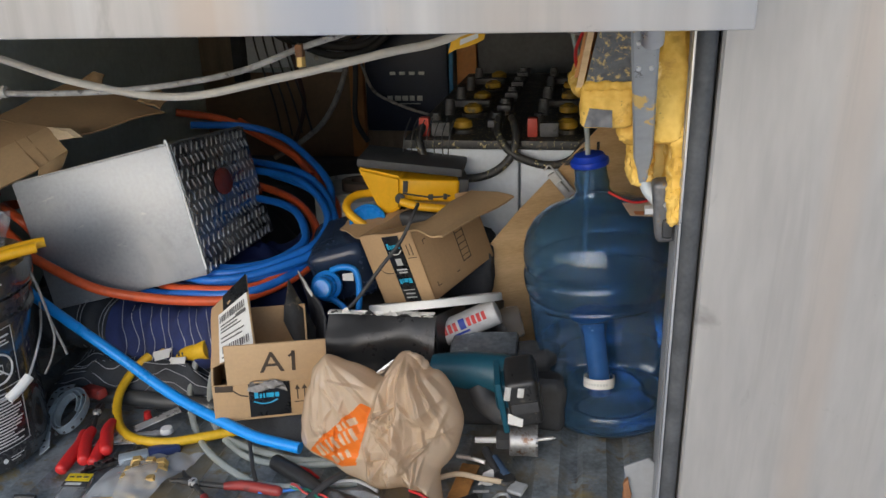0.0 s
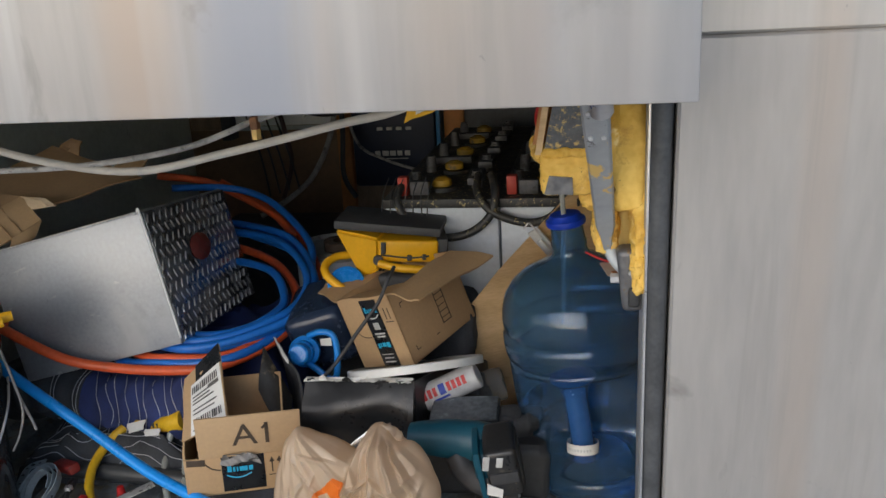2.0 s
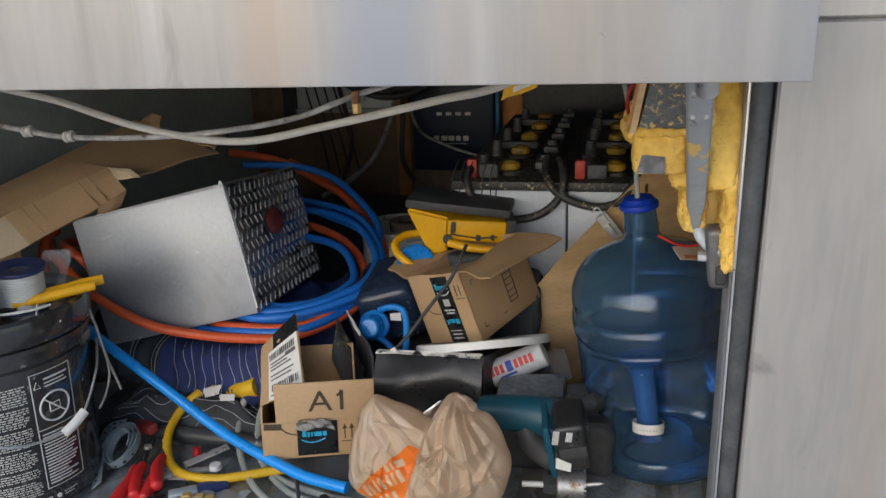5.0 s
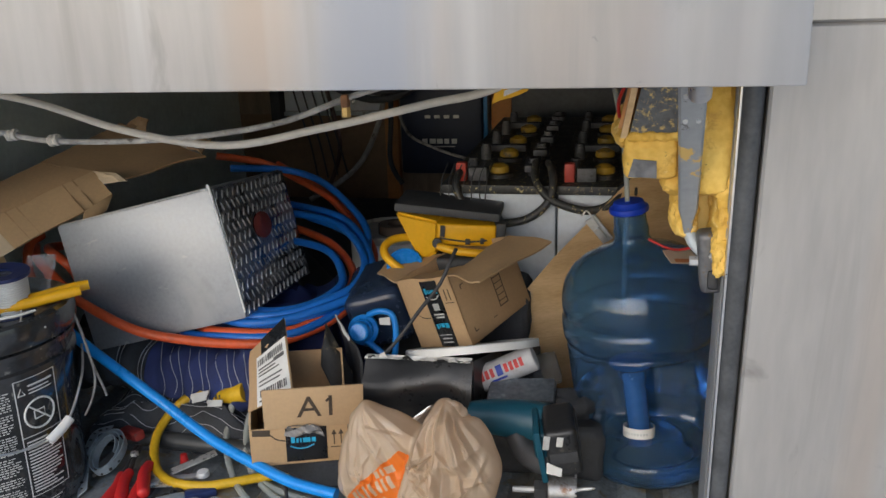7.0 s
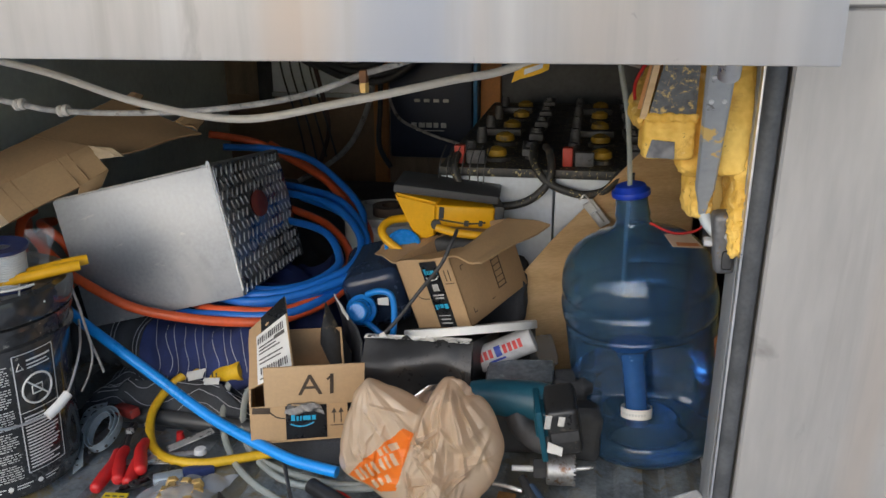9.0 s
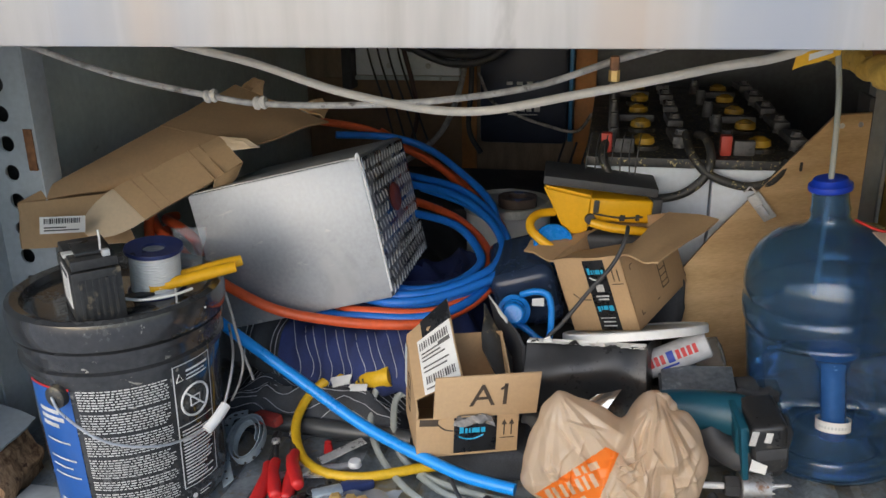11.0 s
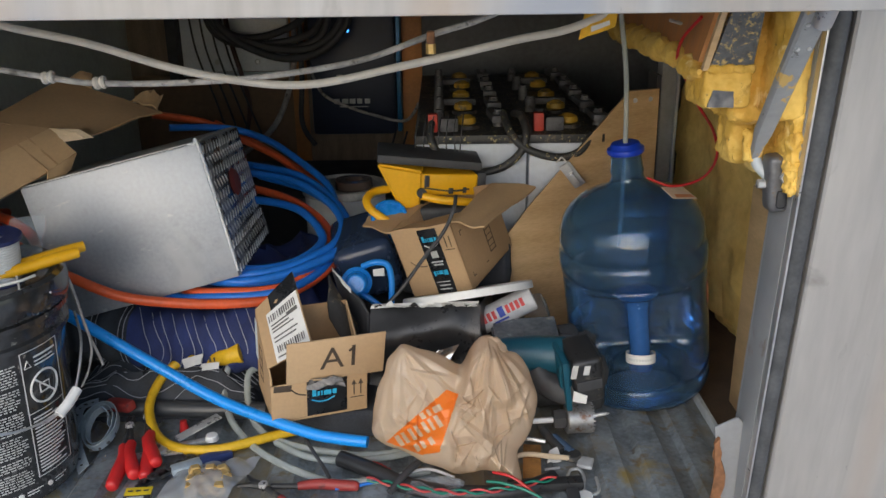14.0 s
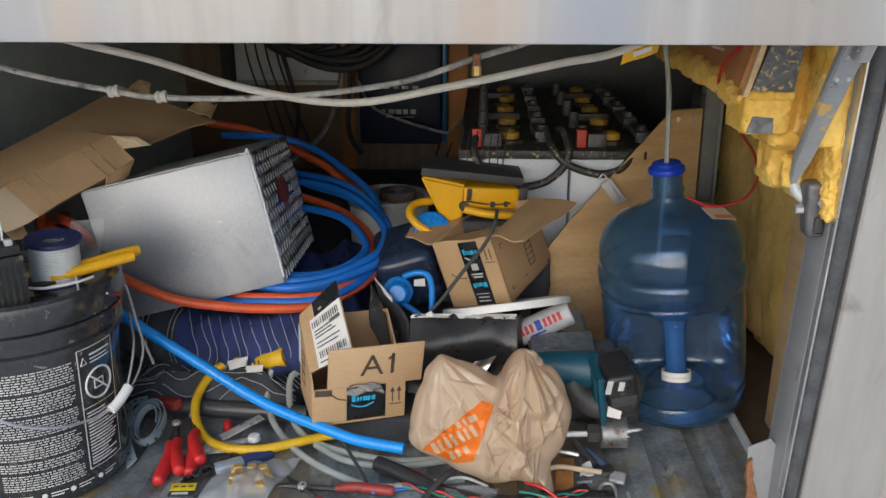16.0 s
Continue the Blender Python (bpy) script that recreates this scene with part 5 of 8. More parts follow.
def parcel_a1():
    M0 = frame_of((-0.556, 1.203, 0.068), (0.155, 0.058, -0.004), (-0.06, 0.15, 0.012))
    b = thing("parcel_box", M0, "open cardboard parcel box with a large size mark", "cardboard box", "parcel boxes")
    W, D, H, T = 0.166, 0.138, 0.145, 0.0035
    part("front_panel", cuboid((W, T, 0.070), at(0, 0, 0), 0.001), CARD, b)
    part("back_panel", cuboid((W, T, H), at(0, D - T, 0), 0.001), CARD_IN_SHADED, b)
    part("side_panel", slab([(0, 0), (D - 0.008, 0), (D - 0.008, H + 0.004), (0, 0.082)], T, Matrix.Rotation(radians(90), 4, "Z") @ at(0.004, -T, 0), None, 0.0006), CARD, b)
    part("side_panel", slab([(0, 0), (D - 0.008, 0), (D - 0.008, H), (0, 0.070)], T, Matrix.Rotation(radians(90), 4, "Z") @ at(0.004, -W, 0), None, 0.0006), CARD, b)
    part("bottom_panel", cuboid((W, D, T), at(0, 0, -T), 0.0006), CARD, b)
    FL = at(0.026, -0.003, 0.0705) @ pose(0, 0, 0, 8, 0.5, 0)
    fl = part("top_flap", cuboid((0.168, T, 0.083), FL, 0.001), material("lighter_card", (0.52, 0.355, 0.20), 0.8, 0, 0.08, 8, 160, 0.1), b, "flap with a large printed mark")
    lettering("size_mark", "A1", 0.062, INKBROWN, b, FL @ at(0.092, -0.0008, 0.042) @ pose(0, 0, 0, 90, 0, 0), "large printed A1")
    part("size_mark_flag", slab([(0.1040, 0.0560), (0.1060, 0.0525), (0.1155, 0.0590), (0.1155, 0.0645), (0.1125, 0.0640)], 0.0006, FL @ at(0, -0.0010, 0)), INKBROWN, b)
    part("tape_label", cuboid((0.070, 0.0008, 0.070), at(0.060, -0.0012, 0.002), 0.0003), TAPE, b, "black printed tape piece")
    part("tape_label_torn", quad_sheet((0.058, -0.0045, 0.058), (0.126, -0.0045, 0.054), (0.118, -0.008, 0.076), (0.066, -0.008, 0.080), 0.001, 16, 7, 0.014, None, 3.0), material("crumpled_grey_tape", (0.17, 0.16, 0.15), 0.35, 0, 0.5, 60, 200, 0.4), b, "torn crumpled tape end")
    for x, w, z, h in ((0.069, 0.007, 0.040, 0.013), (0.078, 0.004, 0.040, 0.009), (0.084, 0.003, 0.040, 0.009), (0.089, 0.013, 0.040, 0.009), (0.104, 0.007, 0.040, 0.009)):
        part("logo_bar", bars([(x, x + w, z, z + h)], at(0, -0.0020, 0), 0.0005), CYAN, b)
    part("logo_curve", tube([(0.068, -0.0024, 0.034), (0.080, -0.0024, 0.029), (0.094, -0.0024, 0.029), (0.108, -0.0024, 0.035)], 0.0012, 6), CYAN, b)
    part("print_curve", tube([(0.034, 0.0010, 0.058), (0.045, 0.0010, 0.048), (0.059, 0.0010, 0.044)], 0.0018, 6), INKBROWN, b)
    part("tape_scrap", cuboid((0.030, 0.0008, 0.012), at(0.004, -0.0012, 0.058) @ pose(0, 0, 0, 0, 4, 0), 0.0002), INKBROWN, b)
    ar = bars([(0.136, 0.160, 0.024, 0.0255), (0.1415, 0.1435, 0.030, 0.052), (0.1535, 0.1555, 0.030, 0.052)], at(0, -0.0002, 0))
    for x in (0.1425, 0.1545):
        merge(ar, slab([(x - 0.0045, 0.050), (x + 0.0045, 0.050), (x, 0.060)], 0.0006, at(0, -0.0008, 0)))
    part("arrow_print", ar, INKBROWN, b, "printed upward arrows")
    # inner flap with the shipping label
    A, B, C, D4 = Vector((0.001, 0.133, 0.150)), Vector((0.001, 0.018, 0.095)), Vector((0.078, 0.022, 0.124)), Vector((0.066, 0.125, 0.216))
    part("label_flap", quad_sheet(A, B, C, D4, 0.003, 6, 6, 0.003), CARD, b)
    def on_flap(u, v, lift=-0.003):
        q = (A * (1 - u) + B * u) * (1 - v) + (D4 * (1 - u) + C * u) * v
        return q + (B - A).cross(D4 - A).normalized() * lift
    sgn = 1 if (B - A).cross(D4 - A).y < 0 else -1
    def sheet(u0, u1, v0, v1, lift):
        return quad_sheet(on_flap(u0, v0, sgn * lift), on_flap(u1, v0, sgn * lift), on_flap(u1, v1, sgn * lift), on_flap(u0, v1, sgn * lift), 0.0006, 2, 2)
    part("shipping_label", sheet(0.24, 1.0, 0.22, 0.98, 0.0032), PAPER, b, "white shipping label")
    part("dark_corner", sheet(0.0, 0.24, 0.35, 1.02, 0.0030), TAPE, b, "dark printed tape at the flap corner")
    bc = None
    rnd = random.Random(3)
    for k in range(13):
        own = sheet(0.30, 0.40, 0.26 + 0.052 * k, 0.26 + 0.052 * k + rnd.uniform(0.012, 0.034), 0.0042)
        bc = merge(bc, own)
        own = sheet(0.78, 0.88, 0.30 + 0.050 * k, 0.30 + 0.050 * k + rnd.uniform(0.012, 0.032), 0.0042)
        bc = merge(bc, own)
    for u in (0.45, 0.50, 0.55, 0.64, 0.70, 0.93):
        bc = merge(bc, sheet(u, u + 0.018, 0.28, 0.28 + rnd.uniform(0.25, 0.6), 0.0042))
    bc = merge(bc, sheet(0.42, 0.47, 0.66, 0.92, 0.0042))
    part("label_print", bc, material("grey_black_print", (0.10, 0.095, 0.09), 0.6, 0, 0.2, 30, 200, 0), b, "barcodes and unreadable print", smooth=False)
    prints("side_print", [(0.045, 0.075, 0.035, 0.037), (0.045, 0.075, 0.095, 0.097), (0.045, 0.047, 0.035, 0.097), (0.073, 0.075, 0.035, 0.097), (0.045, 0.075, 0.055, 0.057), (0.045, 0.075, 0.075, 0.077)], at(-0.0004, 0, 0) @ Matrix.Rotation(radians(-90), 4, "Z") @ at(-0.150, 0, 0), INKBROWN, b)
    part("side_sticker", cuboid((0.0008, 0.020, 0.075), at(-0.0012, 0.122, 0.055), 0.0002), material("pale_blue_sticker", (0.5, 0.58, 0.62), 0.6), b, "pale blue sticker")
    part("packed_copper_parts", roughen(cuboid((0.10, 0.07, 0.05), at(0.045, 0.05, 0.012), 0.012), 0.008, 50, 2, 3), COPPER, b, "copper coloured parts inside")


parcel_a1()
tagged(link("tool_pouch", roughen(cuboid((0.17, 0.12, 0.056), at(-0.555, 1.255, 0.001), 0.015, None, 3), 0.006, 25, 2, 2), CHARCOAL), "black cloth tool pouch under the parcel box", "tool pouch")

def parcel_two():
    M0 = frame_of((-0.321, 1.503, 0.171), (0.85, -0.47, 0.28), (0.4465, 0.895, 0.147))
    b = thing("parcel_box", M0, "tilted cardboard parcel box with an open flap and black tape", "cardboard box", "parcel boxes")
    W, D, H, T = 0.137, 0.200, 0.142, 0.0035
    part("front_panel", cuboid((W, T, H), at(0, 0, 0), 0.001), CARD, b)
    part("back_panel", cuboid((W, T, H), at(0, D - T, 0), 0.001), CARD_IN_SHADED, b)
    part("side_panel", cuboid((T, D, H), at(W - T, 0, 0), 0.001), material("parcel_side", (0.43, 0.275, 0.145), 0.8, 0, 0.1, 8, 160, 0.1), b)
    part("side_panel", cuboid((T, D, H), at(0, 0, 0), 0.001), CARD, b)
    part("bottom_panel", cuboid((W, D, T), at(0, 0, 0), 0.001), CARD, b)
    part("top_flap", quad_sheet((W, 0.002, H), (W + 0.062, 0.010, H - 0.022), (W + 0.085, 0.215, H - 0.030), (W, D, H), 0.0035, 8, 8, 0.008), CARD, b, "open top flap bent outward")
    part("top_flap", quad_sheet((0, 0.0, H), (-0.085, 0.035, H + 0.012), (-0.09, 0.075, H + 0.016), (0, D * 0.7, H), 0.0035, 6, 6, 0.006), CARD, b)
    part("top_flap", quad_sheet((0, 0.0, H), (W, 0.0, H), (W - 0.01, 0.09, H - 0.015), (0.01, 0.09, H - 0.02), 0.0035, 6, 6, 0.004), CARD, b)
    part("tape_strip", cuboid((0.042, 0.0008, H - 0.006), at(0.060, -0.0012, 0.002), 0.0003), TAPE, b, "black printed tape")
    prints("logo_bar", [(0.066, 0.071, 0.112, 0.124), (0.073, 0.076, 0.112, 0.120), (0.078, 0.080, 0.112, 0.120), (0.082, 0.091, 0.112, 0.120), (0.093, 0.098, 0.112, 0.120)], at(0, -0.0018, 0), CYAN, b)
    prints("logo_bar", [(0.066, 0.071, 0.040, 0.050), (0.073, 0.076, 0.043, 0.051), (0.078, 0.087, 0.043, 0.051), (0.089, 0.098, 0.041, 0.051)], at(0, -0.0018, 0), CYAN, b)
    part("logo_curve", tube([(0.067, -0.0022, 0.106), (0.078, -0.0022, 0.101), (0.09, -0.0022, 0.102), (0.098, -0.0022, 0.108)], 0.0011, 6), PAPER, b)
    prints("tape_print", [(0.075, 0.090, 0.078, 0.092), (0.070, 0.096, 0.068, 0.071), (0.073, 0.094, 0.062, 0.065), (0.066, 0.096, 0.026, 0.0275), (0.070, 0.094, 0.018, 0.0205), (0.068, 0.095, 0.010, 0.0125)], at(0, -0.0018, 0), GREYPRINT, b)
    ar = bars([(0.108, 0.130, 0.090, 0.0915), (0.113, 0.115, 0.096, 0.118), (0.123, 0.125, 0.096, 0.118)], at(0, -0.0002, 0))
    part("arrow_print", ar, INKBROWN, b, "printed arrows")
    part("print_curve", tube([(0.022, 0.0010, 0.075), (0.036, 0.0010, 0.064), (0.056, 0.0010, 0.062)], 0.0016, 6), INKBROWN, b)
    RS = at(W, 0, 0) @ Matrix.Rotation(radians(90), 4, "Z")
    rows = [(0.108, 0.135, 0.030, 0.032), (0.108, 0.135, 0.110, 0.112), (0.108, 0.110, 0.030, 0.112), (0.133, 0.135, 0.030, 0.112)]
    rows += [(0.108, 0.135, 0.040 + 0.012 * k, 0.0415 + 0.012 * k) for k in range(6)]
    rows += [(0.020, 0.030, 0.020, 0.0215), (0.020, 0.0215, 0.020, 0.030), (0.020, 0.030, 0.115, 0.1165), (0.020, 0.0215, 0.107, 0.1165), (0.080, 0.090, 0.020, 0.0215)]
    prints("side_print", rows, RS @ at(0, -0.0003, 0), INKBROWN, b)


parcel_two()
cable("black_strap", [(-0.385, 1.395, 0.185), (-0.345, 1.40, 0.225), (-0.30, 1.41, 0.285), (-0.262, 1.415, 0.335), (-0.243, 1.425, 0.375), (-0.238, 1.46, 0.39)], 0.0035, BLACKM, "thin black cord leaning on the parcel box", "cord")

def long_carton():
    b = thing("long_carton", at(-1.15, 1.28, 0.366), "long flattened brown carton leaning over the metal box", "carton")
    A, B, C, D = Vector((-1.237, 1.240, 0.374)), Vector((-1.100, 1.362, 0.352)), Vector((-1.145, 1.382, 0.438)), Vector((-1.230, 1.242, 0.453))
    tip, far = Vector((-0.847, 1.714, 0.511)), Vector((-1.050, 1.720, 0.580))
    wpart("end_panel", quad_sheet(A, B, C, D, 0.004, 6, 4, 0.004), CARD, b)
    mid, hinge0, hinge1 = D.lerp(far, 0.6), Vector((-1.138, 1.378, 0.445)), Vector((-0.997, 1.524, 0.513))
    # the top panels' shade is put into their colour by the darker card
    wpart("top_panel", quad_sheet(D, hinge0, hinge1, mid, 0.004, 8, 10, 0.004, None, 2), CARD_IN_SHADED, b)
    wpart("top_panel", quad_sheet(mid, Vector((-0.950, 1.505, 0.494)), tip, far, 0.004, 8, 8, 0.008, None, 4), CARD_IN_SHADED, b)
    wpart("side_panel", quad_sheet(A, D, far, far + Vector((0, 0, -0.07)), 0.004, 4, 8, 0.005), CARD_IN_SHADED, b)
    wpart("torn_end", quad_sheet(tip.lerp(far, 0.06) + Vector((0, 0.004, 0.0)), tip.lerp(far, 0.36) + Vector((0, 0.004, 0.0)), tip.lerp(far, 0.30) + Vector((0.01, 0.05, 0.016)), tip.lerp(far, 0.12) + Vector((0.01, 0.06, 0.018)), 0.004, 6, 3, 0.02, None, 7), CARD, b, "torn curled carton end")
    wpart("torn_end", quad_sheet(tip.lerp(far, 0.70), tip.lerp(far, 0.95), tip.lerp(far, 0.90) + Vector((0.01, 0.02, 0.022)), tip.lerp(far, 0.76) + Vector((0.01, 0.02, 0.026)), 0.004, 6, 3, 0.015, None, 3), CARD_IN_SHADED, b)
    # side flap folded out to the front, with a rounded pale tab
    E0, E1, F0, F1 = Vector((-1.140, 1.375, 0.446)), Vector((-0.998, 1.520, 0.515)), Vector((-1.066, 1.345, 0.400)), Vector((-0.941, 1.490, 0.473))
    wpart("folded_flap", quad_sheet(F0, F1, E1, E0, 0.004, 10, 5, 0.005, None, 4), CARD, b)
    wpart("flap_curl", quad_sheet(E1, E1.lerp(F1, 0.55), Vector((-0.905, 1.488, 0.503)), Vector((-0.935, 1.505, 0.515)), 0.004, 6, 4, 0.008, None, 5), CARD_PALE, b, "curled pale flap edge")
    wpart("flap_low", quad_sheet(F0.lerp(F1, 0.70), F1, F1 + Vector((-0.015, -0.006, -0.030)), F0.lerp(F1, 0.62) + Vector((0.0, -0.004, -0.045)), 0.004, 4, 3, 0.003), CARD, b)
    for t in (0.16, 0.26, 0.70, 0.80):
        p, q = F0.lerp(F1, t), E0.lerp(E1, t)
        wpart("crease", tube([p + Vector((0, -0.002, 0.002)), q + Vector((0, -0.002, 0.002))], 0.0016, 6, 4), CARD_IN_SHADED, b)
    tab = bmesh.new()
    cen = (E0 + F0) / 2 + Vector((0, -0.004, 0))
    e = (E0 - F0) / 2
    out = Vector((-0.050, -0.062, -0.036))
    vs = [tab.verts.new(cen + e * math.cos(a) + out * math.sin(a)) for a in [math.pi * k / 14 for k in range(15)]]
    f = tab.faces.new(vs)
    ext = bmesh.ops.extrude_face_region(tab, geom=[f])
    bmesh.ops.translate(tab, vec=(0, 0.004, 0.001), verts=[v for v in ext["geom"] if isinstance(v, bmesh.types.BMVert)])
    wpart("rounded_tab", tab, CARD_PALE, b, "pale rounded tab")
    LM = frame_of(A + Vector((0.045, -0.0075, 0.030)), B - A, (0, 1, 0))
    wpart("sticker", cuboid((0.070, 0.0008, 0.030), LM, 0.0003), PAPER, b, "white barcode sticker")
    own = None
    rnd = random.Random(9)
    x = 0.006
    while x < 0.062:
        w = rnd.uniform(0.0008, 0.003)
        own = bars([(x, x + w, 0.018, 0.027)], LM @ at(0, -0.0003, 0), 0.0005, own)
        x += w + rnd.uniform(0.001, 0.002)
    own = bars([(0.006, 0.040, 0.010, 0.012), (0.006, 0.060, 0.005, 0.007)], LM @ at(0, -0.0003, 0), 0.0005, own)
    wpart("sticker_print", own, INK, b)


long_carton()

# torn black container and what lies in it
blk = thing("black_container", at(-0.30, 1.40, 0.0), "torn black plastic container with ragged pale rim", "container")
wpart("front_wall", quad_sheet((-0.405, 1.352, 0.035), (-0.195, 1.352, 0.045), (-0.198, 1.385, 0.207), (-0.398, 1.380, 0.203), 0.004, 30, 16, 0.030, None, 1), BLACKGLOSS, blk)
wpart("left_wall", quad_sheet((-0.445, 1.46, 0.05), (-0.408, 1.355, 0.035), (-0.400, 1.375, 0.195), (-0.470, 1.45, 0.250), 0.004, 10, 8, 0.010, None, 3), BLACKM, blk)
wpart("right_wall", quad_sheet((-0.195, 1.352, 0.045), (-0.17, 1.50, 0.05), (-0.165, 1.52, 0.17), (-0.198, 1.385, 0.203), 0.004, 8, 8, 0.006, None, 5), BLACKP, blk)
wpart("torn_rim", quad_sheet((-0.398, 1.3765, 0.201), (-0.200, 1.382, 0.2045), (-0.198, 1.386, 0.2085), (-0.394, 1.381, 0.209), 0.002, 40, 2, 0.016, None, 6), PAPER, blk, "ragged pale torn rim")
wpart("rim_scrap", quad_sheet((-0.472, 1.446, 0.250), (-0.436, 1.405, 0.222), (-0.437, 1.407, 0.229), (-0.473, 1.448, 0.256), 0.003, 10, 2, 0.006, None, 8), PAPER, blk)
wpart("reflector_foil", quad_sheet((-0.325, 1.3455, 0.085), (-0.265, 1.347, 0.09), (-0.235, 1.352, 0.14), (-0.275, 1.353, 0.125), 0.002, 5, 5, 0.006, None, 2), material("foil", (0.5, 0.5, 0.52), 0.25, 0.9), blk, "shiny foil scrap")
for k in range(9):
    x = -0.392 + 0.0215 * k
    h = (0.008, 0.014, 0.005, 0.011, 0.004, 0.016, 0.007, 0.012, 0.006)[k]
    wpart("torn_scrap", quad_sheet((x, 1.377, 0.203), (x + 0.019, 1.378, 0.2035), (x + 0.012, 1.372, 0.2035 + h), (x + 0.003, 1.371, 0.2035 + 0.6 * h), 0.0015, 3, 2, 0.003, None, k), PAPER if k % 3 else BLACKDUST, blk)
st = tagged(link("torn_black_sheet", quad_sheet((-0.473, 1.39, 0.262), (-0.470, 1.34, 0.20), (-0.405, 1.30, 0.11), (-0.425, 1.38, 0.17), 0.003, 8, 8, 0.004, None, 4), BLACKDUST), "torn black cardboard sheet beside the parcel box", "sheet")
wl = thing("plastic_disc", at(-0.222, 1.50, 0.188), "flat round white plastic lid lying under the parcel", "lid")
LM = at(-0.215, 1.480, 0.186) @ pose(0, 0, 0, -21, -8.5, 0)
wpart("disc", lathe([(0, 0.006), (0.116, 0.006), (0.119, 0.009), (0.126, 0.009), (0.128, 0.007), (0.128, -0.006), (0.125, -0.006), (0.123, 0.002), (0, 0.001)], 56, LM), WHITEP, wl)
ct = thing("caulk_tube", at(-0.14, 1.49, 0.11), "white sealant tube with red and blue print", "sealant tube")
TM = frame_of((-0.198, 1.432, 0.143), (0.096, 0.012, 0.044), (0, 1, 0.3)) @ Matrix.Rotation(radians(90), 4, "Y")
TUBEGREY = material("scuffed_white_tube", (0.52, 0.52, 0.53), 0.4, 0, 0.12, 30, 120, 0.1, dirt=(0.30, 0.28, 0.26), dirt_at=0.60)
wpart("tube_body", lathe([(0, 0.0), (0.0235, 0.0), (0.0245, 0.003), (0.0245, 0.112), (0.0235, 0.116), (0.018, 0.118), (0, 0.110)], 32, TM), TUBEGREY, ct)
def on_tube(a0, a1, z0, z1, mat, name):
    own = bmesh.new()
    cols = []
    for k in range(6):
        a = radians(a0 + (a1 - a0) * k / 5)
        cols.append([own.verts.new(TM @ Vector((0.0249 * math.cos(a), 0.0249 * math.sin(a), z))) for z in (z0, z1)])
    for p, q in zip(cols, cols[1:]):
        own.faces.new((p[0], q[0], q[1], p[1]))
    wpart(name, own, mat, ct)
REDINK = material("red_print", (0.55, 0.03, 0.03), 0.5)
BLUEINK = material("blue_print_ink", (0.02, 0.05, 0.35), 0.5)
for k in range(3):
    on_tube(-150, -112, 0.012 + 0.010 * k, 0.019 + 0.010 * k, REDINK, "red_mark")
on_tube(-155, -108, 0.044, 0.056, BLUEINK, "blue_mark")
for k in range(4):
    on_tube(-150, -112, 0.060 + 0.010 * k, 0.067 + 0.010 * k, REDINK, "red_mark")
on_tube(-100, -90, 0.03, 0.06, BLUEINK, "blue_mark")
wpart("torn_wrap", roughen(cuboid((0.030, 0.012, 0.045), at(-0.222, 1.415, 0.130) @ pose(0, 0, 0, 0, -25, 0), 0.003), 0.005, 60, 1, 3), CARD_PALE, ct, "torn paper wrapping")

# jug with a blue cap
jg = thing("jug", at(-0.40, 1.56, 0.14), "dark blue jug lying down with a bright blue cap and handle", "jug")
JM = frame_of((-0.42, 1.515, 0.225), (0.9, 0.1, 0.25), (0.2, 1, 0.25))
wpart("jug_body", cuboid((0.125, 0.17, 0.125), JM @ at(-0.055, 0.0, -0.075), 0.03, None, 4), JUG, jg)
CM = Matrix.Translation((-0.432, 1.475, 0.214)) @ Vector((0.05, -0.9, 0.25)).to_track_quat("Z", "Y").to_matrix().to_4x4()
cp = wpart("cap", lathe([(0, 0.034), (0.016, 0.034), (0.0195, 0.031), (0.0205, 0.012), (0.0225, 0.010), (0.0225, -0.02), (0, -0.02)], 32, CM), BLUEBRIGHT, jg, "bright blue screw cap")
wpart("cap_collar", lathe([(0.021, -0.02), (0.030, -0.02), (0.030, -0.008), (0.022, -0.004)], 32, CM, None, True), BLUEBRIGHT, cp)
wpart("handle_loop", tube([(-0.42, 1.482, 0.245), (-0.395, 1.478, 0.255), (-0.372, 1.478, 0.250), (-0.364, 1.475, 0.225), (-0.364, 1.468, 0.185), (-0.368, 1.465, 0.168), (-0.382, 1.466, 0.165), (-0.405, 1.472, 0.180), (-0.425, 1.478, 0.19)], 0.0062, 10), BLUEBRIGHT, jg, "blue moulded carrying loop")
wpart("label", quad_sheet((-0.400, 1.488, 0.236), (-0.378, 1.487, 0.240), (-0.378, 1.490, 0.222), (-0.400, 1.490, 0.222), 0.001, 2, 2), PAPER, jg)
j2 = thing("blue_bottle", at(-0.375, 1.66, 0.25), "blue plastic bottle with a wide blue cap behind the parcel", "bottle")
CM2 = Matrix.Translation((-0.372, 1.60, 0.305)) @ Vector((0.1, -0.75, 0.6)).to_track_quat("Z", "Y").to_matrix().to_4x4()
wpart("cap", lathe([(0, 0.012), (0.028, 0.012), (0.031, 0.016), (0.036, 0.015), (0.038, 0.010), (0.038, -0.012), (0, -0.012)], 36, CM2), BLUEBRIGHT, j2, "wide bright blue cap")
wpart("bottle_body", lathe([(0, -0.16), (0.045, -0.16), (0.05, -0.15), (0.05, -0.04), (0.034, -0.012), (0, -0.012)], 36, CM2), BLUEBRIGHT, j2)

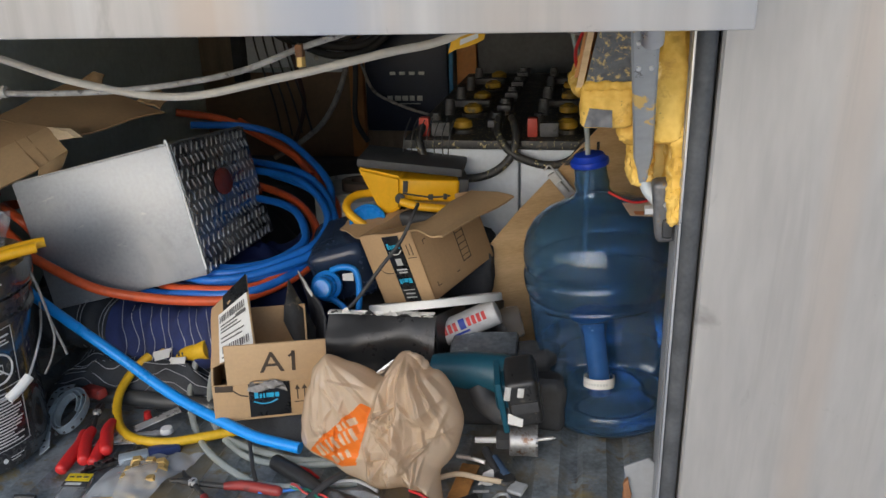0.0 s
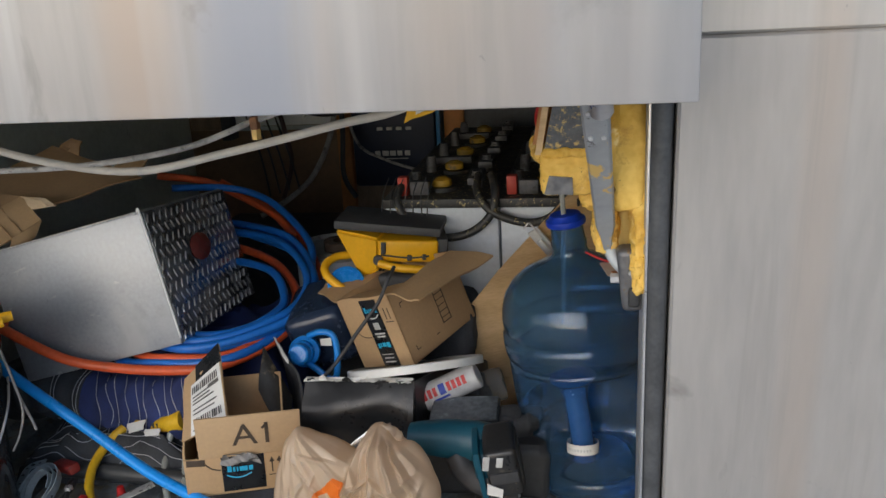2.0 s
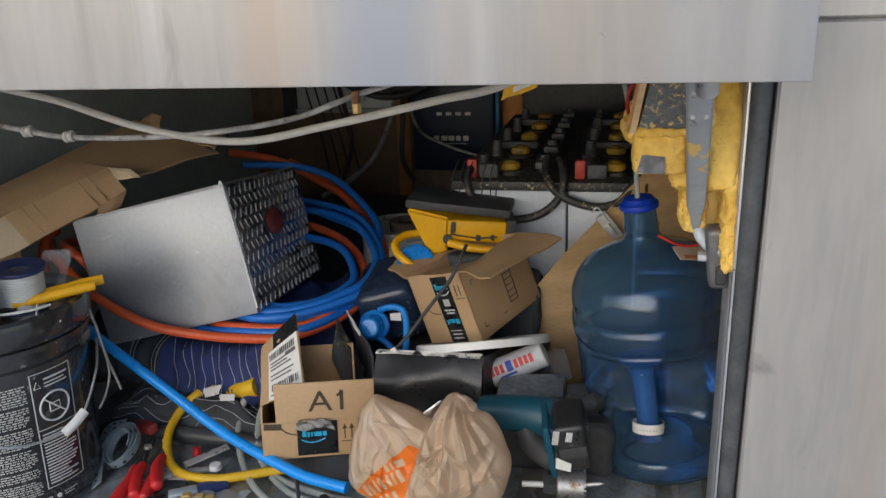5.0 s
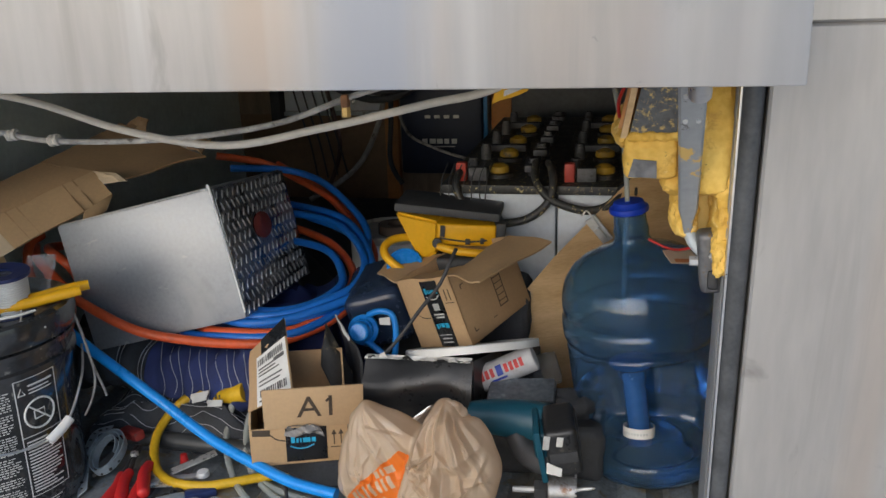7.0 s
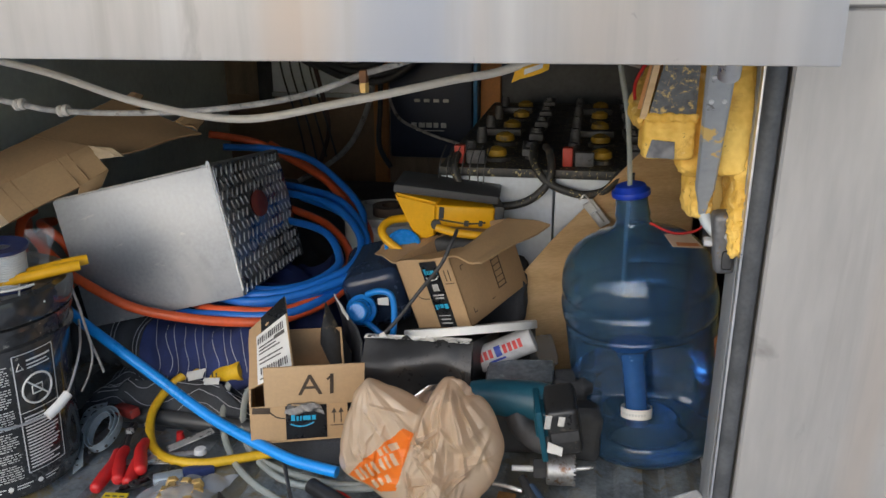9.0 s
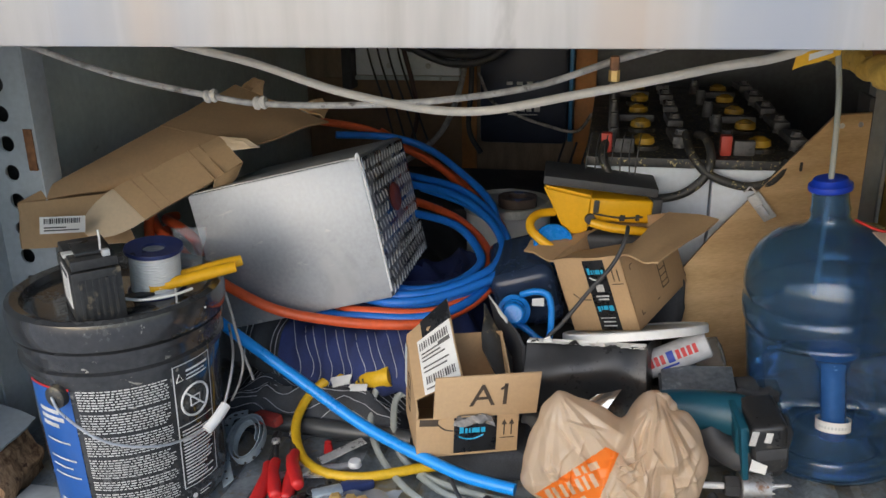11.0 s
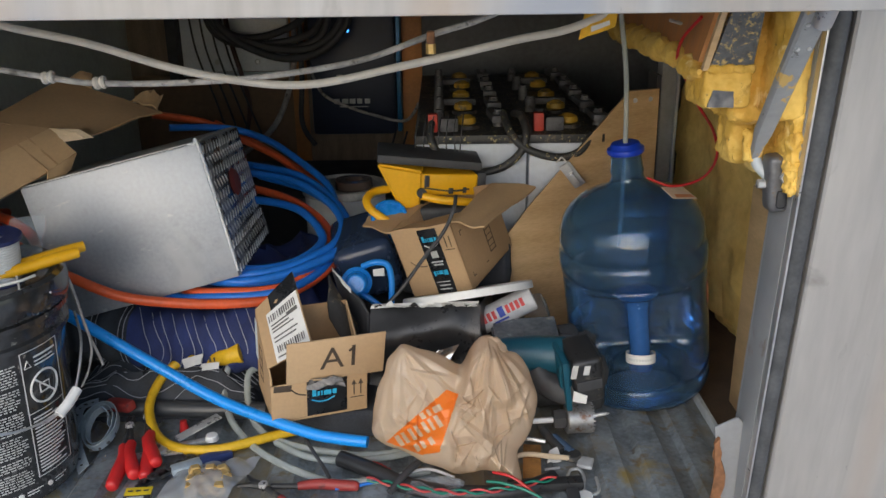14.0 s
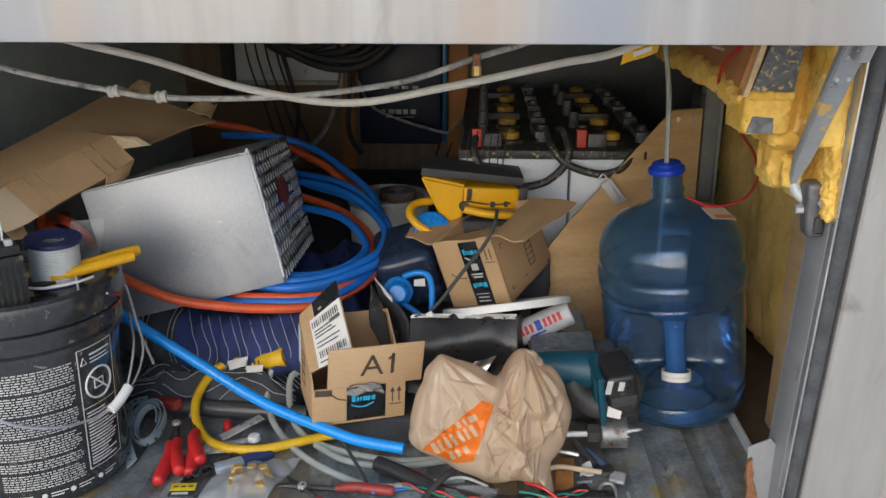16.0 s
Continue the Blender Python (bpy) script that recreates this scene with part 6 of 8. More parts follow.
# work light
def work_light():
    b = thing("work_light", at(-0.29, 1.66, 0.27), "yellow and black portable work light with a tubular frame", "work light")
    shroud = bmesh.new()
    ring = [(-0.398, 1.625, 0.415), (-0.300, 1.60, 0.402), (-0.305, 1.605, 0.335), (-0.335, 1.615, 0.318), (-0.352, 1.62, 0.322)]
    back = [(-0.385, 1.74, 0.415), (-0.290, 1.74, 0.405), (-0.295, 1.73, 0.340), (-0.33, 1.73, 0.325), (-0.35, 1.73, 0.33)]
    a = [shroud.verts.new(p) for p in ring]
    c = [shroud.verts.new(p) for p in back]
    shroud.faces.new(a)
    shroud.faces.new(c[::-1])
    for k in range(5):
        shroud.faces.new((a[k], a[(k + 1) % 5], c[(k + 1) % 5], c[k]))
    bmesh.ops.recalc_face_normals(shroud, faces=shroud.faces)
    bmesh.ops.bevel(shroud, geom=shroud.edges[:], offset=0.006, segments=3, affect="EDGES")
    wpart("shroud", shroud, YELLOW, b)
    m = frame_of((-0.305, 1.606, 0.352), (0.118, 0.03, -0.010), (-0.2, 1, 0))
    wpart("housing", cuboid((0.118, 0.10, 0.045), m, 0.006, None, 3), YELLOW, b)
    wpart("black_top", cuboid((0.215, 0.13, 0.018), frame_of((-0.395, 1.615, 0.418), (0.21, 0.012, -0.022), (-0.05, 1, 0)), 0.005), BLACKM, b, "black ribbed top cover")
    wpart("end_cap", cuboid((0.022, 0.09, 0.048), m @ at(0.116, 0.004, 0.0), 0.006), BLACKM, b, "black end cap")
    for k in range(2):
        wpart("catch", cuboid((0.010, 0.006, 0.024 if k == 0 else 0.012), m @ at(0.004 + 0.052 * k, -0.004, 0.018 - 0.014 * k), 0.002), BLACKM, b)
    wpart("catch", cuboid((0.008, 0.005, 0.012), m @ at(0.086, -0.004, 0.006), 0.002), BLACKM, b)
    wpart("seam", tube([m @ Vector((0.004, -0.001, 0.016)), m @ Vector((0.06, -0.001, 0.010)), m @ Vector((0.10, -0.001, 0.014))], 0.0018, 6), BLACKM, b)
    wpart("frame_tube", tube([(-0.302, 1.60, 0.352), (-0.26, 1.592, 0.345), (-0.205, 1.60, 0.338), (-0.186, 1.615, 0.325), (-0.180, 1.64, 0.29)], 0.0085, 12), YELLOW, b)
    wpart("frame_tube", tube([(-0.375, 1.66, 0.352), (-0.405, 1.64, 0.352), (-0.418, 1.61, 0.342), (-0.405, 1.59, 0.325), (-0.36, 1.575, 0.298), (-0.32, 1.565, 0.279), (-0.275, 1.56, 0.272)], 0.0085, 12), YELLOW, b)
    wpart("pivot_knob", lathe([(0, 0), (0.010, 0), (0.010, 0.008), (0, 0.010)], 18, m @ at(-0.001, -0.0005, 0.006) @ pose(0, 0, 0, 90, 0, 0)), BLACKM, b)
    wpart("base", cuboid((0.13, 0.09, 0.05), at(-0.315, 1.605, 0.275), 0.012, None, 3), BLACKM, b, "black lower body")


work_light()
tagged(link("tool_case", cuboid((0.33, 0.26, 0.130), at(-0.43, 1.51, 0.002), 0.012, None, 3), BLACKM), "closed black tool case under the parcels", "tool case")
tagged(link("tool_bag", roughen(cuboid((0.24, 0.16, 0.130), at(-0.36, 1.59, 0.133), 0.03, None, 3), 0.008, 18, 4, 2), CHARCOAL), "slumped black tool bag under the work light", "tool bag")
dr = thing("round_tin", at(-0.50, 1.95, 0.0), "round white tin with scraps on its grey lid", "tin")
wpart("tin_body", lathe([(0, 0.0), (0.095, 0.0), (0.098, 0.01), (0.098, 0.20), (0.10, 0.21)], 40, at(-0.50, 1.95, 0.06)), WHITEP, dr)
wpart("tin_lid", lathe([(0, 0.222), (0.088, 0.224), (0.094, 0.232), (0.103, 0.230), (0.104, 0.212), (0, 0.212)], 40, at(-0.50, 1.95, 0.06)), material("dull_grey_lid", (0.42, 0.42, 0.39), 0.4, 0.3, 0.25, 25, 120, 0.2), dr, "dull grey lid")
wpart("tape_roll", lathe([(0.022, 0.0), (0.045, 0.0), (0.045, 0.022), (0.022, 0.022)], 30, at(-0.475, 1.92, 0.287), None, True), material("black_tape_roll", (0.08, 0.06, 0.05), 0.15), dr, "glossy tape roll")
tagged(link("plinth", cuboid((0.26, 0.26, 0.058), at(-0.63, 1.83, 0.001), 0.006), BLACKM), "dark low plinth under the tin", "plinth")

# ---- blankets ----
def quilt_roll():
    b = thing("moving_blanket", at(-0.80, 1.43, 0.0), "navy quilted moving blanket rolled under the metal box, with pale stitching", "blanket")
    def axis(t):
        return Vector((-1.06 + 0.46 * t, 1.475 - 0.045 * t, 0.118 + 0.012 * math.sin(t * 7)))
    def surf(t, a, lift=0.0):
        q = axis(t)
        r = 0.068 + 0.010 * noise.noise(Vector((t * 5, a * 1.2, 0))) + 0.004 * math.sin(t * 60 + math.sin(a * 3)) + lift
        return q + Vector((0, -math.cos(a) * r * 1.05, math.sin(a) * r * 0.92))
    def shell(t0, t1):
        own = bmesh.new()
        rows = [[own.verts.new(surf(t0 + (t1 - t0) * i / 60, 2 * math.pi * k / 30)) for k in range(30)] for i in range(61)]
        for p, q in zip(rows, rows[1:]):
            for k in range(30):
                own.faces.new((p[k], p[(k + 1) % 30], q[(k + 1) % 30], q[k]))
        own.faces.new(rows[0][::-1])
        own.faces.new(rows[-1])
        return own
    wpart("navy_roll", shell(0.442, 1.0), NAVY, b)
    wpart("charcoal_roll", shell(0.0, 0.440), CHARCOAL, b, "charcoal bound end")
    for k in range(11):
        t = 0.460 + 0.045 * k + 0.006 * math.sin(k * 2.1)
        wpart("stitch_line", tube([surf(min(0.99, t + 0.085 * (1 - abs(s - 3.5) / 4.5)), -0.9 + 0.30 * s, 0.0004) for s in range(9)], 0.0007, 5, 3), STITCH, b)
    for t in (0.280, 0.305, 0.405, 0.428):
        wpart("stitch_line", tube([surf(t, -0.9 + 0.35 * s, 0.0006) for s in range(8)], 0.0009, 5, 3), STITCH, b)


quilt_roll()

def heap(name, x0, x1, y0, y1, height, mat, label, category, seed, n=34, ground=0.0, stitches=0):
    """A crumpled cloth heap as a height field with folds and a closed underside."""
    def z(u, v):
        edge = min(1, 5 * u, 5 * (1 - u), 5 * v, 5 * (1 - v)) ** 0.6
        p = Vector((u * 3 + seed, v * 3, seed))
        fold = 1 - abs(noise.noise(p * 1.3 + Vector((noise.noise(p), 0, 0)) * 0.8)) * 1.5
        return ground + height * edge * (0.55 + 0.45 * fold) + 0.006 * noise.noise(p * 5)
    def q(u, v, lift=0.0):
        return Vector((x0 + (x1 - x0) * u + 0.02 * noise.noise(Vector((v * 4, seed, 0))), y0 + (y1 - y0) * v + 0.02 * noise.noise(Vector((u * 4, seed, 1))), z(u, v) + lift))
    own = bmesh.new()
    rows = [[own.verts.new(q(i / n, j / n)) for i in range(n + 1)] for j in range(n + 1)]
    for a, b in zip(rows, rows[1:]):
        for i in range(n):
            own.faces.new((a[i], a[i + 1], b[i + 1], b[i]))
    ob = thing(name, at((x0 + x1) / 2, (y0 + y1) / 2, ground), label, category)
    wpart("cloth", own, mat, ob)
    for k in range(stitches):
        v = 0.08 + 0.84 * k / max(1, stitches - 1)
        wpart("stitch_line", tube([q(0.06 + 0.88 * s / 16, min(0.98, max(0.02, v + 0.018 * math.sin(s * 0.7 + k))), 0.0008) for s in range(17)], 0.0008, 5, 2), STITCH, ob)
    return ob


heap("charcoal_blanket", -0.98, -0.60, 1.325, 1.47, 0.092, CHARCOAL, "crumpled charcoal quilted blanket with pale stitching on the deck", "blanket", 3.0, stitches=13)
heap("navy_blanket", -0.88, -0.47, 1.50, 1.90, 0.215, NAVY, "crumpled navy blanket inside the hose coil", "blanket", 6.0)
heap("dark_tarp", -1.36, -0.62, 1.85, 2.40, 0.20, BLACKM, "dark crumpled tarp behind the hose coil", "tarp", 9.0)

# ---- carrier bag ----
def carrier_bag():
    """Two lobes of thin film: a taut left one with the mark, a pleated one gathered into a peak."""
    b = thing("carrier_bag", at(-0.25, 1.15, 0.0), "crumpled beige plastic carrier bag with an orange printed mark", "carrier bag")
    rim = smooth_line([(-0.383, 1.16, 0.075), (-0.380, 1.16, 0.112), (-0.368, 1.16, 0.162), (-0.354, 1.16, 0.206), (-0.332, 1.16, 0.231), (-0.301, 1.16, 0.224), (-0.267, 1.16, 0.210), (-0.238, 1.16, 0.196), (-0.219, 1.155, 0.231),
                       (-0.207, 1.15, 0.249), (-0.193, 1.15, 0.253), (-0.180, 1.15, 0.243), (-0.172, 1.155, 0.222), (-0.148, 1.16, 0.210), (-0.128, 1.16, 0.177), (-0.116, 1.16, 0.135), (-0.119, 1.155, 0.100), (-0.137, 1.14, 0.065),
                       (-0.147, 1.125, 0.051), (-0.142, 1.105, 0.014), (-0.157, 1.11, 0.020), (-0.189, 1.12, 0.026), (-0.245, 1.12, 0.020), (-0.291, 1.125, 0.036), (-0.333, 1.14, 0.049), (-0.366, 1.15, 0.060)], 12, True)
    C, nrm = Vector((-0.25, 1.15, 0.12)), Vector((0.04, -0.92, 0.38))
    rim = [p + (p - C) * 0.04 * noise.noise(p * 30) for p in rim]
    def step(x):
        x = min(1, max(0, x))
        return x * x * (3 - 2 * x)
    rnd = random.Random(12)
    K, H = (-0.197, 0.250), (-0.337, 0.236)
    def crease(origin, a, r0, r1, w, h):
        """A straight fold that runs away from a point: start, way, length, half width, height."""
        return (origin[0] + math.sin(a) * r0, origin[1] - math.cos(a) * r0, math.sin(a), -math.cos(a), r1 - r0, w, h)
    pleats = [crease(K, a + rnd.uniform(-0.05, 0.05), rnd.uniform(0.005, 0.05), rnd.uniform(0.10, 0.26), rnd.uniform(0.008, 0.017), rnd.uniform(0.012, 0.027)) for a in (-0.62, -0.45, -0.28, -0.14, 0.02, 0.16, 0.30, 0.46, 0.64)]
    pleats += [crease((rnd.uniform(-0.27, -0.13), rnd.uniform(0.05, 0.19)), rnd.uniform(-1.3, 1.0), 0.0, rnd.uniform(0.03, 0.075), rnd.uniform(0.005, 0.011), rnd.uniform(0.006, 0.013)) for k in range(38)]
    taut = [crease(H, a, 0.01, rnd.uniform(0.10, 0.18), rnd.uniform(0.008, 0.014), rnd.uniform(0.006, 0.012)) for a in (-0.28, -0.08, 0.12, 0.42, 0.75, 1.05)]
    taut += [crease((rnd.uniform(-0.37, -0.29), rnd.uniform(0.07, 0.20)), rnd.uniform(-0.9, 1.4), 0.0, rnd.uniform(0.03, 0.07), 0.007, rnd.uniform(0.003, 0.006)) for k in range(16)]
    taut += [crease((-0.37, 0.075), 1.9, 0.0, 0.15, 0.012, 0.006), crease((-0.36, 0.058), 1.75, 0.0, 0.17, 0.008, 0.004)]
    def lift(px, pz, lines):
        best = 0.0
        for x0, z0, ux, uz, length, w, h in lines:
            dx, dz = px - x0, pz - z0
            t = dx * ux + dz * uz
            if t < -0.01 or t > length + 0.01:
                continue
            d = dx * uz - dz * ux
            d /= w * (0.45 + 1.6 * t / 0.15) * (1.7 if d > 0 else 0.7)
            if abs(d) < 1:
                best += h * (1 - abs(d)) * min(1, (t + 0.01) / 0.02, (length + 0.01 - t) / 0.02)
        return best
    def folds(px, pz):
        px += 0.004 * noise.noise(Vector((px * 22, pz * 22, 4)))
        pz += 0.004 * noise.noise(Vector((px * 22, pz * 22, 9)))
        right = step((px + 0.281 - (pz - 0.03) * 0.23) / 0.014)
        return right * (0.008 + lift(px, pz, pleats)) + (1 - right) * lift(px, pz, taut) + 0.005 * noise.noise(Vector((px * 15, 2, pz * 15)))
    def sheet(side, rings):
        own = bmesh.new()
        prev = None
        for j in range(rings + 1):
            rho = (j / rings) ** 0.8
            row = []
            for p in rim:
                q = C + (p - C) * rho
                if side > 0:
                    q += nrm * (0.058 * (1 - rho ** 2.6) ** 0.5 + folds(q.x, q.z) * (1 - rho ** 8))
                else:
                    q -= nrm * 0.075 * (1 - rho ** 2.4) ** 0.5 * (1 if q.z > 0.03 else 0.6)
                q.z = max(q.z, 0.005 + 0.002 * noise.noise(q * 60))
                row.append(own.verts.new(q))
                if j == 0:
                    row = row * len(rim)
                    break
            if prev:
                n = len(rim)
                for k in range(n):
                    quad = [prev[k], prev[(k + 1) % n], row[(k + 1) % n], row[k]]
                    own.faces.new(list(dict.fromkeys(quad)))
            prev = row
        return own
    front = sheet(1, 110)
    front.normal_update()
    # the mark: a slanted orange shape with plain pale bars, printed on the left lobe
    corners = [(-0.358, 0.086), (-0.261, 0.177), (-0.243, 0.169), (-0.274, 0.067), (-0.302, 0.062)]
    plain = [(0.070, 0.078, 0.006, 0.018), (0.083, 0.088, 0.006, 0.018), (0.093, 0.107, 0.006, 0.018), (0.016, 0.024, -0.019, 0.002), (0.028, 0.034, -0.019, 0.002), (0.041, 0.047, -0.019, 0.003), (0.052, 0.058, -0.019, 0.003),
             (0.065, 0.071, -0.019, 0.003), (0.076, 0.081, -0.019, 0.003), (0.087, 0.094, -0.019, 0.003), (0.035, 0.042, -0.040, -0.026), (0.047, 0.053, -0.040, -0.026), (0.060, 0.068, -0.040, -0.026)]
    def inside(x, z):
        s = [(x1 - x0) * (z - z0) - (z1 - z0) * (x - x0) for (x0, z0), (x1, z1) in zip(corners, corners[1:] + corners[:1])]
        return all(v < 0 for v in s)
    mark, pale = bmesh.new(), bmesh.new()
    ca, sa2 = math.cos(radians(28.6)), math.sin(radians(28.6))
    for f in front.faces:
        c = f.calc_center_median()
        x, z = c.x, c.z + 0.6 * (c.y - 1.11)
        if not inside(x, z):
            continue
        dx, dz = x + 0.358, z - 0.086
        u, w = dx * ca + dz * sa2, dz * ca - dx * sa2
        tgt = pale if any(u0 < u < u1 and w0 < w < w1 for u0, u1, w0, w1 in plain) else mark
        tgt.faces.new([tgt.verts.new(v.co + nrm * 0.0005) for v in f.verts])
    for m in (mark, pale):
        bmesh.ops.remove_doubles(m, verts=m.verts[:], dist=1e-6)
    wpart("film", front, BAGFILM, b)
    wpart("back_film", sheet(-1, 24), BAGFILM, b)
    wpart("orange_mark", mark, ORANGEPRINT, b, "orange printed mark")
    wpart("pale_print", pale, BAGFILM, b)
    wpart("handle", roughen(tube([(-0.214, 1.150, 0.212), (-0.204, 1.140, 0.238), (-0.192, 1.140, 0.246), (-0.180, 1.150, 0.232), (-0.172, 1.155, 0.208)], lambda t: 0.012 - 0.003 * math.sin(t * 3.1), 14, 8), 0.004, 90, 1), BAGFILM, b, "gathered handle")


carrier_bag()

# ---- drill and tools on the far side of the bag ----
def cordless_drill():
    b = thing("cordless_drill", at(-0.09, 1.27, 0.06), "teal cordless drill with a black battery pack lying on its side", "cordless drill")
    wpart("motor_housing", tube([(-0.185, 1.285, 0.150), (-0.150, 1.282, 0.152), (-0.110, 1.278, 0.153), (-0.070, 1.272, 0.153), (-0.058, 1.27, 0.152)], lambda t: 0.024 + 0.010 * math.sin(min(1, t * 1.4) * 1.57), 22, 6), TEAL, b)
    wpart("grip", tube([(-0.105, 1.262, 0.135), (-0.090, 1.25, 0.115), (-0.060, 1.235, 0.105), (-0.040, 1.235, 0.110)], lambda t: 0.021 + 0.004 * t, 18, 6), BLACKM, b, "black rubber grip")
    wpart("grip_shell", cuboid((0.028, 0.062, 0.082), frame_of((-0.065, 1.222, 0.085), (0.95, 0.05, 0.12), (0, 1, 0.2)), 0.008, None, 3), TEAL, b)
    PMx = frame_of((-0.042, 1.205, 0.090), (0.96, 0.12, 0.16), (-0.1, 1, 0.15))
    pk = wpart("battery_pack", cuboid((0.052, 0.082, 0.088), PMx, 0.010, None, 3), BLACKP, b, "black battery pack")
    wpart("pack_rail", cuboid((0.004, 0.060, 0.070), PMx @ at(0.0505, 0.010, 0.010), 0.0015), BLACKDUST, pk)
    wpart("pack_step", cuboid((0.044, 0.004, 0.020), PMx @ at(0.004, -0.0035, 0.030), 0.0015), BLACKM, pk)
    wpart("pack_label", cuboid((0.026, 0.0008, 0.010), PMx @ at(0.004, -0.0010, 0.058) @ pose(0, 0, 0, 0, -75, 0), 0.0002), GREYPRINT, pk)
    wpart("pack_label", cuboid((0.018, 0.0008, 0.010), PMx @ at(0.026, -0.0010, 0.060) @ pose(0, 0, 0, 0, -75, 0), 0.0002), GREYPRINT, pk)
    wpart("white_sticker", quad_sheet(PMx @ Vector((-0.006, -0.003, 0.016)), PMx @ Vector((0.016, -0.003, 0.004)), PMx @ Vector((0.020, -0.003, 0.020)), PMx @ Vector((-0.002, -0.003, 0.036)), 0.0015, 3, 3, 0.001), PAPER, pk, "small white sticker")
    wpart("pack_plate", cuboid((0.0008, 0.05, 0.05), PMx @ at(0.0525, 0.015, 0.018), 0.0002), GREYPRINT, pk, "grey rating plate")
    for k in range(3):
        wpart("pack_rib", cuboid((0.003, 0.010, 0.004), PMx @ at(0.040, -0.001, 0.012 + 0.012 * k), 0.001), BLACKDUST, pk)
    wpart("teal_trim", cuboid((0.010, 0.070, 0.10), frame_of((-0.056, 1.208, 0.078), (0.96, 0.12, 0.16), (-0.1, 1, 0.15)), 0.003), TEAL, b)
    for k in range(3):
        wpart("vent_slot", cuboid((0.003, 0.003, 0.020), at(-0.092 + 0.007 * k, 1.243, 0.140) @ pose(0, 0, 0, 0, 12, 0), 0.001), BLACKM, b)


cordless_drill()
hs = thing("hole_saw", at(-0.03, 1.252, 0.0), "worn steel hole saw with arbor and pilot bit on the deck", "hole saw")
HX = at(-0.052, 1.252, 0.040) @ pose(0, 0, 0, 0, 90, 4)
wpart("saw_cup", lathe([(0.0, 0.002), (0.0245, 0.0), (0.0265, 0.002), (0.0265, 0.044), (0.0245, 0.044), (0.0245, 0.004), (0, 0.004)], 36, HX), RUSTYSTEEL, hs)
for k in range(24):
    a = 2 * math.pi * k / 24
    wpart("tooth", cuboid((0.002, 0.003, 0.005), HX @ Matrix.Rotation(a, 4, "Z") @ at(0.0245, -0.0015, 0.043), 0.0), RUSTYSTEEL, hs)
wpart("slot", lathe([(0, 0), (0.006, 0), (0.006, 0.001), (0, 0.001)], 18, HX @ Matrix.Rotation(radians(100), 4, "Z") @ at(0, -0.0270, 0.026) @ pose(0, 0, 0, 90, 0, 0) @ Matrix.Diagonal((0.55, 1.3, 1, 1))), BLACKM, hs)
wpart("pilot_bit", tube([(-0.01, 1.254, 0.042), (0.004, 1.255, 0.044), (0.026, 1.257, 0.047)], lambda t: 0.0034 * (1 - 0.5 * max(0, t - 0.8) * 5), 10, 4), CHROME, hs)
wpart("arbor_nut", lathe([(0, 0), (0.016, 0), (0.018, 0.004), (0.018, 0.018), (0.016, 0.022), (0, 0.022)], 6, HX @ at(0, 0, -0.022)), BLACKM, hs)
wpart("shank", tube([(-0.11, 1.248, 0.038), (-0.074, 1.250, 0.039)], 0.0052, 6, 2), WHITEP, hs, "pale steel shank")

misc = thing("flat_driver_case", at(-0.11, 1.39, 0.05), "grey translucent flat tool case on the pile", "tool case")
wpart("tray", cuboid((0.125, 0.07, 0.022), frame_of((-0.172, 1.365, 0.110), (0.12, 0.0, 0.008), (0, 1, 0.25)), 0.004), material("grey_clear_case", (0.075, 0.085, 0.095), 0.2, 0, 0.1, 10, 90, 0.05, coat=0.3), misc)
wpart("tray_lid", cuboid((0.118, 0.062, 0.006), frame_of((-0.169, 1.362, 0.1345), (0.12, 0.0, 0.008), (0, 1, 0.25)), 0.002), material("grey_lid", (0.12, 0.135, 0.15), 0.18, 0, 0.3, 30, 120, 0.1), misc)
tagged(link("black_tool_roll", roughen(cuboid((0.24, 0.11, 0.105), at(-0.20, 1.34, 0.002), 0.02, None, 3), 0.008, 25, 7, 2), BLACKM), "black tool roll under the drill", "tool roll")
tagged(link("black_glove", roughen(cuboid((0.075, 0.06, 0.07), at(-0.055, 1.37, 0.075), 0.02, None, 3), 0.012, 35, 9, 2), BLACKM), "crumpled black glove beside the bottle", "glove")
cbx = tagged(link("clear_clamshell", roughen(cuboid((0.075, 0.05, 0.045), at(-0.115, 1.50, 0.09) @ pose(0, 0, 0, 10, -15, 10), 0.006), 0.004, 40, 2, 2), CLEARFILM), "crumpled clear plastic clamshell by the tube", "clamshell")

# ---- cords and lines on the deck ----
cord = thing("extension_cable", at(-0.70, 1.25, 0.0), "dirty yellow extension cord with a yellow plug", "extension cord")
wpart("cord", tube([(-0.50, 1.27, 0.018), (-0.56, 1.243, 0.020), (-0.60, 1.222, 0.020), (-0.655, 1.203, 0.018), (-0.72, 1.208, 0.018), (-0.77, 1.245, 0.022), (-0.80, 1.305, 0.045), (-0.79, 1.355, 0.075), (-0.757, 1.378, 0.100), (-0.725, 1.376, 0.108)], 0.0085, 12), YCORD, cord)
pl = wpart("plug", tube([(-0.712, 1.376, 0.100), (-0.69, 1.376, 0.104), (-0.675, 1.375, 0.108), (-0.66, 1.374, 0.112), (-0.64, 1.373, 0.118)], lambda t: 0.010 + 0.009 * min(1, t * 1.5), 16, 4), YCORD, cord, "ribbed yellow plug")
for k in range(3):
    wpart("rib", tube([(-0.70 + 0.009 * k, 1.3655 - 0.001 * k, 0.112), (-0.698 + 0.009 * k, 1.364, 0.104)], 0.002, 6, 2), BLACKM, pl)
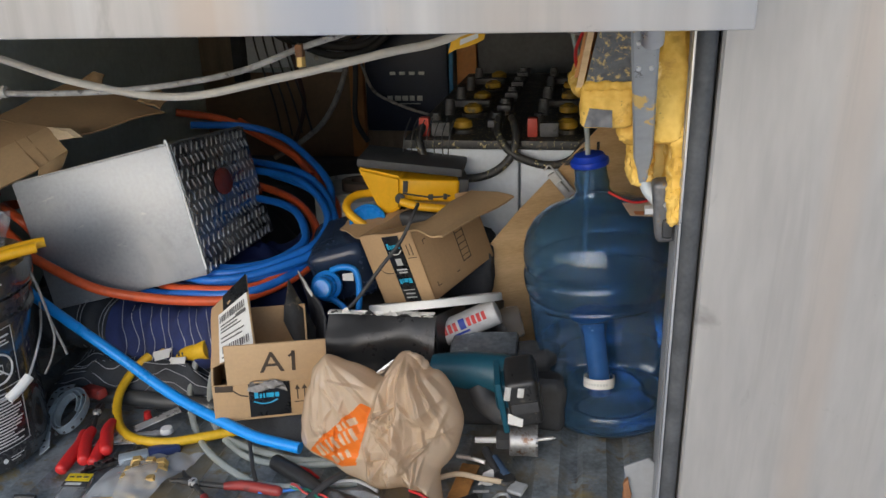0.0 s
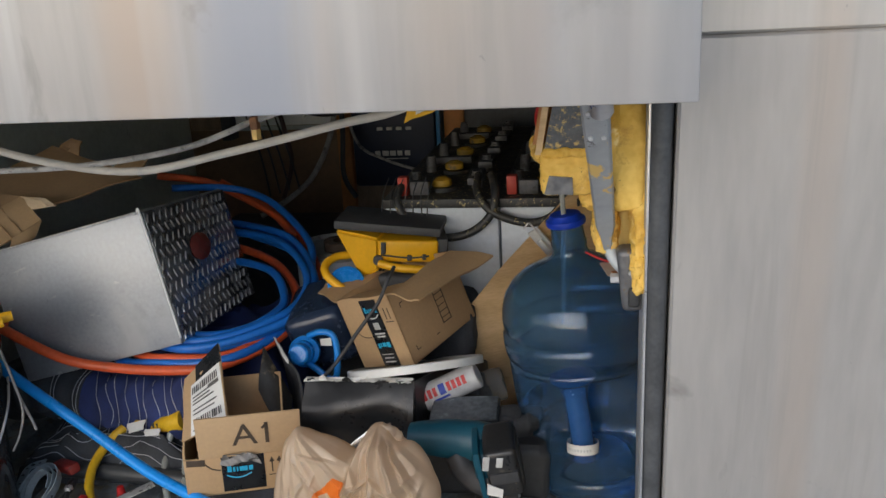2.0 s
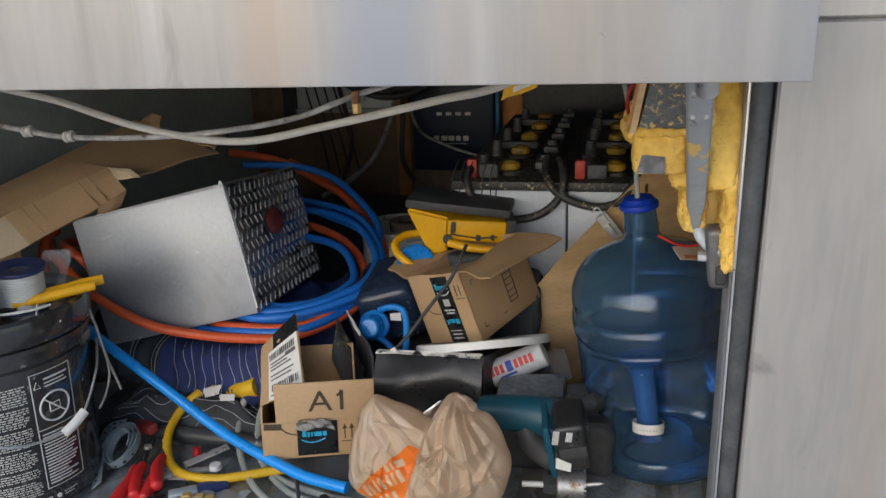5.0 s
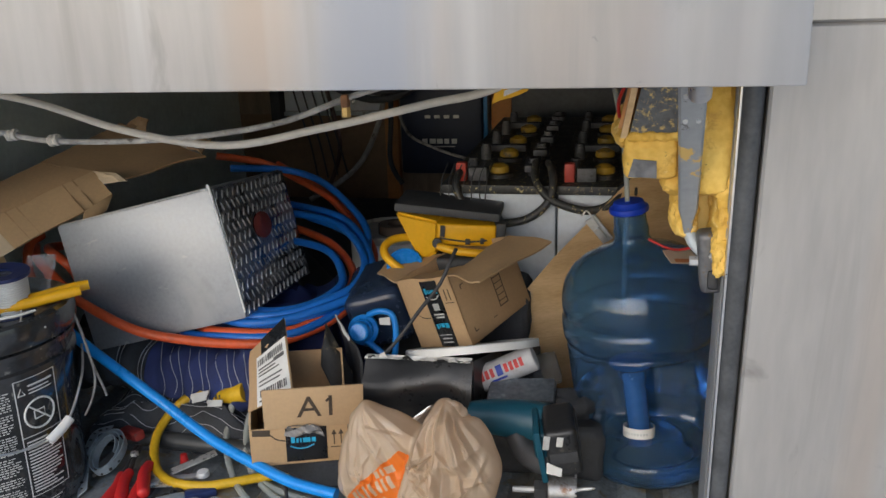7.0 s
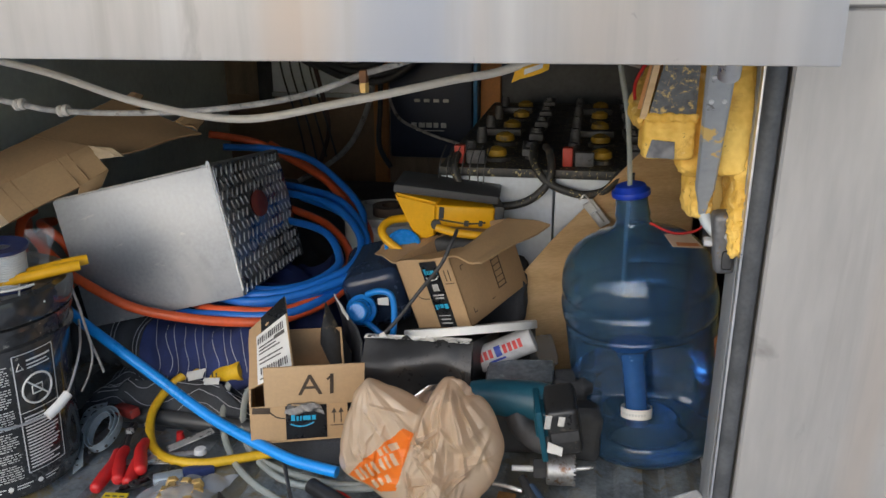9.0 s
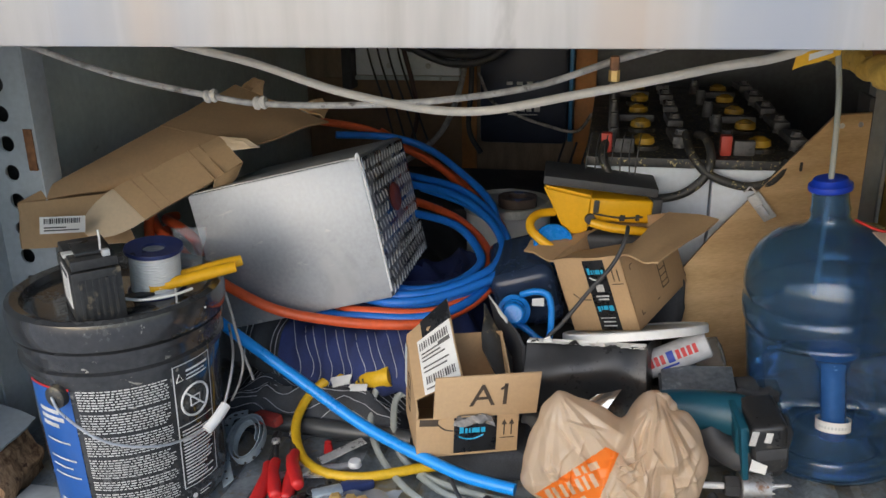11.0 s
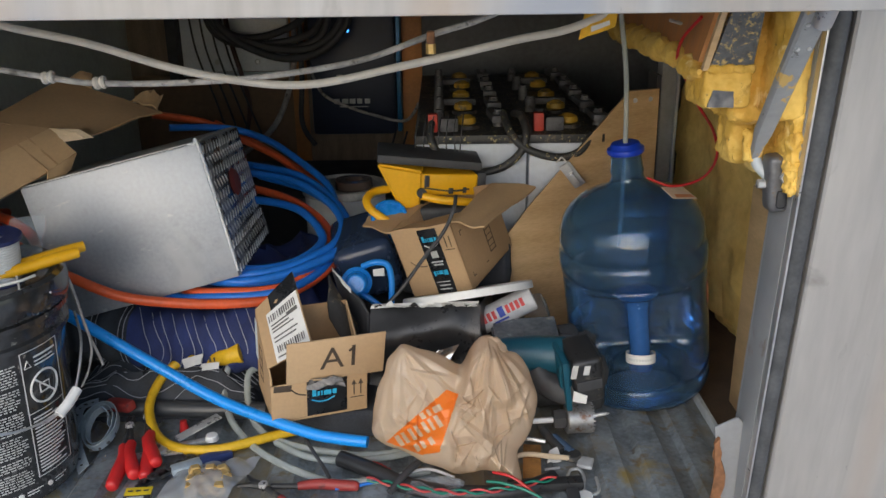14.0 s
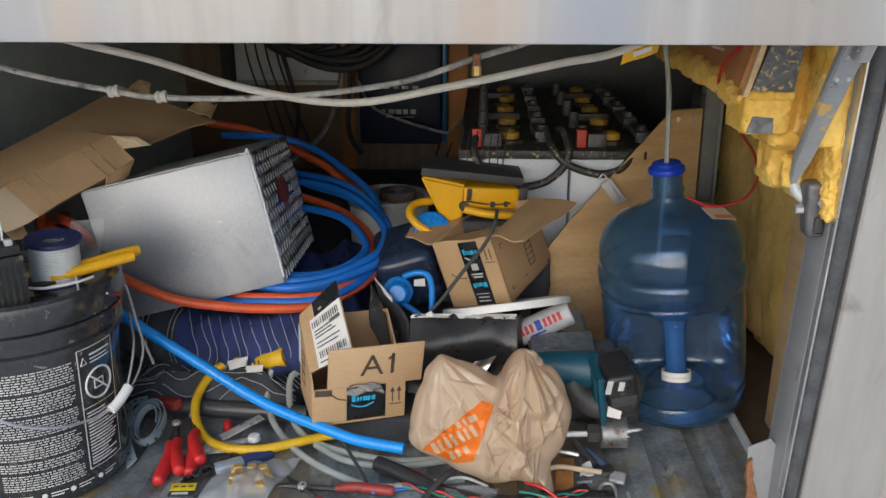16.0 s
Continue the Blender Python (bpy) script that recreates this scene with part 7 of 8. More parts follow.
wpart("cord_tag", quad_sheet((-0.745, 1.355, 0.095), (-0.712, 1.352, 0.106), (-0.708, 1.356, 0.125), (-0.748, 1.36, 0.112), 0.002, 5, 4, 0.006), PAPER, cord, "crumpled white paper tag")
wpart("cord_tag", quad_sheet((-0.712, 1.352, 0.092), (-0.680, 1.350, 0.096), (-0.679, 1.353, 0.109), (-0.712, 1.356, 0.104), 0.002, 4, 3, 0.005), PAPER, cord)
cable("clear_hose", [(-0.535, 1.40, 0.05), (-0.575, 1.385, 0.085), (-0.635, 1.375, 0.110), (-0.665, 1.37, 0.095), (-0.672, 1.34, 0.045), (-0.645, 1.285, 0.018), (-0.587, 1.207, 0.014), (-0.52, 1.152, 0.012), (-0.446, 1.113, 0.012), (-0.38, 1.115, 0.012), (-0.33, 1.128, 0.012), (-0.29, 1.14, 0.012)], 0.0064, TUBECLEAR, "clear vinyl hose coiled on the deck", "hose", 12)
cable("clear_hose", [(-0.54, 1.395, 0.04), (-0.585, 1.385, 0.075), (-0.628, 1.365, 0.080), (-0.62, 1.31, 0.03), (-0.585, 1.262, 0.012), (-0.53, 1.225, 0.011), (-0.458, 1.20, 0.011), (-0.40, 1.19, 0.011), (-0.34, 1.20, 0.011)], 0.0064, TUBECLEAR, "clear vinyl hose coiled on the deck", "hose", 12)
cable("clear_hose", [(-0.56, 1.235, 0.010), (-0.50, 1.19, 0.010), (-0.43, 1.175, 0.010), (-0.36, 1.185, 0.010), (-0.31, 1.20, 0.012)], 0.006, TUBECLEAR, "clear vinyl hose coiled on the deck", "hose", 12)
cable("black_pipe", [(-0.92, 1.333, 0.028), (-0.76, 1.328, 0.026), (-0.59, 1.318, 0.026)], 0.016, material("dark_grey_pipe", (0.05, 0.053, 0.056), 0.4), "dark grey plastic pipe on the deck", "pipe", 14)
cable("black_hose", [(-0.44, 1.17, 0.018), (-0.385, 1.135, 0.018), (-0.335, 1.10, 0.016), (-0.28, 1.078, 0.016), (-0.20, 1.07, 0.016), (-0.13, 1.085, 0.016), (-0.09, 1.11, 0.016)], 0.0135, BLACKP, "thick black rubber hose curving under the bag", "hose", 14)
cable("cable_tie", [(-0.513, 1.236, 0.033), (-0.492, 1.19, 0.028), (-0.462, 1.128, 0.030), (-0.450, 1.108, 0.022)], 0.0034, BLACKM, "black plastic cable tie across the hoses", "cable tie", 6)
cable("cable_tie", [(-0.30, 1.148, 0.030), (-0.325, 1.105, 0.034), (-0.352, 1.068, 0.022)], 0.0058, BLACKM, "black sleeve end on the deck", "sleeve", 8)
for mat, name, ph in ((material("pink_red_wire", (0.55, 0.06, 0.06), 0.4), "red_wire", 0.0), (GREENW, "green_wire", math.pi)):
    pts = []
    for k in range(44):
        t = k / 43
        base = Vector((-0.39 + 0.30 * t, 1.105 - 0.055 * math.sin(t * 2.9), 0.018 + 0.012 * math.sin(t * 2.5)))
        a = t * 34 + ph
        pts.append(base + Vector((0, 0.0035 * math.cos(a), 0.004 + 0.003 * math.sin(a))))
    cable(name, pts, 0.0018, mat, "twisted thin coloured wire on the deck", "wire", 6, 2)
cable("green_wire", [(-0.20, 1.075, 0.035), (-0.17, 1.06, 0.04), (-0.13, 1.045, 0.032), (-0.09, 1.02, 0.016), (-0.06, 1.0, 0.012)], 0.0024, GREENW, "thin green wire on the deck", "wire", 6)
cable("red_wire", [(-0.19, 1.085, 0.045), (-0.16, 1.065, 0.048), (-0.125, 1.05, 0.025), (-0.11, 1.03, 0.014), (-0.13, 1.0, 0.012)], 0.0024, RED, "thin red wire on the deck", "wire", 6)
cable("blue_wire", [(-0.44, 1.09, 0.014), (-0.40, 1.10, 0.014), (-0.36, 1.115, 0.014), (-0.33, 1.12, 0.016)], 0.0026, BLUEP, "thin blue wire on the deck", "wire", 6)
cable("white_wire", [(-0.37, 1.115, 0.016), (-0.33, 1.125, 0.018), (-0.29, 1.135, 0.018), (-0.25, 1.12, 0.012)], 0.0026, WHITEW, "thin white wire on the deck", "wire", 6)
cable("red_wire", [(-0.42, 1.165, 0.014), (-0.385, 1.160, 0.016), (-0.355, 1.14, 0.014)], 0.0026, RED, "thin red wire on the deck", "wire", 6)
cable("frayed_rope", [(-0.165, 1.165, 0.012), (-0.13, 1.178, 0.016), (-0.09, 1.168, 0.018), (-0.05, 1.17, 0.012)], 0.0045, CARD_PALE, "frayed pale cord on the deck", "cord", 8)

# ---- hand tools and bits on the deck ----
def pliers(name, tip, ends, grip, label, thick=0.0095, jaw=0.030):
    b = thing(name, at(tip[0], tip[1], 0.0), label, "pliers", "pliers on the deck")
    T = Vector(tip)
    for e in ends:
        E = Vector(e)
        d = E - T
        side = Vector((-d.y, d.x, 0)).normalized()
        s = 1 if (E - Vector(ends[0])).length < 1e-6 else -1
        mid = T + d * 0.55 + side * 0.006 * s
        wpart("grip", tube([T + d * 0.36, mid, T + d * 0.8 + side * 0.003 * s, E], lambda t: thick * (0.75 + 0.3 * math.sin(t * 2.6)) * min(1, ((1.03 - t) / 0.09) ** 0.5), 14, 8), grip, b)
        wpart("shank", tube([T + d * 0.08, T + d * 0.25, T + d * 0.38], 0.0048, 8, 3), BLACKDUST, b)
        back = (T - E).normalized()
        wpart("jaw", tube([T - back * 0.004, T + back * jaw * 0.5 + side * 0.003 * s, T + back * jaw], lambda t: 0.0075 * (1 - 0.7 * t), 8, 3), BLACKDUST, b, "dark steel jaw")
    wpart("pivot", lathe([(0, 0.007), (0.007, 0.006), (0.008, 0.0), (0, -0.006)], 16, at(T.x, T.y, T.z)), CHROME, b)


pliers("red_pliers", (-0.822, 1.262, 0.030), ((-0.800, 1.104, 0.012), (-0.771, 1.130, 0.016)), RED, "pliers with bright red grips lying on the deck", 0.0112)
pliers("red_pliers", (-0.800, 1.290, 0.030), ((-0.755, 1.130, 0.012), (-0.742, 1.155, 0.022)), RED, "pliers with bright red grips lying on the deck", 0.0112)
pliers("lineman_pliers", (-0.555, 1.098, 0.016), ((-0.402, 1.094, 0.016), (-0.462, 1.012, 0.014)), DKRED, "worn cutting pliers with dark red grips on the deck", 0.0085, 0.042)
sp = thing("hanger_strap", at(-0.89, 1.25, 0.0), "coil of perforated galvanised hanger strap on the deck", "strap coil")
wpart("strap_coil", tube([(-0.870 + (0.016 + 0.0006 * k) * math.cos(k * 0.55), 1.250 + (0.022 + 0.0008 * k) * math.sin(k * 0.55), 0.038 + 0.020 * math.sin(k * 0.55)) for k in range(30)], 0, 4, 2, False, None, False, (0.0012, 0.019)), ZINC, sp)
tail = [(-0.888, 1.300, 0.060), (-0.915, 1.285, 0.054), (-0.912, 1.245, 0.030), (-0.893, 1.205, 0.014), (-0.866, 1.160, 0.010)]
wpart("strap_tail", tube(tail, 0, 4, 6, False, None, False, (0.022, 0.0014)), ZINC, sp)
for k, q in enumerate(smooth_line(tail, 3)[1:-1]):
    wpart("hole", lathe([(0, 0), (0.0038 if k % 2 else 0.0026, 0), (0, 0.0006)], 10, Matrix.Translation(q + Vector((-0.0006, -0.0014, 0.0012)))), BLACKM, sp)

for k in range(9):
    a = 2.6 + 0.42 * k
    wpart("hole", lathe([(0, 0), (0.0034 if k % 2 else 0.0024, 0), (0, 0.0006)], 10, at(-0.870 + 0.0340 * math.cos(a), 1.250 + 0.0465 * math.sin(a), 0.038 + 0.020 * math.sin(a)) @ Matrix.Rotation(a, 4, "Z") @ Matrix.Rotation(radians(90), 4, "Y")), BLACKM, sp)

yb = thing("blister_pack", at(-0.745, 1.06, 0.0), "small yellow and black blister pack on the deck", "blister pack")
BM_ = frame_of((-0.762, 1.028, 0.006), (0.042, 0.004, 0), (-0.012, 0.06, 0.004))
wpart("tray", cuboid((0.040, 0.062, 0.010), BM_, 0.003), CLEARFILM, yb, "clear plastic tray")
wpart("yellow_card", cuboid((0.041, 0.018, 0.002), BM_ @ at(-0.0005, 0.044, 0.0105), 0.0005), material("yellow_card", (0.78, 0.56, 0.02), 0.5), yb)
wpart("black_card", cuboid((0.041, 0.013, 0.002), BM_ @ at(-0.0005, 0.029, 0.0105), 0.0005), BLACKM, yb)
wpart("card_print", cuboid((0.026, 0.005, 0.0006), BM_ @ at(0.005, 0.033, 0.0126), 0), GREYPRINT, yb)
for k in range(3):
    wpart("card_print", cuboid((0.008, 0.003, 0.0006), BM_ @ at(0.004 + 0.012 * k, 0.051, 0.0126), 0), BLACKM, yb)
bg = thing("fittings_bag", at(-0.64, 1.09, 0.0), "clear plastic bag of brass fittings on the deck", "bag of fittings")
own = quad_sheet((-0.722, 1.035, 0.012), (-0.612, 1.025, 0.012), (-0.575, 1.188, 0.016), (-0.704, 1.160, 0.014), 0.0, 30, 26, 0.0)
for v in own.verts:
    u = v.co
    v.co.z = 0.008 + 0.026 * math.exp(-((u.x + 0.648) ** 2 + (u.y - 1.095) ** 2) / 0.0022) + 0.013 * abs(noise.noise(u * 26)) + (0.001 if v.index % 2 else 0.0)
wpart("bag_film", own, veil(material("whitish_bag_film", (0.84, 0.87, 0.90), 0.14, 0, 0.04, 20, 60, 0.3, spec=0.9), 0.62, (0.97, 0.98, 1.0)), bg)
for k in range(6):
    x, y = -0.668 + 0.022 * (k % 3), 1.080 + 0.030 * (k // 3)
    wpart("brass_fitting", lathe([(0.005, -0.015), (0.0115, -0.015), (0.0115, -0.004), (0.009, -0.003), (0.009, 0.003), (0.0115, 0.004), (0.0115, 0.015), (0.005, 0.015)], 6, at(x, y + 0.015, 0.021) @ pose(0, 0, 0, 90, 0, 10 + 14 * (k % 2)), None, True), BRASS, bg)
wpart("brass_pin", tube([(-0.70, 1.035, 0.012), (-0.655, 1.045, 0.012)], 0.006, 10, 2), BRASS, bg)
wpart("brass_pin", tube([(-0.672, 1.062, 0.012), (-0.63, 1.054, 0.012)], 0.005, 10, 2), BRASS, bg)
sd = thing("screwdriver", at(-1.0, 1.003, 0.0), "screwdriver with a clear yellow handle on the deck edge", "screwdriver")
wpart("handle", tube([(-1.050, 1.004, 0.016), (-1.03, 1.003, 0.016), (-0.995, 1.001, 0.014), (-0.978, 1.0, 0.013)], lambda t: 0.010 + 0.002 * math.sin(t * 6), 8, 4), see_through(material("amber_plastic", (0.6, 0.48, 0.06), 0.2), 0.3), sd, "clear yellow handle")
wpart("blade", tube([(-0.98, 1.0, 0.012), (-0.90, 0.993, 0.008), (-0.86, 0.990, 0.007)], 0.003, 8, 2), CHROME, sd)
tagged(link("drill_bit", tube([(-0.835, 1.035, 0.008), (-0.80, 1.038, 0.008)], 0.0045, 10, 2), BLACKDUST), "short dark driver bit on the deck", "driver bit")
kn = thing("utility_knife", at(-0.68, 1.18, 0.0), "blue and grey utility knife on the deck", "utility knife")
wpart("handle", cuboid((0.055, 0.022, 0.016), frame_of((-0.672, 1.168, 0.003), (0.06, 0.035, 0.0), (0, 1, 0)), 0.006), material("blue_grip", (0.03, 0.05, 0.16), 0.5), kn)
wpart("body", cuboid((0.05, 0.022, 0.014), frame_of((-0.712, 1.140, 0.004), (0.05, 0.03, 0.0), (0, 1, 0)), 0.004), ZINC, kn, "grey metal nose")
wr = thing("steel_wrench", at(-0.76, 1.21, 0.0), "small chrome adjustable wrench on the deck", "wrench")
wpart("head", lathe([(0.008, 0), (0.021, 0), (0.021, 0.009), (0.008, 0.009)], 20, at(-0.762, 1.212, 0.010), None, True), CHROME, wr)
wpart("shaft", cuboid((0.085, 0.014, 0.007), frame_of((-0.745, 1.208, 0.010), (0.08, 0.03, 0.0), (0, 1, 0)), 0.003), CHROME, wr)
ol = thing("chain_tool", at(-0.73, 1.15, 0.0), "old dark steel chain tool on the deck", "tool")
for k in range(7):
    wpart("chain_link", lathe([(0.004, 0), (0.0095, 0), (0.0095, 0.006), (0.004, 0.006)], 14, at(-0.752 + 0.011 * k, 1.118 + 0.013 * k, 0.008 + 0.003 * (k % 2)), None, True), BLACKDUST, ol)
wpart("bar", cuboid((0.075, 0.012, 0.006), frame_of((-0.755, 1.10, 0.008), (0.05, 0.06, 0.0), (0, 1, 0)), 0.002), BLACKDUST, ol)
tagged(link("steel_ruler", cuboid((0.09, 0.018, 0.002), frame_of((-0.80, 1.185, 0.010), (0.09, 0.012, 0.004), (0, 1, 0)), 0.0005), CHROME), "short steel ruler under the pliers", "ruler")
tagged(link("putty_knife", cuboid((0.085, 0.022, 0.002), frame_of((-0.725, 1.225, 0.020), (0.06, 0.055, 0.012), (-0.4, 1, 0)), 0.0005), CHROME), "bright putty knife blade on the deck", "putty knife")
tagged(link("plastic_thimble", lathe([(0, 0.010), (0.010, 0.009), (0.012, 0.0), (0, 0.0)], 20, at(-0.672, 1.238, 0.016)), WHITEP), "small white plastic cap on the deck", "cap")
tagged(link("red_wire_nut", lathe([(0, 0.022), (0.006, 0.02), (0.009, 0.0), (0, 0.0)], 12, at(-0.735, 1.285, 0.006)), RED), "red wire connector on the deck", "wire connector")
tagged(link("dark_red_tool", cuboid((0.06, 0.022, 0.02), frame_of((-0.885, 1.315, 0.030), (0.06, -0.03, 0.01), (0, 1, 0)), 0.006), DKRED), "dark red tool handle behind the strap", "tool")
# bits in front of the drill
kb = thing("carabiner_knife", at(-0.06, 1.18, 0.0), "folding tool with black and blue handles on the deck", "folding tool")
wpart("handle", tube([(-0.092, 1.245, 0.022), (-0.080, 1.22, 0.018), (-0.064, 1.19, 0.014)], 0.0075, 10, 4), BLACKM, kb)
wpart("handle", tube([(-0.075, 1.225, 0.020), (-0.060, 1.20, 0.018), (-0.050, 1.185, 0.015)], 0.007, 10, 4), material("slate_blue_grip", (0.05, 0.09, 0.16), 0.5), kb)
wpart("pivot", lathe([(0, 0.008), (0.014, 0.007), (0.016, 0.0), (0, 0.0)], 20, at(-0.050, 1.178, 0.010)), BLACKDUST, kb)
tagged(link("grey_key_fob", cuboid((0.026, 0.030, 0.007), at(-0.048, 1.150, 0.006) @ pose(0, 0, 0, 0, 0, -18), 0.0033, None, 3), material("pale_grey_fob", (0.42, 0.43, 0.43), 0.5)), "pale grey key fob on the deck", "key fob")
tagged(link("steel_hook", tube([(-0.070, 1.110, 0.010), (-0.060, 1.135, 0.012), (-0.045, 1.138, 0.012), (-0.040, 1.12, 0.010), (-0.045, 1.09, 0.008), (-0.036, 1.075, 0.008), (-0.022, 1.085, 0.008), (-0.020, 1.12, 0.008)], 0.0028, 8), CHROME), "bent steel hook on the deck", "hook")
tagged(link("rusty_plate", cuboid((0.030, 0.11, 0.004), at(-0.140, 1.11, 0.006) @ pose(0, 0, 0, 0, 0, -6), 0.001), material("orange_rust_plate", (0.38, 0.18, 0.05), 0.8, 0, 0.3, 30, 150, 0.3)), "rusty orange steel strip on the deck", "strip")
tagged(link("black_clip", cuboid((0.10, 0.022, 0.016), at(-0.145, 1.075, 0.010) @ pose(0, 0, 0, 0, 0, 4), 0.005), BLACKP), "long black plastic clip on the deck", "clip")
tagged(link("torn_paper", quad_sheet((-0.095, 1.16, 0.010), (-0.070, 1.165, 0.010), (-0.072, 1.195, 0.018), (-0.088, 1.19, 0.014), 0.001, 4, 4, 0.004), PAPER), "torn scrap of white paper on the deck", "paper scrap")
tagged(link("spade_bit", tube([(-0.165, 1.105, 0.012), (-0.135, 1.10, 0.014), (-0.105, 1.10, 0.012)], 0.0045, 6, 3), BLACKDUST), "dark twist bit on the deck", "drill bit")
tagged(link("spade_bit", tube([(-0.14, 1.235, 0.012), (-0.115, 1.228, 0.014), (-0.09, 1.222, 0.012)], 0.004, 6, 3), CHROME), "bright twist bit on the deck", "drill bit")
tagged(link("white_screw", tube([(-0.10, 1.145, 0.008), (-0.075, 1.148, 0.009)], 0.0022, 8, 2), CHROME), "small bright screw on the deck", "screw")
tagged(link("black_sleeve", cuboid((0.020, 0.06, 0.012), at(-0.075, 1.035, 0.006), 0.004), BLACKM), "black rubber sleeve at the deck edge", "sleeve")
tagged(link("white_bottle_cap", lathe([(0, 0.008), (0.012, 0.008), (0.0135, 0.0), (0, 0)], 22, at(-0.047, 1.068, 0.005)), WHITEP), "pale plastic cap on the deck", "cap")
tagged(link("clear_wrapper", quad_sheet((-0.33, 1.06, 0.020), (-0.25, 1.045, 0.03), (-0.235, 1.075, 0.036), (-0.31, 1.10, 0.026), 0.001, 8, 6, 0.012), CLEARFILM), "clear plastic wrapper on the black hose", "wrapper")

# ---- on the bucket lid ----
sb = thing("small_battery", at(-1.02, 1.07, 0.345), "small dusty black sealed battery on the bucket lid", "battery")
# long face to the viewer's side, short face towards the spool
def sbox(x0, x1, y0, y1, z0, z1, bev=0.002):
    e1 = Vector((-0.68, 0.73, 0.0))
    e2 = Vector((0.73, 0.68, 0.0))
    m = Matrix.Translation((-0.990, 1.022, 0.3455)) @ Matrix((e1, e2, Vector((0, 0, 1)))).transposed().to_4x4()
    own = box(x0, x1, y0, y1, z0, z1, bev)
    bmesh.ops.transform(own, matrix=m, verts=own.verts)
    return own
wpart("case", sbox(0, 0.118, 0, 0.066, 0, 0.078), BLACKDUST, sb)
wpart("case_top", sbox(0.002, 0.116, 0.002, 0.064, 0.080, 0.094), BLACKDUST, sb)
wpart("lid_step", sbox(0.02, 0.08, 0.012, 0.055, 0.0945, 0.100), BLACKP, sb)
for k in range(6):
    wpart("side_rib", sbox(-0.0015, 0.0, 0.008 + 0.009 * k, 0.012 + 0.009 * k, 0.006, 0.066, 0.0), BLACKDUST, sb)
wpart("label", sbox(0.028, 0.085, -0.0012, 0.0, 0.018, 0.072, 0.0), PAPER, sb, "white printed label")
for k in range(7):
    wpart("label_print", sbox(0.032, 0.080 - 0.006 * (k % 3), -0.0020, -0.0013, 0.024 + 0.0055 * k, 0.0255 + 0.0055 * k, 0.0), GREYPRINT, sb)
wpart("label_band", sbox(0.030, 0.083, -0.0020, -0.0013, 0.064, 0.070, 0.0), BLACKM, sb)
wpart("terminal", sbox(0.004, 0.014, 0.045, 0.056, 0.094, 0.104), CHROME, sb, "bright terminal tab")
wpart("terminal_wire", tube([(-0.968, 1.064, 0.447), (-0.968, 1.066, 0.462), (-0.97, 1.068, 0.475)], 0.0016, 6, 3), CHROME, sb)
wpart("dusty_tape", sbox(0.040, 0.056, -0.002, 0.05, 0.090, 0.0955, 0.001), GREYPRINT, sb, "dusty tape strip")
sl = thing("wire_spool", at(-0.945, 1.165, 0.34), "spool of white wire with a dark blue flange on the lid", "wire spool")
SPM = at(-0.952, 1.168, 0.344) @ pose(0, 0, 0, 3, 4, 0)
wpart("flange", lathe([(0.017, 0.070), (0.043, 0.070), (0.044, 0.073), (0.043, 0.076), (0.017, 0.074)], 36, SPM, None, True), material("navy_flange", (0.02, 0.03, 0.11), 0.35), sl, "dark blue flange")
wpart("flange", lathe([(0.017, 0.0), (0.043, 0.0), (0.044, 0.003), (0.043, 0.006), (0.017, 0.006)], 36, SPM, None, True), material("navy_flange", (0.02, 0.03, 0.11), 0.35), sl)
prof = [(0.018, 0.007)] + [(0.0365 + 0.0014 * (k % 2), 0.007 + 0.0021 * k) for k in range(30)] + [(0.018, 0.070)]
wpart("wound_wire", lathe(prof, 40, SPM), WHITEW, sl, "tightly wound white wire")
wpart("wire_end", tube([SPM @ Vector(q) for q in ((0.036, -0.01, 0.02), (0.048, -0.03, 0.01), (0.06, -0.045, 0.004), (0.10, -0.04, 0.006))], 0.0016, 6), WHITEW, sl)
tagged(link("clear_packet", quad_sheet((-0.955, 1.215, 0.365), (-0.895, 1.205, 0.365), (-0.895, 1.235, 0.43), (-0.95, 1.235, 0.425), 0.001, 7, 6, 0.010), CLEARFILM), "crumpled clear packet behind the spool", "packet")
wsn = thing("wire_stripper", at(-0.90, 1.17, 0.35), "wire stripper with yellow grips lying on the lid", "wire stripper")
for dz, dy in ((0.0, 0.0), (0.002, 0.024)):
    wpart("grip", tube([(-0.945, 1.135 + dy, 0.362 + dz), (-0.905, 1.165 + dy, 0.366 + dz), (-0.865, 1.195 + dy, 0.372 + dz), (-0.842, 1.214 + dy, 0.374 + dz)], lambda t: 0.0085 + 0.001 * math.sin(t * 3), 12, 5), YELLOW, wsn, "bright yellow grip")
wpart("blade", slab([(0, -0.012), (0.075, -0.008), (0.078, 0.008), (0.0, 0.013)], 0.004, Matrix.Translation((-0.998, 1.085, 0.354)) @ pose(0, 0, 0, 90, 0, 40), None, 0.0008), BLACKDUST, wsn, "dark steel blade")
cable("thin_white_wire", [(-0.98, 1.10, 0.360), (-0.94, 1.10, 0.358), (-0.90, 1.12, 0.360), (-0.88, 1.145, 0.362)], 0.0022, WHITEW, "white wire curled on the lid", "wire", 6)
cable("ragged_string", [(-0.868, 1.215, 0.345), (-0.862, 1.225, 0.29), (-0.855, 1.23, 0.23), (-0.845, 1.235, 0.185), (-0.84, 1.235, 0.165)], 0.0024, PIPEGREY, "grey ragged string hanging beside the bucket", "string", 6)
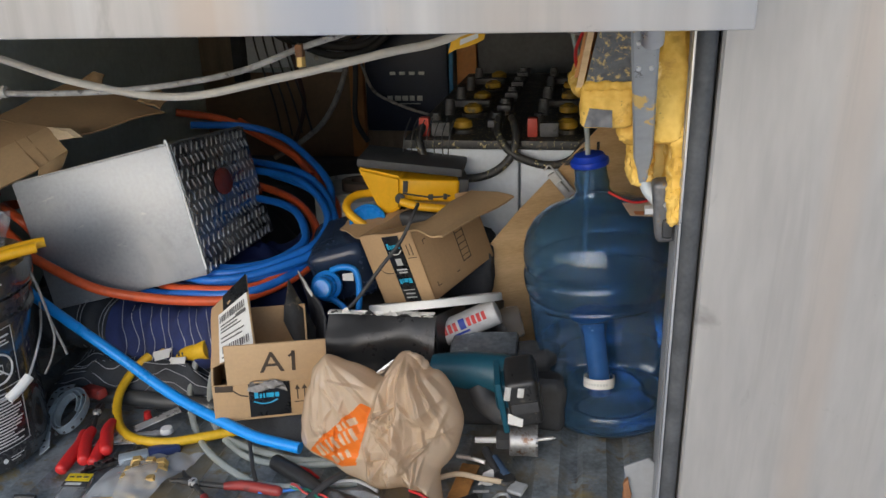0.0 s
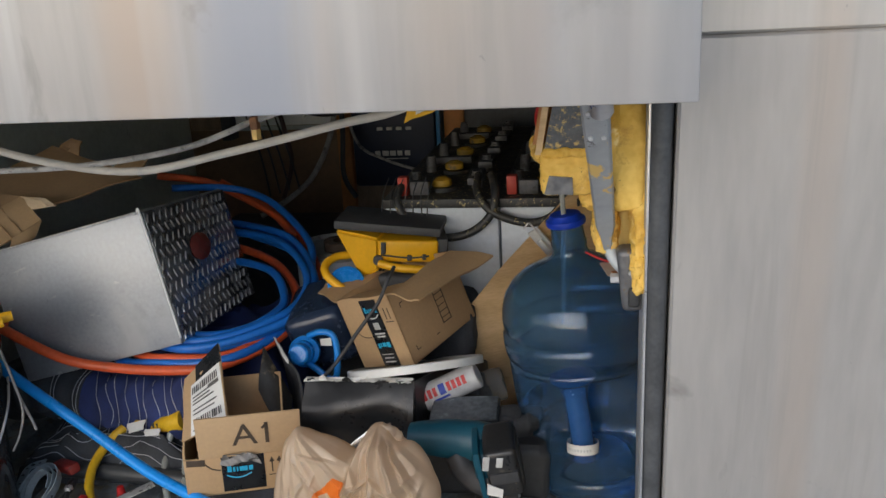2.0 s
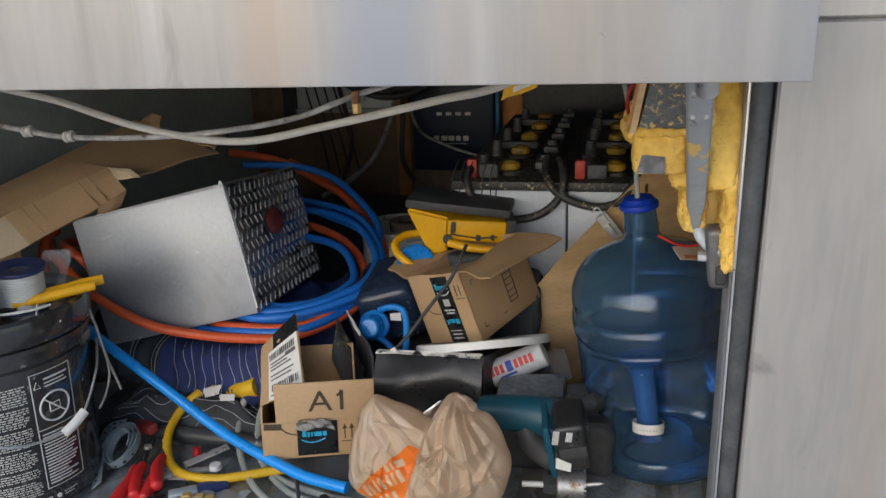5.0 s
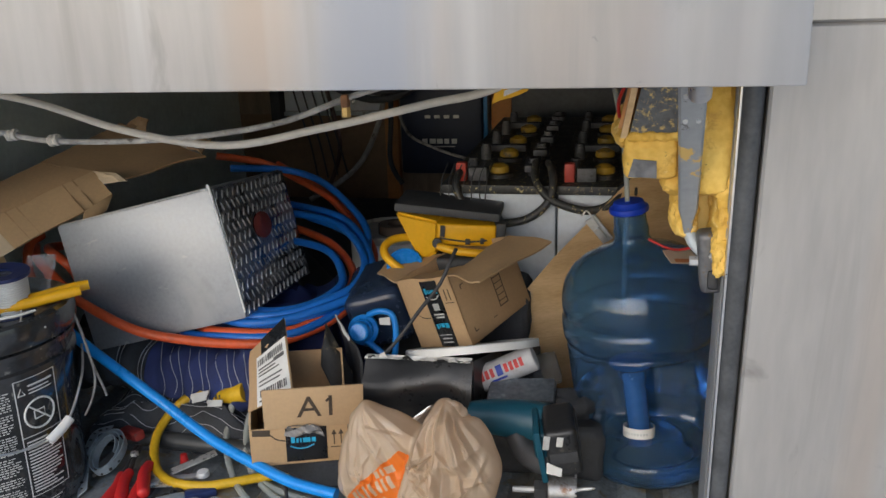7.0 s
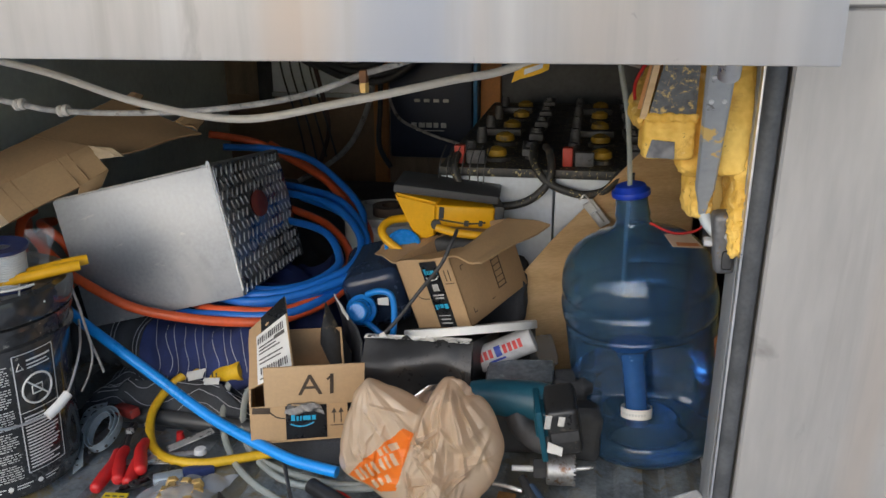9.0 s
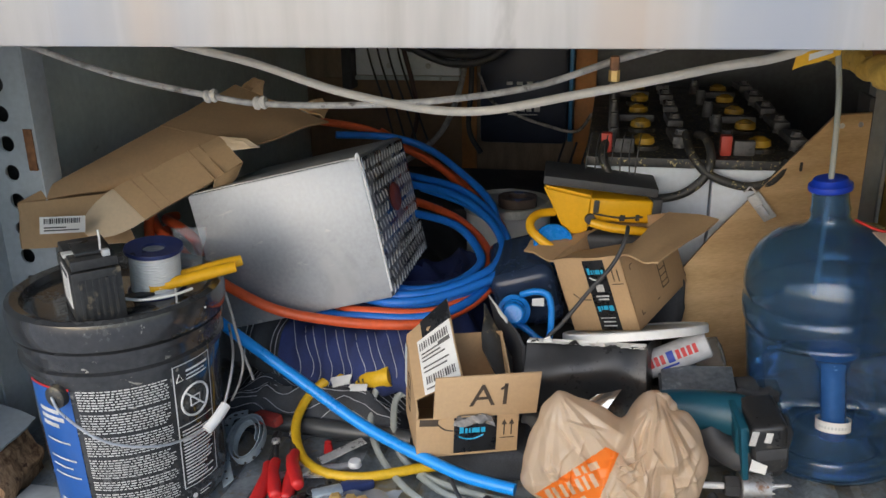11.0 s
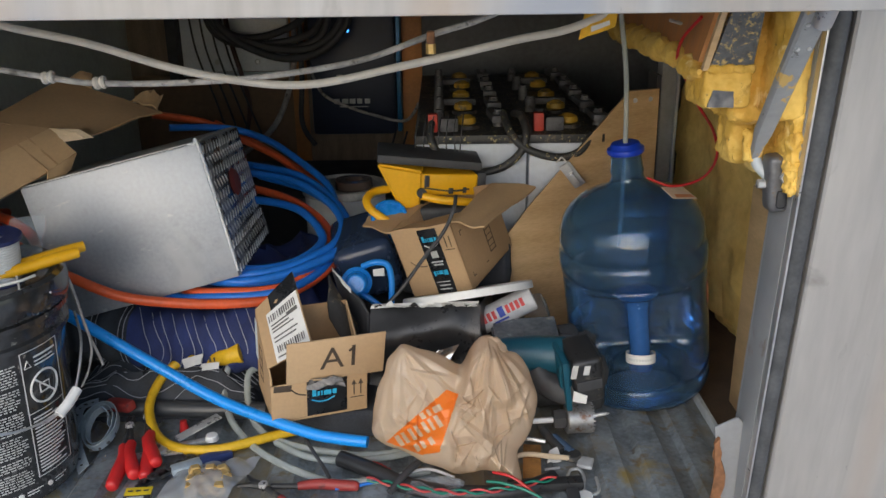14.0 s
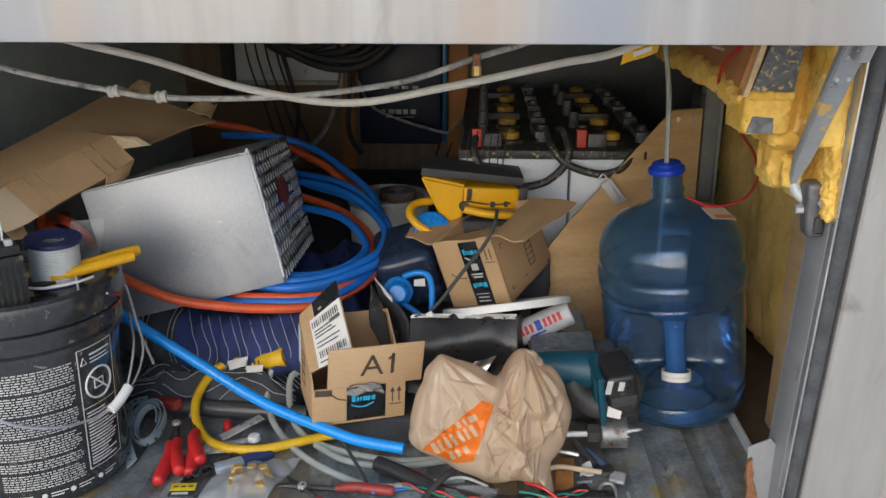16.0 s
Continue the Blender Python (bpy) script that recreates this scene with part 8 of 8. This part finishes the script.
cable("ragged_string", [(-0.862, 1.23, 0.27), (-0.85, 1.225, 0.21), (-0.855, 1.215, 0.17), (-0.868, 1.205, 0.14)], 0.002, PIPEGREY, "grey ragged string hanging beside the bucket", "string", 6)

# ---- rotten block and gusset at the foot of the side wall ----
gz = thing("wood_gusset", at(-1.22, 1.07, 0.0), "splintered rusty wooden block under a peeling grey plate", "gusset")
wpart("block", roughen(slab([(0, 0.0), (0.105, 0.0), (0.118, 0.04), (0.095, 0.085), (0.0, 0.10)], 0.12, at(-1.30, 1.02, -0.002) @ pose(0, 0, 0, 0, 0, 8)), 0.008, 45, 3, 5), ROTWOOD, gz)
wpart("plate", quad_sheet((-1.302, 1.01, 0.108), (-1.205, 1.02, 0.088), (-1.215, 1.17, 0.092), (-1.305, 1.17, 0.118), 0.004, 6, 6, 0.006), GALV, gz, "peeling grey plate")
tagged(link("grey_shim", box(-1.19, -1.10, 1.04, 1.10, 0.004, 0.012, 0.002), GALV), "flat grey shim beside the bucket", "shim")
tagged(link("yellow_ear_plug", lathe([(0, 0.016), (0.006, 0.014), (0.007, 0.0), (0, 0)], 14, at(-1.115, 1.0, 0.010) @ pose(0, 0, 0, 0, 80, 0)), YELLOW), "small yellow plug at the deck edge", "plug")
# loose dirt on the deck
grit = bmesh.new()
rnd = random.Random(12)
for k in range(420):
    x, y, s = rnd.uniform(-1.2, 0.2), rnd.uniform(0.97, 1.36), rnd.uniform(0.0006, 0.0022)
    z = deck_z(x) + 0.002
    vs = [grit.verts.new((x + s * rnd.uniform(0.5, 1.2) * a, y + s * rnd.uniform(0.5, 1.2) * c, z + s * h)) for a, c, h in ((1, 0, 0), (-0.5, 0.9, 0), (-0.5, -0.9, 0), (0, 0, 1))]
    for f in ((0, 1, 3), (1, 2, 3), (2, 0, 3)):
        grit.faces.new([vs[i] for i in f])
tagged(link("deck_grit", grit, material("pale_grit", (0.30, 0.26, 0.20), 0.95), smooth=False), "scattered pale grit on the steel deck", "grit", kind="stuff")
